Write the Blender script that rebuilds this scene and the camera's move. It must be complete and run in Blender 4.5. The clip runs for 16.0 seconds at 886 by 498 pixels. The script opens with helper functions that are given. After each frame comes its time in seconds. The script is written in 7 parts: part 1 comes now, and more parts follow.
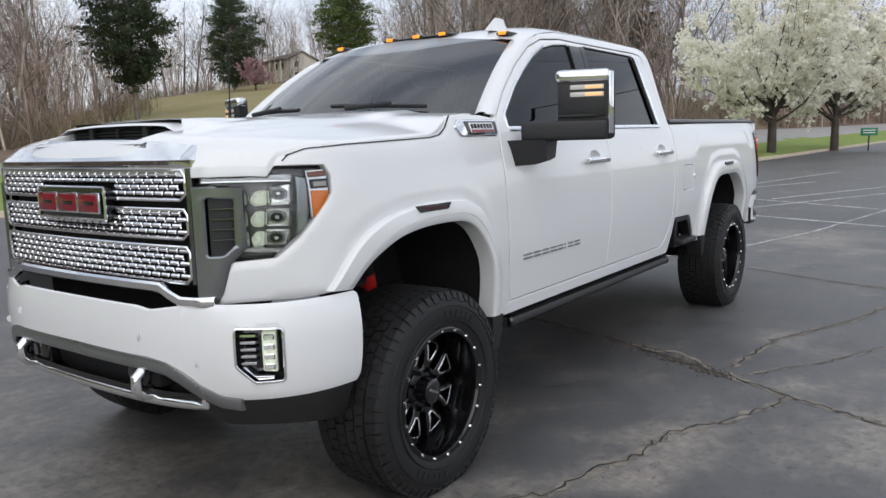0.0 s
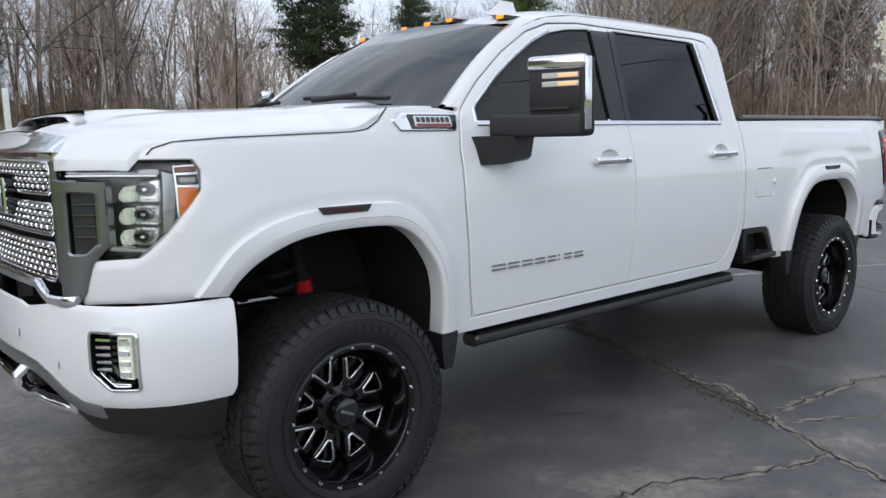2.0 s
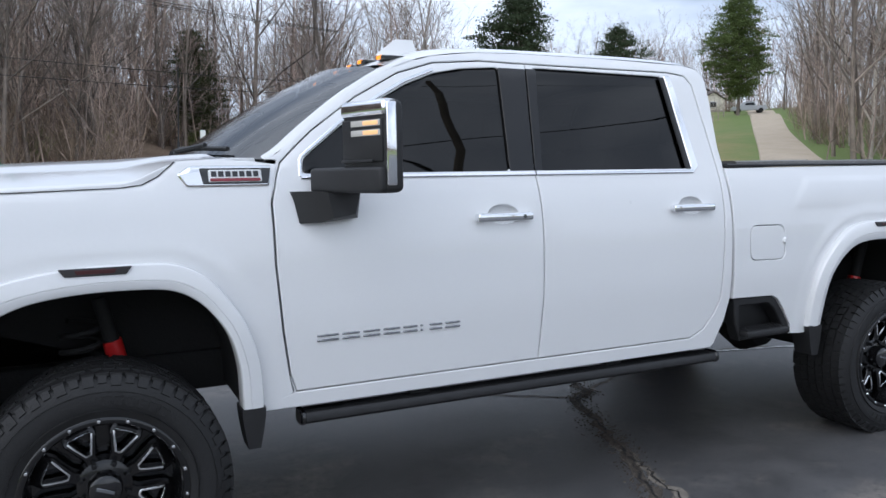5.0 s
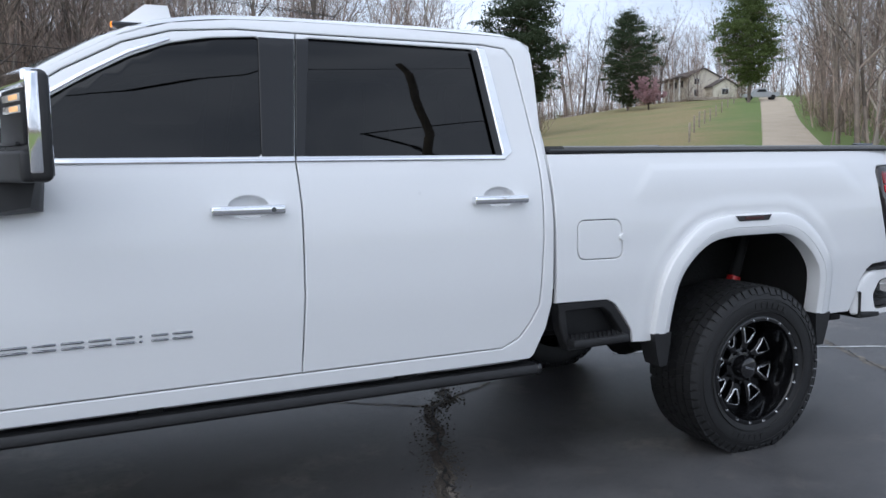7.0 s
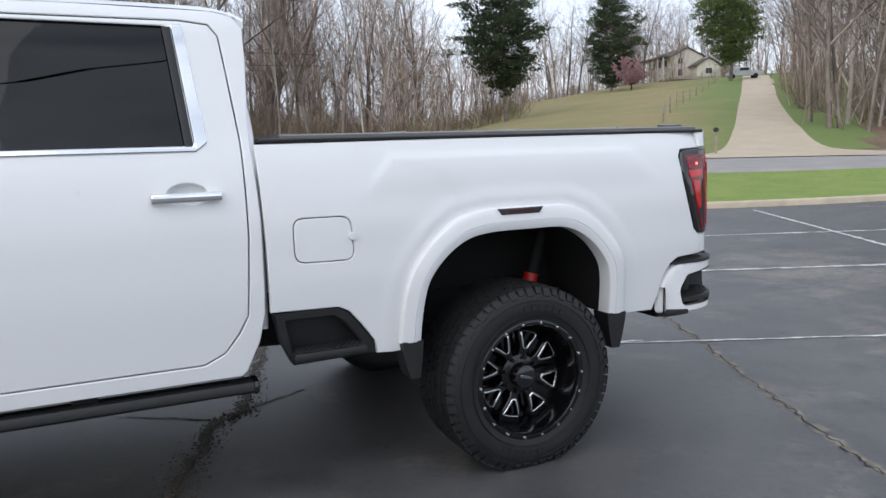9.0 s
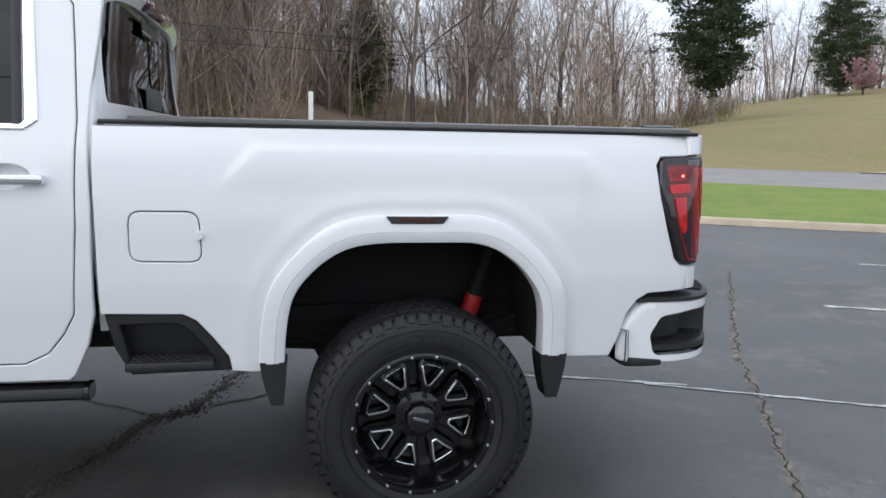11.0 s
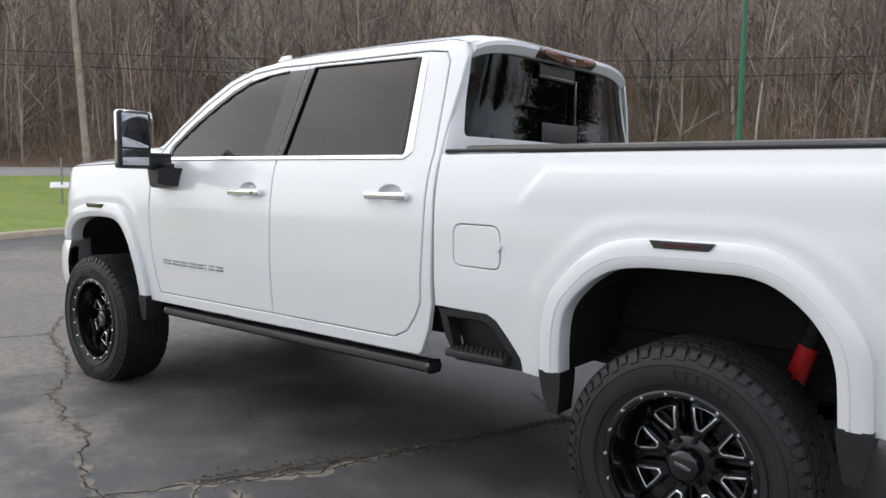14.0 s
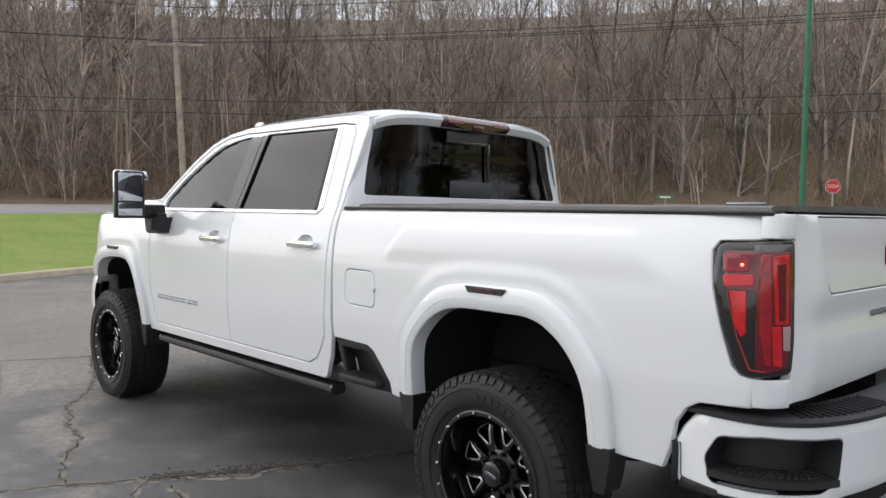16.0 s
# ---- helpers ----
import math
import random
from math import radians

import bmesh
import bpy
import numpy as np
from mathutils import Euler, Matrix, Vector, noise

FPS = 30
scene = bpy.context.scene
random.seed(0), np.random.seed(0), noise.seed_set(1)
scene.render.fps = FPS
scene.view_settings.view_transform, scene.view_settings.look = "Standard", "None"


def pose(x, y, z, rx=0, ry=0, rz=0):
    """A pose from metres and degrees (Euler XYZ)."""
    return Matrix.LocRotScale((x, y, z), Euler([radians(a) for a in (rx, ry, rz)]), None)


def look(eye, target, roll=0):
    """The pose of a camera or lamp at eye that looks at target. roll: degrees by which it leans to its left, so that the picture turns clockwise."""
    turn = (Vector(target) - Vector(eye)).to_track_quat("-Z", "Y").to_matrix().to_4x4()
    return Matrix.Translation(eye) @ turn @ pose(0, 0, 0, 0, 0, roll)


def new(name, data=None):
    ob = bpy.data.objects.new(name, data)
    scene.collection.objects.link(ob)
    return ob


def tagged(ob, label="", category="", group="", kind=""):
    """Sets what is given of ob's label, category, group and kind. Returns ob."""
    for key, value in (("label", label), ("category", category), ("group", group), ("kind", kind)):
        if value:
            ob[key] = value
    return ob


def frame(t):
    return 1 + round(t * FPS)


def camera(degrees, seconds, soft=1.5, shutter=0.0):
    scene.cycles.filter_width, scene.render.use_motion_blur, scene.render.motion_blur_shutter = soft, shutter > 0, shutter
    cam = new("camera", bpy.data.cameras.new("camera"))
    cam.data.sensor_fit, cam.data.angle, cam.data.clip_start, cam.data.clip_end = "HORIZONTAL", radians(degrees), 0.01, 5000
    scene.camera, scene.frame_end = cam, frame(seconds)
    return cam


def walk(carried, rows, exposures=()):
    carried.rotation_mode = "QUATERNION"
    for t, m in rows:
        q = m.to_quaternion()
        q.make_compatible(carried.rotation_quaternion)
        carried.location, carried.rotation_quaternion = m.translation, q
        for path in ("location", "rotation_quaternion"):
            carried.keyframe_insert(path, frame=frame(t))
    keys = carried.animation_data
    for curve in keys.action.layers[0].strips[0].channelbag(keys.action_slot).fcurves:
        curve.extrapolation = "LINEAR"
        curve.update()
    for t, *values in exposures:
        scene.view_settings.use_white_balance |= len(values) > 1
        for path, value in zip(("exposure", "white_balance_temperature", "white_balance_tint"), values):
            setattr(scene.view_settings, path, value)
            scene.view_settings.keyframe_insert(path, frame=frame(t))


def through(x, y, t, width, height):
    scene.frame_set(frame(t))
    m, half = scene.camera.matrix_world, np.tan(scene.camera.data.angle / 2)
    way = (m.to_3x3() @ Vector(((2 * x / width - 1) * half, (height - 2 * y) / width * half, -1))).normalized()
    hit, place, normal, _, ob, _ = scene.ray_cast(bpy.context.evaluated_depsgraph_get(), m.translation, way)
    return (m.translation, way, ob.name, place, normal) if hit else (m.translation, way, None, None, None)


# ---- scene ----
cam = camera(59.9, 16.0)
PATH = [
    (0, (-2.419, -2.856, 1.435), (-0.826, -1.682, 1.148), -1.7),
    (0.5, (-2.209, -3.021, 1.441), (-0.685, -1.751, 1.187), -1.6),
    (1, (-1.988, -3.14, 1.438), (-0.52, -1.803, 1.197), -1.5),
    (1.5, (-1.769, -3.191, 1.432), (-0.355, -1.797, 1.191), -1.1),
    (2, (-1.499, -3.331, 1.402), (-0.216, -1.823, 1.12), -1.1),
    (2.5, (-1.269, -3.461, 1.405), (-0.188, -1.805, 1.105), -0.9),
    (3, (-1.008, -3.484, 1.399), (-0.021, -1.766, 1.127), -0.7),
    (3.5, (-0.792, -3.54, 1.429), (0.167, -1.8, 1.194), -0.9),
    (4, (-0.522, -3.696, 1.456), (0.403, -1.932, 1.272), -1.0),
    (6.5, (0.76, -3.842, 1.442), (1.54, -2.012, 1.239), -1.3),
    (7, (1.086, -3.817, 1.437), (1.9, -2.003, 1.221), -0.8),
    (7.5, (1.384, -3.87, 1.428), (2.225, -2.071, 1.199), -1.2),
    (8, (1.703, -3.941, 1.448), (2.526, -2.133, 1.216), -1.5),
    (8.5, (1.948, -3.914, 1.441), (2.787, -2.114, 1.205), -1.5),
    (9, (2.285, -3.925, 1.438), (3.115, -2.124, 1.181), -1.8),
    (9.5, (2.637, -3.979, 1.44), (3.392, -2.145, 1.179), -1.1),
    (12, (4.126, -3.516, 1.384), (4.074, -1.537, 1.097), 0.5),
    (12.5, (4.36, -3.431, 1.344), (4.01, -1.489, 1.015), -0.1),
    (13, (4.616, -3.422, 1.315), (3.817, -1.622, 0.961), 0.1),
    (13.5, (4.791, -3.475, 1.325), (3.72, -1.801, 1.101), 0.1),
    (14, (4.993, -3.516, 1.38), (3.737, -1.97, 1.194), 0.8),
    (14.5, (5.235, -3.45, 1.451), (3.895, -1.975, 1.28), 0.6),
    (15, (5.516, -3.425, 1.485), (4.11, -2.009, 1.355), 1.4),
    (15.5, (5.778, -3.421, 1.477), (4.354, -2.022, 1.355), 1.0),
    (16, (6.131, -3.308, 1.481), (4.687, -1.928, 1.384), 0.9),
]
walk(cam, [(t, look(eye, target, roll)) for t, eye, target, roll in PATH],
     [(0, -.12, 6250, 10), (1.2, -.16, 6130, 10), (2.2, -.09, 6000, 10), (3, .05, 5940, 10), (4, -.02, 5820, 10), (7, -.08, 5720, 10), (9, .03, 6030, 10), (12.5, .10, 6080, 10), (14, .08, 6350, 10), (16, .12, 6500, 10)])

# ---- light ----
SUN_EL, SUN_AZ = 40, 240
world = bpy.data.worlds.new("world")
scene.world = world
world.use_nodes = True
wn, wl = world.node_tree.nodes, world.node_tree.links
sky = wn.new("ShaderNodeTexSky")
sky.sky_type, sky.sun_disc = "NISHITA", False
sky.sun_elevation, sky.sun_rotation = radians(SUN_EL), radians(SUN_AZ)
sky.air_density, sky.dust_density, sky.ozone_density = 1.0, 3.0, 1.0
# broken cloud over the sky
co = wn.new("ShaderNodeTexCoord")
mp = wn.new("ShaderNodeMapping")
mp.inputs["Scale"].default_value = (1.0, 1.6, 4.5)
wl.new(co.outputs["Generated"], mp.inputs["Vector"])
cl = wn.new("ShaderNodeTexNoise")
cl.inputs["Scale"].default_value, cl.inputs["Detail"].default_value, cl.inputs["Roughness"].default_value = 1.6, 6.0, 0.55
wl.new(mp.outputs["Vector"], cl.inputs["Vector"])
ramp = wn.new("ShaderNodeValToRGB")
ramp.color_ramp.elements[0].position, ramp.color_ramp.elements[0].color = 0.34, (4.3, 4.7, 5.4, 1)
ramp.color_ramp.elements[1].position, ramp.color_ramp.elements[1].color = 0.66, (10.4, 10.5, 10.7, 1)
wl.new(cl.outputs["Fac"], ramp.inputs["Fac"])
mix = wn.new("ShaderNodeMix")
mix.data_type = "RGBA"
mix.inputs[0].default_value = 0.82
wl.new(sky.outputs["Color"], mix.inputs[6])
wl.new(ramp.outputs["Color"], mix.inputs[7])
bg = wn["Background"]
bg.inputs["Strength"].default_value = 0.15
wl.new(mix.outputs[2], bg.inputs["Color"])

sun = new("sun", bpy.data.lights.new("sun", "SUN"))
sun.data.energy, sun.data.angle, sun.data.color = .85, radians(80), (1.0, 0.96, 0.9)
sun.rotation_euler = (radians(90 - SUN_EL), 0, radians(180 - SUN_AZ))


# ---- materials ----
def mat(name, base, rough=0.5, metal=0.0, vary=0.12, scale=6.0, bump=0.0, grain=80.0, coat=0.0, dark=None, rvary=0.1, glow=0.0, each=0.0, island=0.0):
    """A principled material whose colour and gloss wander at two scales, with a fine relief; each: how far separate objects differ, island: how far loose pieces of one mesh do."""
    m = bpy.data.materials.new(name)
    m.use_nodes = True
    n, l = m.node_tree.nodes, m.node_tree.links
    p = n["Principled BSDF"]
    tc = n.new("ShaderNodeTexCoord")
    big, fine = n.new("ShaderNodeTexNoise"), n.new("ShaderNodeTexNoise")
    for tex, s, d in ((big, scale, 5.0), (fine, grain, 3.0)):
        tex.inputs["Scale"].default_value, tex.inputs["Detail"].default_value = s, d
        l.new(tc.outputs["Object"], tex.inputs["Vector"])
    add = n.new("ShaderNodeMath")
    add.operation = "MULTIPLY_ADD"
    l.new(fine.outputs["Fac"], add.inputs[0])
    add.inputs[1].default_value = 0.4
    l.new(big.outputs["Fac"], add.inputs[2])
    r = n.new("ShaderNodeValToRGB")
    low = dark or tuple(c * (1 - vary) for c in base)
    high = tuple(min(1, c * (1 + vary)) for c in base)
    r.color_ramp.elements[0].position, r.color_ramp.elements[0].color = 0.45, (*low, 1)
    r.color_ramp.elements[1].position, r.color_ramp.elements[1].color = 0.95, (*high, 1)
    l.new(add.outputs[0], r.inputs["Fac"])
    colour = r.outputs["Color"]
    for amount, kind, socket in ((each, "ShaderNodeObjectInfo", "Random"), (island, "ShaderNodeNewGeometry", "Random Per Island")):
        if not amount:
            continue
        info, hsv, mr = n.new(kind), n.new("ShaderNodeHueSaturation"), n.new("ShaderNodeMapRange")
        mr.inputs["To Min"].default_value, mr.inputs["To Max"].default_value = 1 - amount, 1 + amount
        l.new(info.outputs[socket], mr.inputs["Value"])
        l.new(mr.outputs["Result"], hsv.inputs["Value"])
        l.new(colour, hsv.inputs["Color"])
        colour = hsv.outputs["Color"]
    l.new(colour, p.inputs["Base Color"])
    mr = n.new("ShaderNodeMapRange")
    mr.inputs["To Min"].default_value, mr.inputs["To Max"].default_value = max(0.0, rough - rvary * rough), min(1, rough + rvary * rough)
    l.new(big.outputs["Fac"], mr.inputs["Value"])
    l.new(mr.outputs["Result"], p.inputs["Roughness"])
    p.inputs["Metallic"].default_value = metal
    p.inputs["Coat Weight"].default_value = coat
    p.inputs["Coat Roughness"].default_value = 0.03
    if glow:
        p.inputs["Emission Color"].default_value = (*base, 1)
        p.inputs["Emission Strength"].default_value = glow
    if bump:
        b = n.new("ShaderNodeBump")
        b.inputs["Strength"].default_value, b.inputs["Distance"].default_value = min(1, bump), 0.01
        l.new(fine.outputs["Fac"], b.inputs["Height"])
        l.new(b.outputs["Normal"], p.inputs["Normal"])
    return m


def pane(name, tint, ior=1.5):
    """Tinted or clear glass as a thin sheet: what lies behind, dimmed, under a mirror film."""
    m = bpy.data.materials.new(name)
    m.use_nodes = True
    n, l = m.node_tree.nodes, m.node_tree.links
    n.remove(n["Principled BSDF"])
    fr, tr, gl, mx = n.new("ShaderNodeFresnel"), n.new("ShaderNodeBsdfTransparent"), n.new("ShaderNodeBsdfGlossy"), n.new("ShaderNodeMixShader")
    fr.inputs["IOR"].default_value = ior
    tr.inputs["Color"].default_value = (*tint, 1)
    gl.inputs["Roughness"].default_value = 0.01
    l.new(fr.outputs[0], mx.inputs[0])
    l.new(tr.outputs[0], mx.inputs[1])
    l.new(gl.outputs[0], mx.inputs[2])
    l.new(mx.outputs[0], n["Material Output"].inputs["Surface"])
    return m


PAINT = mat("white_paint", (.79, .795, .80), .28, vary=.012, scale=2, coat=.9, rvary=.05)
BLACK_PLASTIC = mat("black_plastic", (.015, .015, .016), .5, vary=.25, scale=20, bump=.15, grain=600)
GLOSS_BLACK = mat("gloss_black", (.008, .008, .009), .12, vary=.2, coat=.5)
PILLAR_BLACK = mat("pillar_black", (.006, .006, .007), .2, vary=.15)
DEEP_BLACK = mat("underbody_black", (.006, .006, .006), .8, vary=.4, scale=9, bump=.3, grain=60)
CHROME = mat("chrome", (.82, .83, .85), .07, 1.0, vary=.03, scale=12)
DARK_CHROME = mat("dark_chrome", (.22, .23, .245), .16, 1.0, vary=.06, scale=10)
MILLED = mat("milled_aluminium", (.80, .81, .83), .20, 1.0, vary=.05, scale=30)
RUBBER = mat("tyre_rubber", (.0085, .0085, .009), .62, vary=.35, scale=14, bump=.25, grain=160)
RIM_BLACK = mat("rim_black", (.004, .004, .0045), .16, vary=.2, coat=.2)
TINT = pane("tinted_glass", (.016, .017, .020), 1.54)
WINDSHIELD = pane("windscreen_glass", (.30, .32, .34), 2.35)
CLEAR = pane("clear_lens", (.93, .94, .95), 1.45)
AMBER = mat("amber_lens", (.72, .20, .02), .12, vary=.1, coat=.5, glow=.25)
LAMP_AMBER = mat("lit_amber", (1.0, .30, .02), .2, vary=.05, glow=1.1)
# low glow; on the headlamp projectors it stands in for light they reflect
LAMP_COOL = mat("pale_glow_lens", (.70, .76, .60), .15, vary=.3, scale=40, glow=.28)
RED_LENS = mat("red_lens", (.12, .002, .005), .10, vary=.35, scale=22, coat=.5, glow=.03)
DARK_RED = mat("dark_red_lens", (.06, .004, .008), .08, vary=.2, scale=18, coat=.8)
RED_PAINT = mat("red_paint", (.50, .015, .015), .35, vary=.1)
LETTER = mat("letter_grey", (.30, .31, .33), .25, .9, vary=.08)
BADGE_RED = mat("badge_red", (.20, .010, .018), .25, vary=.1, coat=.5)
CABIN = mat("cabin_black", (.014, .014, .015), .8, vary=.3)
VINYL = mat("tonneau_vinyl", (.10, .095, .088), .30, vary=.3, scale=5, bump=.3, grain=300)


# ---- helpers for meshes ----
def mesh_of(name, verts, faces, sharp=38):
    me = bpy.data.meshes.new(name)
    me.from_pydata([tuple(map(float, v)) for v in verts], [], faces)
    bm = bmesh.new()
    bm.from_mesh(me)
    bmesh.ops.remove_doubles(bm, verts=bm.verts, dist=1e-5)
    bmesh.ops.recalc_face_normals(bm, faces=bm.faces)
    bm.to_mesh(me)
    bm.free()
    me.shade_smooth()
    me.set_sharp_from_angle(angle=radians(sharp))
    return me


def part(name, data, material, parent=None, label="", at=None):
    """Link a mesh, or a (verts, faces) pair, as one object under a thing or a part."""
    me = data if isinstance(data, bpy.types.Mesh) else mesh_of(name, *data)
    if not me.materials:
        me.materials.append(material)
    ob = new(name, me)
    if parent:
        ob.parent = parent
    if at is not None:
        ob.matrix_basis = at
    return tagged(ob, label)


def thing(name, label, category, at=None, **tags):
    ob = new(name)
    if at is not None:
        ob.matrix_basis = at
    return tagged(ob, label, category, **tags)


def join(*pieces):
    vs, fs = [], []
    for v, f in pieces:
        k = len(vs)
        vs += [tuple(p) for p in v]
        fs += [tuple(i + k for i in q) for q in f]
    return vs, fs


def moved(piece, m):
    return [tuple(m @ Vector(v)) for v in piece[0]], piece[1]


def flip(piece):
    """The same on the other side of the truck."""
    return [(v[0], -v[1], v[2]) for v in piece[0]], [tuple(reversed(q)) for q in piece[1]]


def loft(rings, closed=False, caps=False):
    n = len(rings[0])
    vs = [tuple(p) for r in rings for p in r]
    fs = []
    for a in range(len(rings) - 1):
        for b in range(n if closed else n - 1):
            c = (b + 1) % n
            fs.append((a * n + b, a * n + c, (a + 1) * n + c, (a + 1) * n + b))
    if caps:
        fs.append(tuple(range(n)))
        fs.append(tuple(range((len(rings) - 1) * n, len(rings) * n)))
    return vs, fs


def tube(path, radii, n=8, caps=True):
    path = [Vector(p) for p in path]
    if not hasattr(radii, "__len__"):
        radii = [radii] * len(path)
    rings, up = [], None
    for i, p in enumerate(path):
        d = (path[min(i + 1, len(path) - 1)] - path[max(i - 1, 0)]).normalized()
        if up is None:
            up = d.orthogonal().normalized()
        up = (up - d * up.dot(d)).normalized()
        s = d.cross(up)
        rings.append([p + radii[i] * (math.cos(2 * math.pi * k / n) * up + math.sin(2 * math.pi * k / n) * s) for k in range(n)])
    return loft(rings, True, caps)


def rbox(cx, cy, cz, sx, sy, sz, r=0.01, seg=2, m=None):
    """A box with rounded edges, given by its middle and its sizes."""
    bm = bmesh.new()
    bmesh.ops.create_cube(bm, size=1.0)
    bmesh.ops.scale(bm, vec=(sx, sy, sz), verts=bm.verts)
    if r:
        bmesh.ops.bevel(bm, geom=bm.edges[:], offset=min(r, sx * .49, sy * .49, sz * .49), segments=seg, profile=0.5, affect="EDGES")
    if m is not None:
        bmesh.ops.transform(bm, matrix=m, verts=bm.verts)
    bm.verts.index_update()
    vs = [(v.co.x + cx, v.co.y + cy, v.co.z + cz) for v in bm.verts]
    fs = [tuple(v.index for v in f.verts) for f in bm.faces]
    bm.free()
    return vs, fs


def lathe(profile, n=48, arc=None):
    """Profile of (radius, y) turned round the y axis."""
    rings = [[(r * math.cos(2 * math.pi * k / n), y, r * math.sin(2 * math.pi * k / n)) for r, y in profile] for k in range(n)]
    return loft(rings + [rings[0]])


def dense(line, step, close=False):
    pts = list(line) + ([line[0]] if close else [])
    out = []
    for a, b in zip(pts, pts[1:]):
        k = max(1, math.ceil(math.dist(a, b) / step))
        out += [tuple(np.array(a) + (np.array(b) - np.array(a)) * i / k) for i in range(k)]
    return out if close else out + [tuple(pts[-1])]


def rounded(line, r, close=True, k=4):
    """The outline with its corners cut to arcs of about r."""
    out, n = [], len(line)
    for i in range(n):
        if not close and i in (0, n - 1):
            out.append(tuple(line[i]))
            continue
        p, a, b = (np.array(line[j % n], float) for j in (i, i - 1, i + 1))
        ra = min(r, np.linalg.norm(a - p) * .45)
        rb = min(r, np.linalg.norm(b - p) * .45)
        s, e = p + (a - p) / np.linalg.norm(a - p) * ra, p + (b - p) / np.linalg.norm(b - p) * rb
        out += [tuple((1 - u) ** 2 * s + 2 * u * (1 - u) * p + u * u * e) for u in np.linspace(0, 1, k + 1)]
    return out


def inside(pts, poly):
    x, z = pts[:, 0], pts[:, 1]
    hit = np.zeros(len(pts), bool)
    for (ax, az), (bx, bz) in zip(poly, [*poly[1:], poly[0]]):
        if az != bz:
            hit ^= ((az > z) != (bz > z)) & (x < (bx - ax) * (z - az) / (bz - az) + ax)
    return hit


def shrunk(poly, d):
    """The outline moved inwards by d (outwards where d is less than 0)."""
    p = np.array(poly, float)
    area = np.sum(p[:, 0] * np.roll(p[:, 1], -1) - np.roll(p[:, 0], -1) * p[:, 1])
    t = np.roll(p, -1, 0) - np.roll(p, 1, 0)
    t /= np.linalg.norm(t, axis=1)[:, None] + 1e-12
    nrm = np.stack([-t[:, 1], t[:, 0]], 1) * (1 if area > 0 else -1)
    return [tuple(q) for q in p + nrm * d]


def panel(outline, place, out, holes=(), grid=0.05, step=0.04, edge=0.004, depth=0.022, back=False):
    """A sheet panel. outline and holes lie in two coordinates; place(a, b) gives arrays x, y, z of the surface; out is the way outwards.
    The rim is rounded by edge and turned in by depth."""
    from mathutils.geometry import delaunay_2d_cdt
    loops = [dense(outline, step, True)] + [dense(h, step, True) for h in holes]
    pts, segs, rims = [], [], []
    for i, loop in enumerate(loops):
        ring = shrunk(loop, edge if i == 0 else -edge)
        k, n = len(pts), len(loop)
        pts += loop + ring
        segs += [(k + j, k + (j + 1) % n) for j in range(n)] + [(k + n + j, k + n + (j + 1) % n) for j in range(n)]
        rims.append((k, n))
    p = np.array(loops[0])
    gx, gz = np.meshgrid(np.arange(p[:, 0].min(), p[:, 0].max(), grid), np.arange(p[:, 1].min(), p[:, 1].max(), grid))
    g = np.stack([gx.ravel(), gz.ravel()], 1)
    ok = inside(g, shrunk(loops[0], edge + grid * .35))
    for loop in loops[1:]:
        ok &= ~inside(g, shrunk(loop, -edge - grid * .35))
    pts += [tuple(q) for q in g[ok]]
    v2, _, tris, ov, _, _ = delaunay_2d_cdt([Vector(q) for q in pts], segs, [], 0, 1e-6)
    v2 = np.array([tuple(v) for v in v2])
    tris = np.array([t for t in tris])
    mid = v2[tris].mean(1)
    keep = inside(mid, loops[0])
    for loop in loops[1:]:
        keep &= ~inside(mid, loop)
    tris = tris[keep]
    x, y, z = place(v2[:, 0], v2[:, 1])
    co = np.stack([x, y, z], 1)
    o = np.array(out, float)
    rim_new = {}
    for i, orig in enumerate(ov):
        for j in orig:
            rim_new[j] = i
    rim = [[rim_new[k + j] for j in range(n)] for k, n in rims]
    for r in rim:
        co[r] -= o * edge
    vs, fs = [tuple(c) for c in co], [tuple(map(int, t)) for t in tris]
    for r in rim:
        k = len(vs)
        vs += [tuple(co[i] - o * depth) for i in r]
        n = len(r)
        fs += [(r[j], r[(j + 1) % n], k + (j + 1) % n, k + j) for j in range(n)]
    if back:
        k = len(vs)
        vs += [tuple(c - o * (depth + edge)) for c in co]
        fs += [tuple(reversed([int(i) + k for i in t])) for t in tris]
    return vs, fs


def strip(line, place, out, width, high, step=0.04):
    """A raised trim strip of a given width along a line on a surface."""
    l = np.array(dense(line, step))
    t = np.gradient(l, axis=0)
    t /= np.linalg.norm(t, axis=1)[:, None] + 1e-12
    nrm = np.stack([-t[:, 1], t[:, 0]], 1)
    rings = []
    for s, h in ((-.5, -.004), (-.5, high * .6), (-.3, high), (.3, high), (.5, high * .6), (.5, -.004)):
        q = l + nrm * s * width
        x, y, z = place(q[:, 0], q[:, 1])
        rings.append(np.stack([x, y, z], 1) + np.array(out) * h)
    rings = [[tuple(r[i]) for r in rings] for i in range(len(l))]
    return loft(rings, True, True)

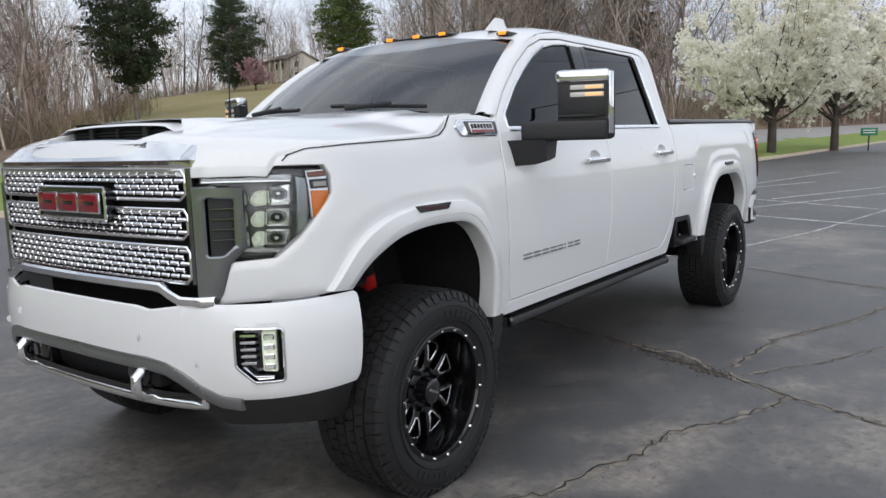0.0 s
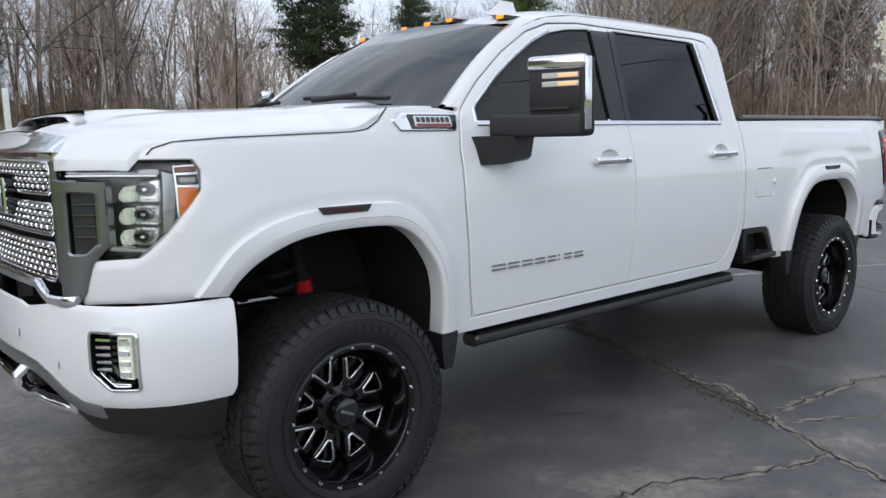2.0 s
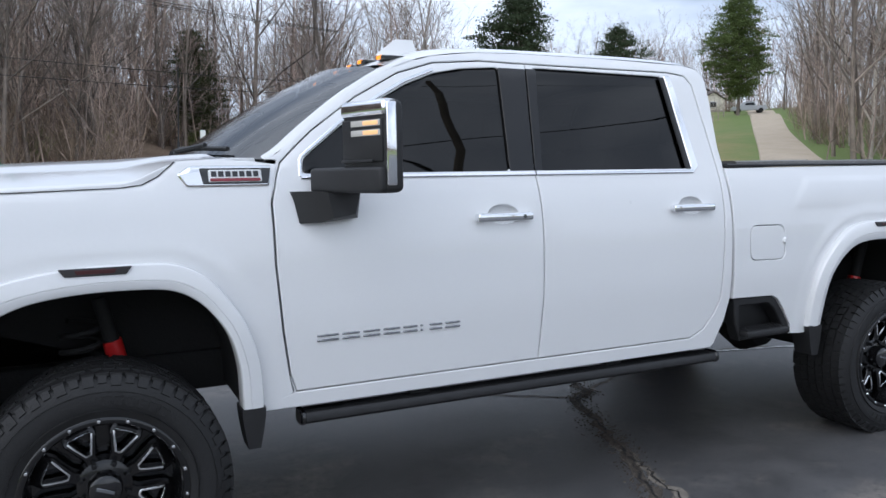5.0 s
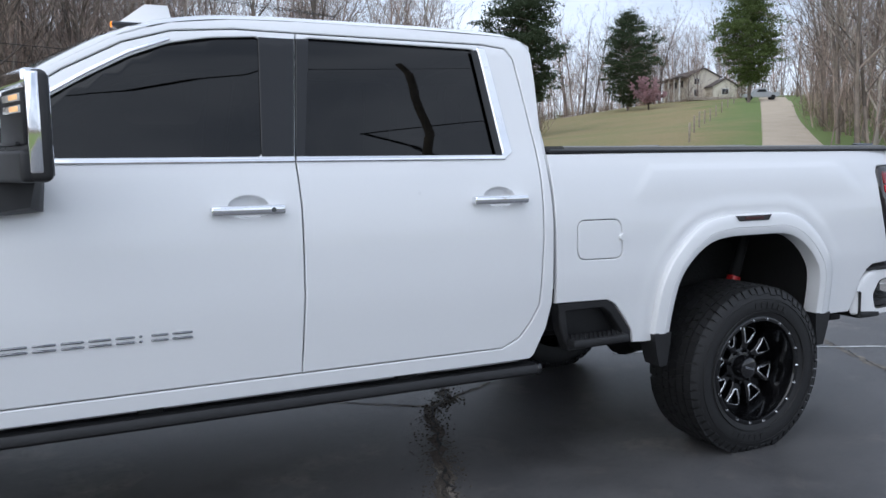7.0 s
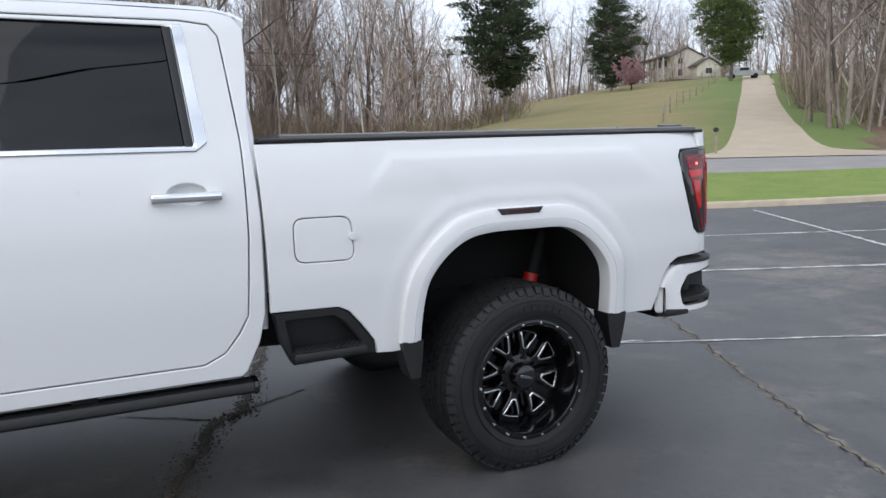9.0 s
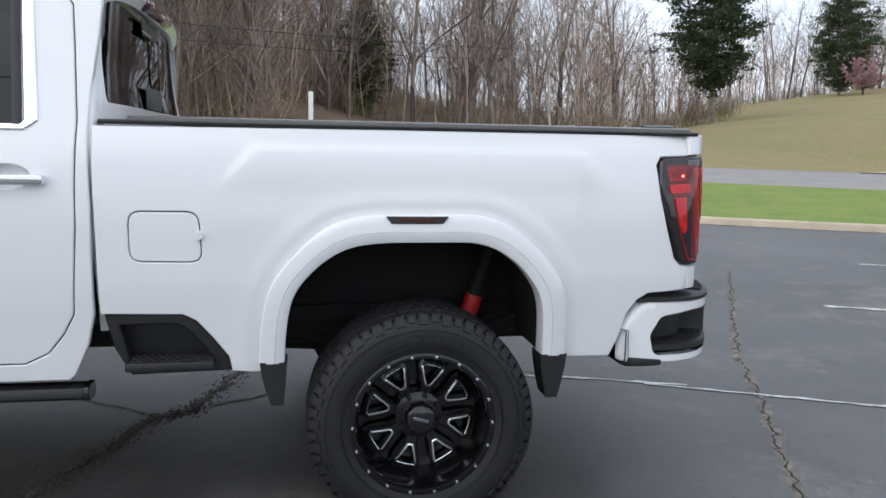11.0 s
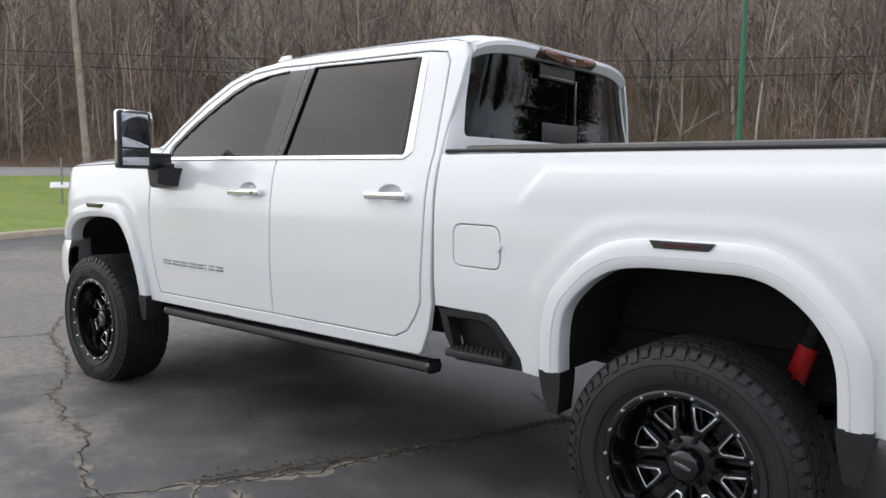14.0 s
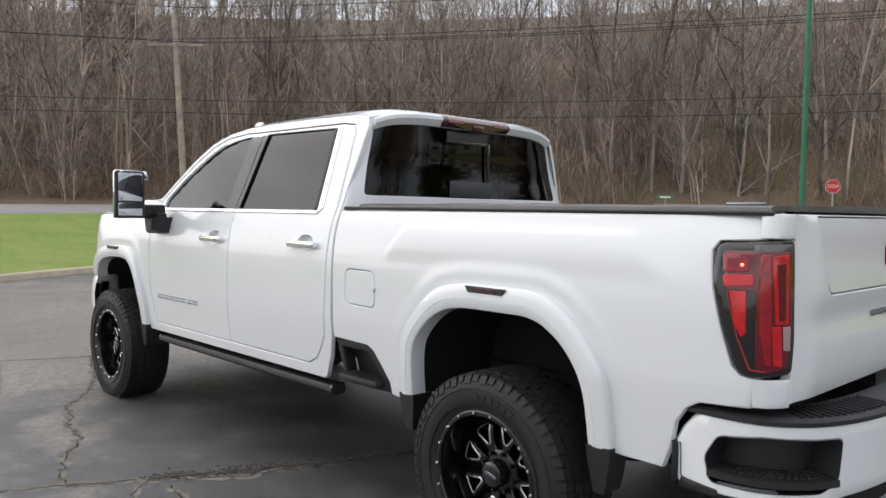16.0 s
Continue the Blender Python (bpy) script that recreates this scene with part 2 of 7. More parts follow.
def curve(xs, ys):
    """A smooth curve through knots that does not overshoot, as a function of numpy arrays."""
    xs, ys = np.array(xs, float), np.array(ys, float)
    h, d = np.diff(xs), np.diff(ys) / np.diff(xs)
    m = np.zeros(len(xs))
    m[0], m[-1] = d[0], d[-1]
    for i in range(1, len(xs) - 1):
        if d[i - 1] * d[i] > 0:
            w1, w2 = 2 * h[i] + h[i - 1], h[i] + 2 * h[i - 1]
            m[i] = (w1 + w2) / (w1 / d[i - 1] + w2 / d[i])

    def at(v):
        v = np.clip(np.asarray(v, float), xs[0], xs[-1])
        i = np.clip(np.searchsorted(xs, v) - 1, 0, len(h) - 1)
        s = (v - xs[i]) / h[i]
        return ((1 + 2 * s) * (1 - s) ** 2 * ys[i] + s * (1 - s) ** 2 * h[i] * m[i]
                + s * s * (3 - 2 * s) * ys[i + 1] + s * s * (s - 1) * h[i] * m[i + 1])
    return at


SECTION = curve([.40, .50, .58, .63, .67, .80, .915, .945, 1.10, 1.25, 1.36, 1.42, 1.47, 1.52, 1.60, 1.75, 1.90, 1.96, 2.0, 2.03],
                [.90, .930, .955, .962, .967, .983, .9955, .9975, .998, .990, .972, .955, .935, .916, .888, .835, .782, .757, .735, .70])
PLAN = curve([-.95, -.86, -.80, -.713, -.65, -.58, -.50, -.40, -.28, 4.8, 5.0, 5.06, 5.12, 5.16],
             [.58, .67, .725, .80, .865, .925, .970, .991, .998, .998, .988, .980, .955, .92])
ARCH_F = [(-.535, .915), (-.50, .965), (-.42, 1.07), (-.30, 1.135), (-.15, 1.168), (.04, 1.182), (.26, 1.178), (.37, 1.125), (.48, .98), (.54, .82), (.555, .70), (.555, .61)]
ARCH_R = [(3.430, .635), (3.436, .75), (3.452, .87), (3.50, .975), (3.61, 1.09), (3.70, 1.155), (3.84, 1.182), (4.25, 1.182), (4.36, 1.14), (4.47, 1.05), (4.56, .93), (4.582, .84), (4.588, .72), (4.59, .635)]


def line_gap(x, z, line):
    """The distance of points from a polyline."""
    best = np.full(np.shape(x), 9.0)
    for (ax, az), (bx, bz) in zip(line, line[1:]):
        u = np.clip(((x - ax) * (bx - ax) + (z - az) * (bz - az)) / ((bx - ax) ** 2 + (bz - az) ** 2), 0, 1)
        best = np.minimum(best, np.hypot(x - ax - u * (bx - ax), z - az - u * (bz - az)))
    return best


def smooth(v, a, b):
    u = np.clip((v - a) / (b - a), 0, 1)
    return u * u * (3 - 2 * u)


def side(x, z):
    """Half the body's width at a place of its side."""
    x, z = np.asarray(x, float), np.asarray(z, float)
    w = SECTION(z) - (0.998 - PLAN(x))
    for line in (ARCH_F, ARCH_R):
        g = line_gap(x, z, line)
        w = w + .004 * smooth(-g, -.10, -.05) * smooth(g, .008, .042)
    inside = np.minimum(np.minimum((x - 3.26) * .75 - (z - 1.24) * .66, ((4.84 - x) * .75 - (z - 1.24) * .66) * .25), 1.425 - z)
    return w + .010 * smooth(inside, -.004, .018) * smooth(z, 1.24, 1.37)


def on_side(x, z, lift=0.0):
    return np.asarray(x, float), -side(x, z) - lift, np.asarray(z, float)


FRONT = curve([0, .3, .5, .6, .67, .725, .80, .865, .95], [-.888, -.880, -.868, -.858, -.842, -.80, -.713, -.65, -.55])


def on_front(y, z, lift=0.0):
    return FRONT(np.abs(y)) - lift, np.asarray(y, float), np.asarray(z, float)


OUT, AHEAD, UP = (0, -1, 0), (-1, 0, 0), (0, 0, 1)
truck = thing("pickup_truck", "white lifted crew cab pickup truck with black off-road wheels on asphalt", "pickup truck")


def both(name, data, material, label="", parent=truck):
    """A part and its mirror on the truck's other side."""
    a = part(name, data, material, parent, label)
    b = part(name, flip(data), material, parent, label)
    return a, b


# seams of the body's side, as x and z
SEAM_FRONT = [(.662, 1.52), (.640, 1.46), (.617, 1.37), (.619, 1.135), (.638, .89), (.662, .72), (.685, .650)]
SEAM_MID = [(1.835, 1.962), (1.815, 1.80), (1.776, 1.46), (1.784, 1.29), (1.782, .95), (1.775, .80), (1.768, .652)]
SEAM_REAR = [(2.660, 1.958), (2.765, 1.945), (2.798, 1.90), (2.812, 1.75), (2.832, 1.493), (2.830, 1.132), (2.812, .83), (2.775, .76), (2.72, .69), (2.64, .652)]
SEAM_TOP = [(.662, 1.52), (.72, 1.575), (.80, 1.645), (1.0, 1.785), (1.2, 1.893), (1.37, 1.945), (1.6, 1.965), (1.835, 1.962)]
G = .0026
front_door_line = SEAM_TOP[:-1] + SEAM_MID + SEAM_FRONT[::-1][:-1]
rear_door_line = SEAM_MID[:1] + SEAM_REAR + SEAM_MID[::-1][:-1]
window_f = rounded([(.742, 1.478), (.752, 1.535), (.92, 1.665), (1.08, 1.765), (1.22, 1.842), (1.36, 1.898), (1.50, 1.925), (1.69, 1.94), (1.655, 1.478)], .02)
window_r = rounded([(1.80, 1.478), (1.862, 1.945), (2.620, 1.935), (2.657, 1.478)], .03)

fender_line = [(.662 - .012, 1.515), (.640 - .006, 1.46), (.611, 1.37), (.613, 1.135), (.632, .89), (.656, .72), (.672, .648), (.60, .61), (.54, .61),
               (.525, .80), (.465, .965), (.36, 1.10), (.26, 1.155), (.04, 1.16), (-.15, 1.145), (-.30, 1.11), (-.42, 1.04), (-.49, .95), (-.515, .907),
               (-.62, .897), (-.80, .893), (-.812, .93), (-.80, .97), (-.765, 1.035), (-.66, 1.043), (-.60, 1.11), (-.53, 1.205), (-.492, 1.257), (-.487, 1.32), (-.505, 1.354),
               (-.645, 1.356), (-.628, 1.385), (-.55, 1.412), (-.40, 1.422), (-.12, 1.430), (.10, 1.437), (.17, 1.446), (.225, 1.474), (.285, 1.527), (.40, 1.535), (.55, 1.527)]
fenders = both("front_fender", panel(fender_line, on_side, OUT, grid=.03), PAINT)


def oval(x, z, a, b, n=28):
    return [(x + a * math.cos(2 * math.pi * k / n), z + b * math.sin(2 * math.pi * k / n)) for k in range(n)]


cup_f, cup_r = oval(1.588, 1.297, .072, .040), oval(2.62, 1.303, .072, .040)
fd = both("front_door", panel(shrunk(dense(front_door_line, .05, True), G), on_side, OUT, [window_f, cup_f]), PAINT)
rd = both("rear_door", panel(shrunk(dense(rear_door_line, .05, True), G), on_side, OUT, [window_r, cup_r]), PAINT)
opening = SEAM_TOP[:-1] + SEAM_MID[:1] + SEAM_REAR + [(1.768, .652)] + SEAM_FRONT[::-1][:-1]
cab_line = [(.56, .588), (.67, .586), (2.78, .588), (2.80, .605), (2.852, .72), (2.876, .83), (2.879, 1.20), (2.870, 1.40), (2.868, 1.46), (2.872, 1.60), (2.89, 1.80), (2.895, 1.93), (2.86, 1.985), (2.78, 2.003),
            (2.3, 2.014), (1.86, 2.014), (1.60, 2.006), (1.37, 1.978), (1.18, 1.918), (.98, 1.808), (.78, 1.66), (.655, 1.556), (.60, 1.535), (.645, 1.50), (.631, 1.46), (.608, 1.37), (.610, 1.135), (.629, .89), (.652, .72), (.668, .652), (.56, .606)]
cab_line = cab_line[:23] + [(.652, 1.53), (.632, 1.455), (.6145, 1.37), (.6165, 1.135), (.6355, .89), (.659, .72), (.678, .648), (.56, .612)]
both("cab_side", panel(cab_line, on_side, OUT, [shrunk(dense(opening, .05, True), -G)]), PAINT, "white cab frame with rocker and pillars")

bed_line = [(2.880, 1.478), (2.886, 1.30), (2.893, 1.10), (2.897, .828), (3.17, .822), (3.215, .80), (3.27, .735), (3.325, .66), (3.335, .603), (3.40, .598), (3.475, .60),
            (3.48, .75), (3.495, .87), (3.535, .955), (3.63, 1.07), (3.71, 1.13), (3.84, 1.155), (4.25, 1.155), (4.35, 1.115), (4.455, 1.025), (4.535, .92), (4.555, .83), (4.56, .62),
            (4.78, .617), (4.815, .70), (4.835, .79), (4.875, .845), (4.92, .872), (5.08, .88), (5.088, .93), (5.105, .975), (5.05, .982), (5.022, 1.01), (4.985, 1.13), (4.955, 1.25), (4.938, 1.37), (4.958, 1.402), (5.10, 1.408),
            (5.128, 1.44), (5.125, 1.492), (4.0, 1.486)]
fuel_line = rounded([(2.998, 1.190), (3.235, 1.188), (3.245, 1.008), (3.0, 1.012)], .045)
bed_sides = both("bed_side", panel(bed_line, on_side, OUT, [fuel_line], grid=.014), PAINT)


def arch(outer, inner, n=64):
    """Two outlines of a wheel arch brought to n places each."""
    res = []
    for l in (outer, inner):
        l = np.array(rounded(l, .06, False, 3))
        s = np.r_[0, np.cumsum(np.linalg.norm(np.diff(l, axis=0), axis=1))]
        u = np.linspace(0, s[-1], n)
        res.append(np.stack([np.interp(u, s, l[:, 0]), np.interp(u, s, l[:, 1])], 1))
    return res


INNER_F = [(-.425, .905), (-.395, .955), (-.33, 1.01), (-.21, 1.066), (-.06, 1.088), (.10, 1.092), (.25, 1.084), (.345, 1.03), (.435, .91), (.468, .79), (.475, .70), (.478, .605)]
INNER_R = [(3.523, .635), (3.528, .75), (3.547, .87), (3.585, .935), (3.66, 1.01), (3.75, 1.062), (3.87, 1.078), (4.22, 1.078), (4.31, 1.048), (4.40, .98), (4.465, .89), (4.485, .81), (4.49, .72), (4.492, .635)]


def flare(outer, inner):
    o, i = arch(outer, inner)
    rings = []
    for (ox, oz), (ix, iz) in zip(o, i):
        base = float(PLAN(ox)) - (.998 - float(SECTION(oz)))
        ring = []
        for s, h in ((0, -.02), (0, .018), (.015, .025), (.07, .031), (.30, .035), (.60, .037), (.615, .033), (.645, .036), (.93, .033), (.98, .029), (1, .020), (1.0, -.05)):
            ring.append((ox + (ix - ox) * s, -(base + h), oz + (iz - oz) * s))
        rings.append(ring)
    return loft(rings, False, False)


both("front_wheel_flare", flare(ARCH_F, INNER_F), PAINT)
both("rear_wheel_flare", flare(ARCH_R, INNER_R), PAINT)


def liner(inner):
    _, i = arch(inner, inner, 32)
    c = np.array([(i[0, 0] + i[-1, 0]) / 2, .72])
    i = c + (i - c) * (1 + .016 / np.linalg.norm(i - c, axis=1))[:, None]
    rings = [[(x, -y, z) for x, z in i] for y in (.968, .9, .45)]
    v, f = loft(rings)
    k = len(v)
    v += [(x, -.45, z) for x, z in i]
    return v, f + [tuple(range(k, k + len(i)))]


both("front_wheel_liner", liner(INNER_F), DEEP_BLACK, "black plastic wheel arch liner")
both("rear_wheel_liner", liner(INNER_R), DEEP_BLACK, "black plastic wheel arch liner")

# glass and trim of the doors
for k, (door, line, lab) in enumerate(((fd, window_f, "front"), (rd, window_r, "rear"))):
    data = panel(shrunk(line, -.012), lambda a, b: on_side(a, b, -.012), OUT, edge=.001, depth=.004)
    for d, s in zip(door, (data, flip(data))):
        part("window", s, TINT, d, "dark tinted window glass")
pillar = panel([(1.652, 1.479), (1.687, 1.938), (1.826, 1.938), (1.772, 1.479)], lambda a, b: on_side(a, b, .003), OUT, edge=.002, depth=.012)
for d, s in zip(fd, (pillar, flip(pillar))):
    part("pillar_trim", s, PILLAR_BLACK, d, "gloss black pillar trim")
pillar = panel([(1.779, 1.479), (1.834, 1.94), (1.885, 1.94), (1.815, 1.479)], lambda a, b: on_side(a, b, .003), OUT, edge=.002, depth=.012)
for d, s in zip(rd, (pillar, flip(pillar))):
    part("pillar_trim", s, PILLAR_BLACK, d, "gloss black pillar trim")
rub = strip([(2.610, 1.93), (2.645, 1.48)], lambda a, b: on_side(a, b, .002), OUT, .03, .006)
for d, s in zip(rd, (rub, flip(rub))):
    part("window_seal", s, BLACK_PLASTIC, d)
belt_f = strip([(.735, 1.468), (1.772, 1.468)], on_side, OUT, .02, .008)
edge_f = strip([(.734, 1.47), (.738, 1.53), (.745, 1.545), (.92, 1.682), (1.08, 1.782), (1.22, 1.859), (1.36, 1.914)], on_side, OUT, .014, .006)
for d, s in zip(fd, (belt_f, flip(belt_f))):
    part("belt_trim", s, CHROME, d, "chrome belt moulding")
for d, s in zip(fd, (edge_f, flip(edge_f))):
    part("window_trim", s, CHROME, d, "chrome window edge trim")
belt_r = strip([(1.780, 1.468), (2.670, 1.468)], on_side, OUT, .02, .008)
edge_r = panel(rounded([(2.626, 1.945), (2.668, 1.943), (2.712, 1.49), (2.675, 1.462), (2.635, 1.462), (2.664, 1.49)], .01), lambda a, b: on_side(a, b, .006), OUT, edge=.004, depth=.012)
for d, s in zip(rd, (belt_r, flip(belt_r))):
    part("belt_trim", s, CHROME, d, "chrome belt moulding")
for d, s in zip(rd, (edge_r, flip(edge_r))):
    part("window_trim", s, CHROME, d, "broad chrome window edge trim")


def crown(x, y):
    """The roof's height."""
    edge = curve([1.0, 1.18, 1.37, 1.60, 1.86, 2.3, 2.78, 2.86, 2.93], [1.83, 1.918, 1.978, 2.006, 2.014, 2.014, 2.003, 1.985, 1.95])(x)
    return edge + .055 * (1 - (np.abs(y) / .74) ** 6)


def roof_sheet():
    rings = []
    for x in np.linspace(0, 1, 40):
        ring = []
        for v in np.linspace(-1, 1, 25):
            front = 1.075 + .105 * v * v
            rear = 2.915 - .035 * abs(v) ** 3
            px = front + (rear - front) * x
            w = float(SECTION(min(2.03, crown(px, .74)))) - .001
            ring.append((px, v * w, float(crown(px, v * .74))))
        rings.append(ring)
    return loft(rings)


part("roof", roof_sheet(), PAINT, truck)


def windscreen_at(u, v):
    """u from the cowl to the roof, v from side to side."""
    b = np.array([.36 + .28 * v * v, .845 * v, 1.553 - .018 * v * v])
    t = np.array([1.075 + .105 * v * v, .715 * v, 1.985 - .055 * v * v])
    p = b + (t - b) * u
    return p + np.array([-.012, 0, .016]) * math.sin(math.pi * u)


glass = [[tuple(windscreen_at(u, v * .985)) for v in np.linspace(-1, 1, 21)] for u in np.linspace(0, .99, 13)]
part("windscreen", loft(glass), WINDSHIELD, truck, "large raked windscreen reflecting the sky")
pill = []
for u in np.linspace(0, 1, 20):
    a = Vector(windscreen_at(u, -.97))
    xs = [.60, .655, .78, .98, 1.18, 1.30]
    zs = [1.535, 1.556, 1.66, 1.808, 1.918, 1.955]
    ex = .60 + .70 * u
    ez = float(np.interp(ex, xs, zs))
    e = Vector((ex, -float(side(ex, ez)) + .003, ez))
    m = (a + e) / 2 + Vector((-.012, -.012, .012))
    pill.append([a + Vector((0, 0, -.01)), a, a.lerp(m, .5) + Vector((-.003, -.003, .003)), m, m.lerp(e, .5) + Vector((-.003, -.004, .002)), e])
both("windscreen_pillar", loft(pill), PAINT)


def hood_z(x, y):
    y = np.abs(y)
    z = curve([-1, -.93, -.70, -.30, .10, .45], [1.45, 1.461, 1.500, 1.529, 1.545, 1.564])(x)
    k = curve([-1, .10, .30, .5], [.092, .092, .035, .03])(x)
    z = z - k * (y / .93) ** 2.4
    d = np.maximum(x - FRONT(y), 0)
    z = z - .075 * np.exp(-(d / .045) ** 1.3)
    # two raised ribs
    return z + .014 * smooth(.60 - np.abs(y - .0), -.02, .06) * smooth(x, -.75, -.5)


def on_hood(x, y):
    return np.asarray(x, float), np.asarray(y, float), hood_z(x, y)


yf = np.linspace(-.84, .84, 41)
hood_line = [(float(FRONT(abs(y))), float(y)) for y in yf]
seam = [(-.628, 1.385), (-.55, 1.412), (-.40, 1.422), (-.12, 1.430), (.10, 1.437), (.17, 1.446), (.225, 1.474), (.285, 1.527)]
edge = [(x, float(side(x, z)) - .012 + (.004 if x < .1 else 0)) for x, z in seam]
cowl = [(.36 + .28 * v * v - .035, .845 * v) for v in np.linspace(.97, -.97, 15)]
hood_line = hood_line + edge + cowl + [(x, -y) for x, y in edge[::-1]]
scoop_hole = rounded([(-.825, -.31), (-.78, -.365), (-.62, -.372), (-.62, .372), (-.78, .365), (-.825, .31)], .02)
hood = part("hood", panel(hood_line, on_hood, UP, [scoop_hole], grid=.035, edge=.004, depth=.03), PAINT, truck)


# ---- the place: lot, kerb, banks, road, hill ----
def ground_mat(name, a, b, c, scale, fine, bump=.6, lush=None):
    """Ground cover from three colours in large patches and fine tufts; lush: a fourth colour beyond a ragged border by the drive."""
    m = bpy.data.materials.new(name)
    m.use_nodes = True
    n, l = m.node_tree.nodes, m.node_tree.links
    p = n["Principled BSDF"]
    p.inputs["Roughness"].default_value = .95
    tc = n.new("ShaderNodeTexCoord")
    t1, t2 = n.new("ShaderNodeTexNoise"), n.new("ShaderNodeTexNoise")
    for t, s, d in ((t1, scale, 6.0), (t2, fine, 4.0)):
        t.inputs["Scale"].default_value, t.inputs["Detail"].default_value, t.inputs["Roughness"].default_value = s, d, .65
        l.new(tc.outputs["Object"], t.inputs["Vector"])
    r = n.new("ShaderNodeValToRGB")
    e = r.color_ramp.elements
    e[0].position, e[0].color = .38, (*a, 1)
    e[1].position, e[1].color = .62, (*b, 1)
    l.new(t1.outputs["Fac"], r.inputs["Fac"])
    mx = n.new("ShaderNodeMix")
    mx.data_type = "RGBA"
    mr = n.new("ShaderNodeMapRange")
    mr.inputs["From Min"].default_value, mr.inputs["From Max"].default_value = .42, .68
    l.new(t2.outputs["Fac"], mr.inputs["Value"])
    l.new(mr.outputs["Result"], mx.inputs[0])
    l.new(r.outputs["Color"], mx.inputs[6])
    mx.inputs[7].default_value = (*c, 1)
    out = mx.outputs[2]
    if lush:
        sep, dx, dy, at = n.new("ShaderNodeSeparateXYZ"), n.new("ShaderNodeMath"), n.new("ShaderNodeMath"), n.new("ShaderNodeMath")
        l.new(tc.outputs["Object"], sep.inputs[0])
        for q, k, v in ((dx, 0, EYE_X), (dy, 1, EYE_Y)):
            q.operation = "SUBTRACT"
            l.new(sep.outputs[k], q.inputs[0])
            q.inputs[1].default_value = v
        at.operation = "ARCTAN2"
        l.new(dx.outputs[0], at.inputs[0])
        l.new(dy.outputs[0], at.inputs[1])
        jit = n.new("ShaderNodeMath")
        jit.operation = "MULTIPLY_ADD"
        l.new(t1.outputs["Fac"], jit.inputs[0])
        jit.inputs[1].default_value = .16
        l.new(at.outputs[0], jit.inputs[2])
        edge = n.new("ShaderNodeMapRange")
        edge.inputs["From Min"].default_value, edge.inputs["From Max"].default_value = radians(41.0) + .08, radians(45.5) + .08
        edge.inputs["To Max"].default_value = .85
        l.new(jit.outputs[0], edge.inputs["Value"])
        mg = n.new("ShaderNodeMix")
        mg.data_type = "RGBA"
        l.new(edge.outputs["Result"], mg.inputs[0])
        l.new(out, mg.inputs[6])
        mg.inputs[7].default_value = (*lush, 1)
        out = mg.outputs[2]
    l.new(out, p.inputs["Base Color"])
    b2 = n.new("ShaderNodeBump")
    b2.inputs["Strength"].default_value, b2.inputs["Distance"].default_value = bump, .05
    l.new(t2.outputs["Fac"], b2.inputs["Height"])
    l.new(b2.outputs["Normal"], p.inputs["Normal"])
    return m


GRASS = ground_mat("green_grass", (.13, .235, .022), (.20, .285, .040), (.26, .25, .10), .9, 7)
EYE_X, EYE_Y = 2.0, -4.0
DRY = ground_mat("dry_hill_grass", (.27, .215, .095), (.19, .195, .065), (.34, .26, .13), .12, 5, lush=(.13, .20, .045))
LITTER = ground_mat("leaf_litter", (.17, .112, .072), (.23, .16, .105), (.11, .078, .052), .25, 6)
GRAVEL = ground_mat("gravel", (.52, .43, .31), (.60, .50, .38), (.42, .35, .26), .6, 20)
ROAD = mat("road_asphalt", (.30, .285, .27), .85, vary=.12, scale=1.2, bump=.4, grain=40)
CONCRETE = mat("kerb_concrete", (.52, .44, .33), .85, vary=.2, scale=2.5, bump=.5, grain=40)

KERB = [(-5, -40), (-6.2, -8), (-8.6, -2.2), (-10.6, 1.2), (-12.4, 4.2), (-13.6, 9), (-12, 14.5), (-6, 18.5), (0, 18.2), (5.3, 14.6), (9.3, 11.6), (14.1, 8.5), (18.2, 7.3), (33, 6.0), (70, 5.2), (70, -40)]
KERB = rounded(KERB, 2.5)
tab_z = curve([-180, -100, -80, -60, -20, 0, 25, 44, 55, 76, 84, 100, 180], [.3, 1.0, 1.25, 1.4, 1.5, 1.2, .6, .57, .62, .95, 1.3, 1.2, .3])
tab_r = curve([-180, -100, -90, -76, -70, -50, -20, 0, 20, 35, 44, 55, 66, 72.5, 82, 90, 180], [70, 40, 33, 31, 32, 36, 37, 35, 32, 30, 29.5, 32, 44, 60, 92, 105, 105])
tab_s = curve([-180, -96, -80, -30, -15, 0, 12, 22, 26, 30, 37, 45, 52, 60, 70, 80, 95, 180], [.02, .05, .27, .33, .32, .18, .06, .035, .045, .07, .092, .103, .10, .09, .06, .04, .03, .02])


def lot_gap(x, y):
    x, y = np.asarray(x, float), np.asarray(y, float)
    d = line_gap(x, y, [*KERB, KERB[0]])
    return np.where(inside(np.stack([x.ravel(), y.ravel()], 1), KERB).reshape(x.shape), -d, d)


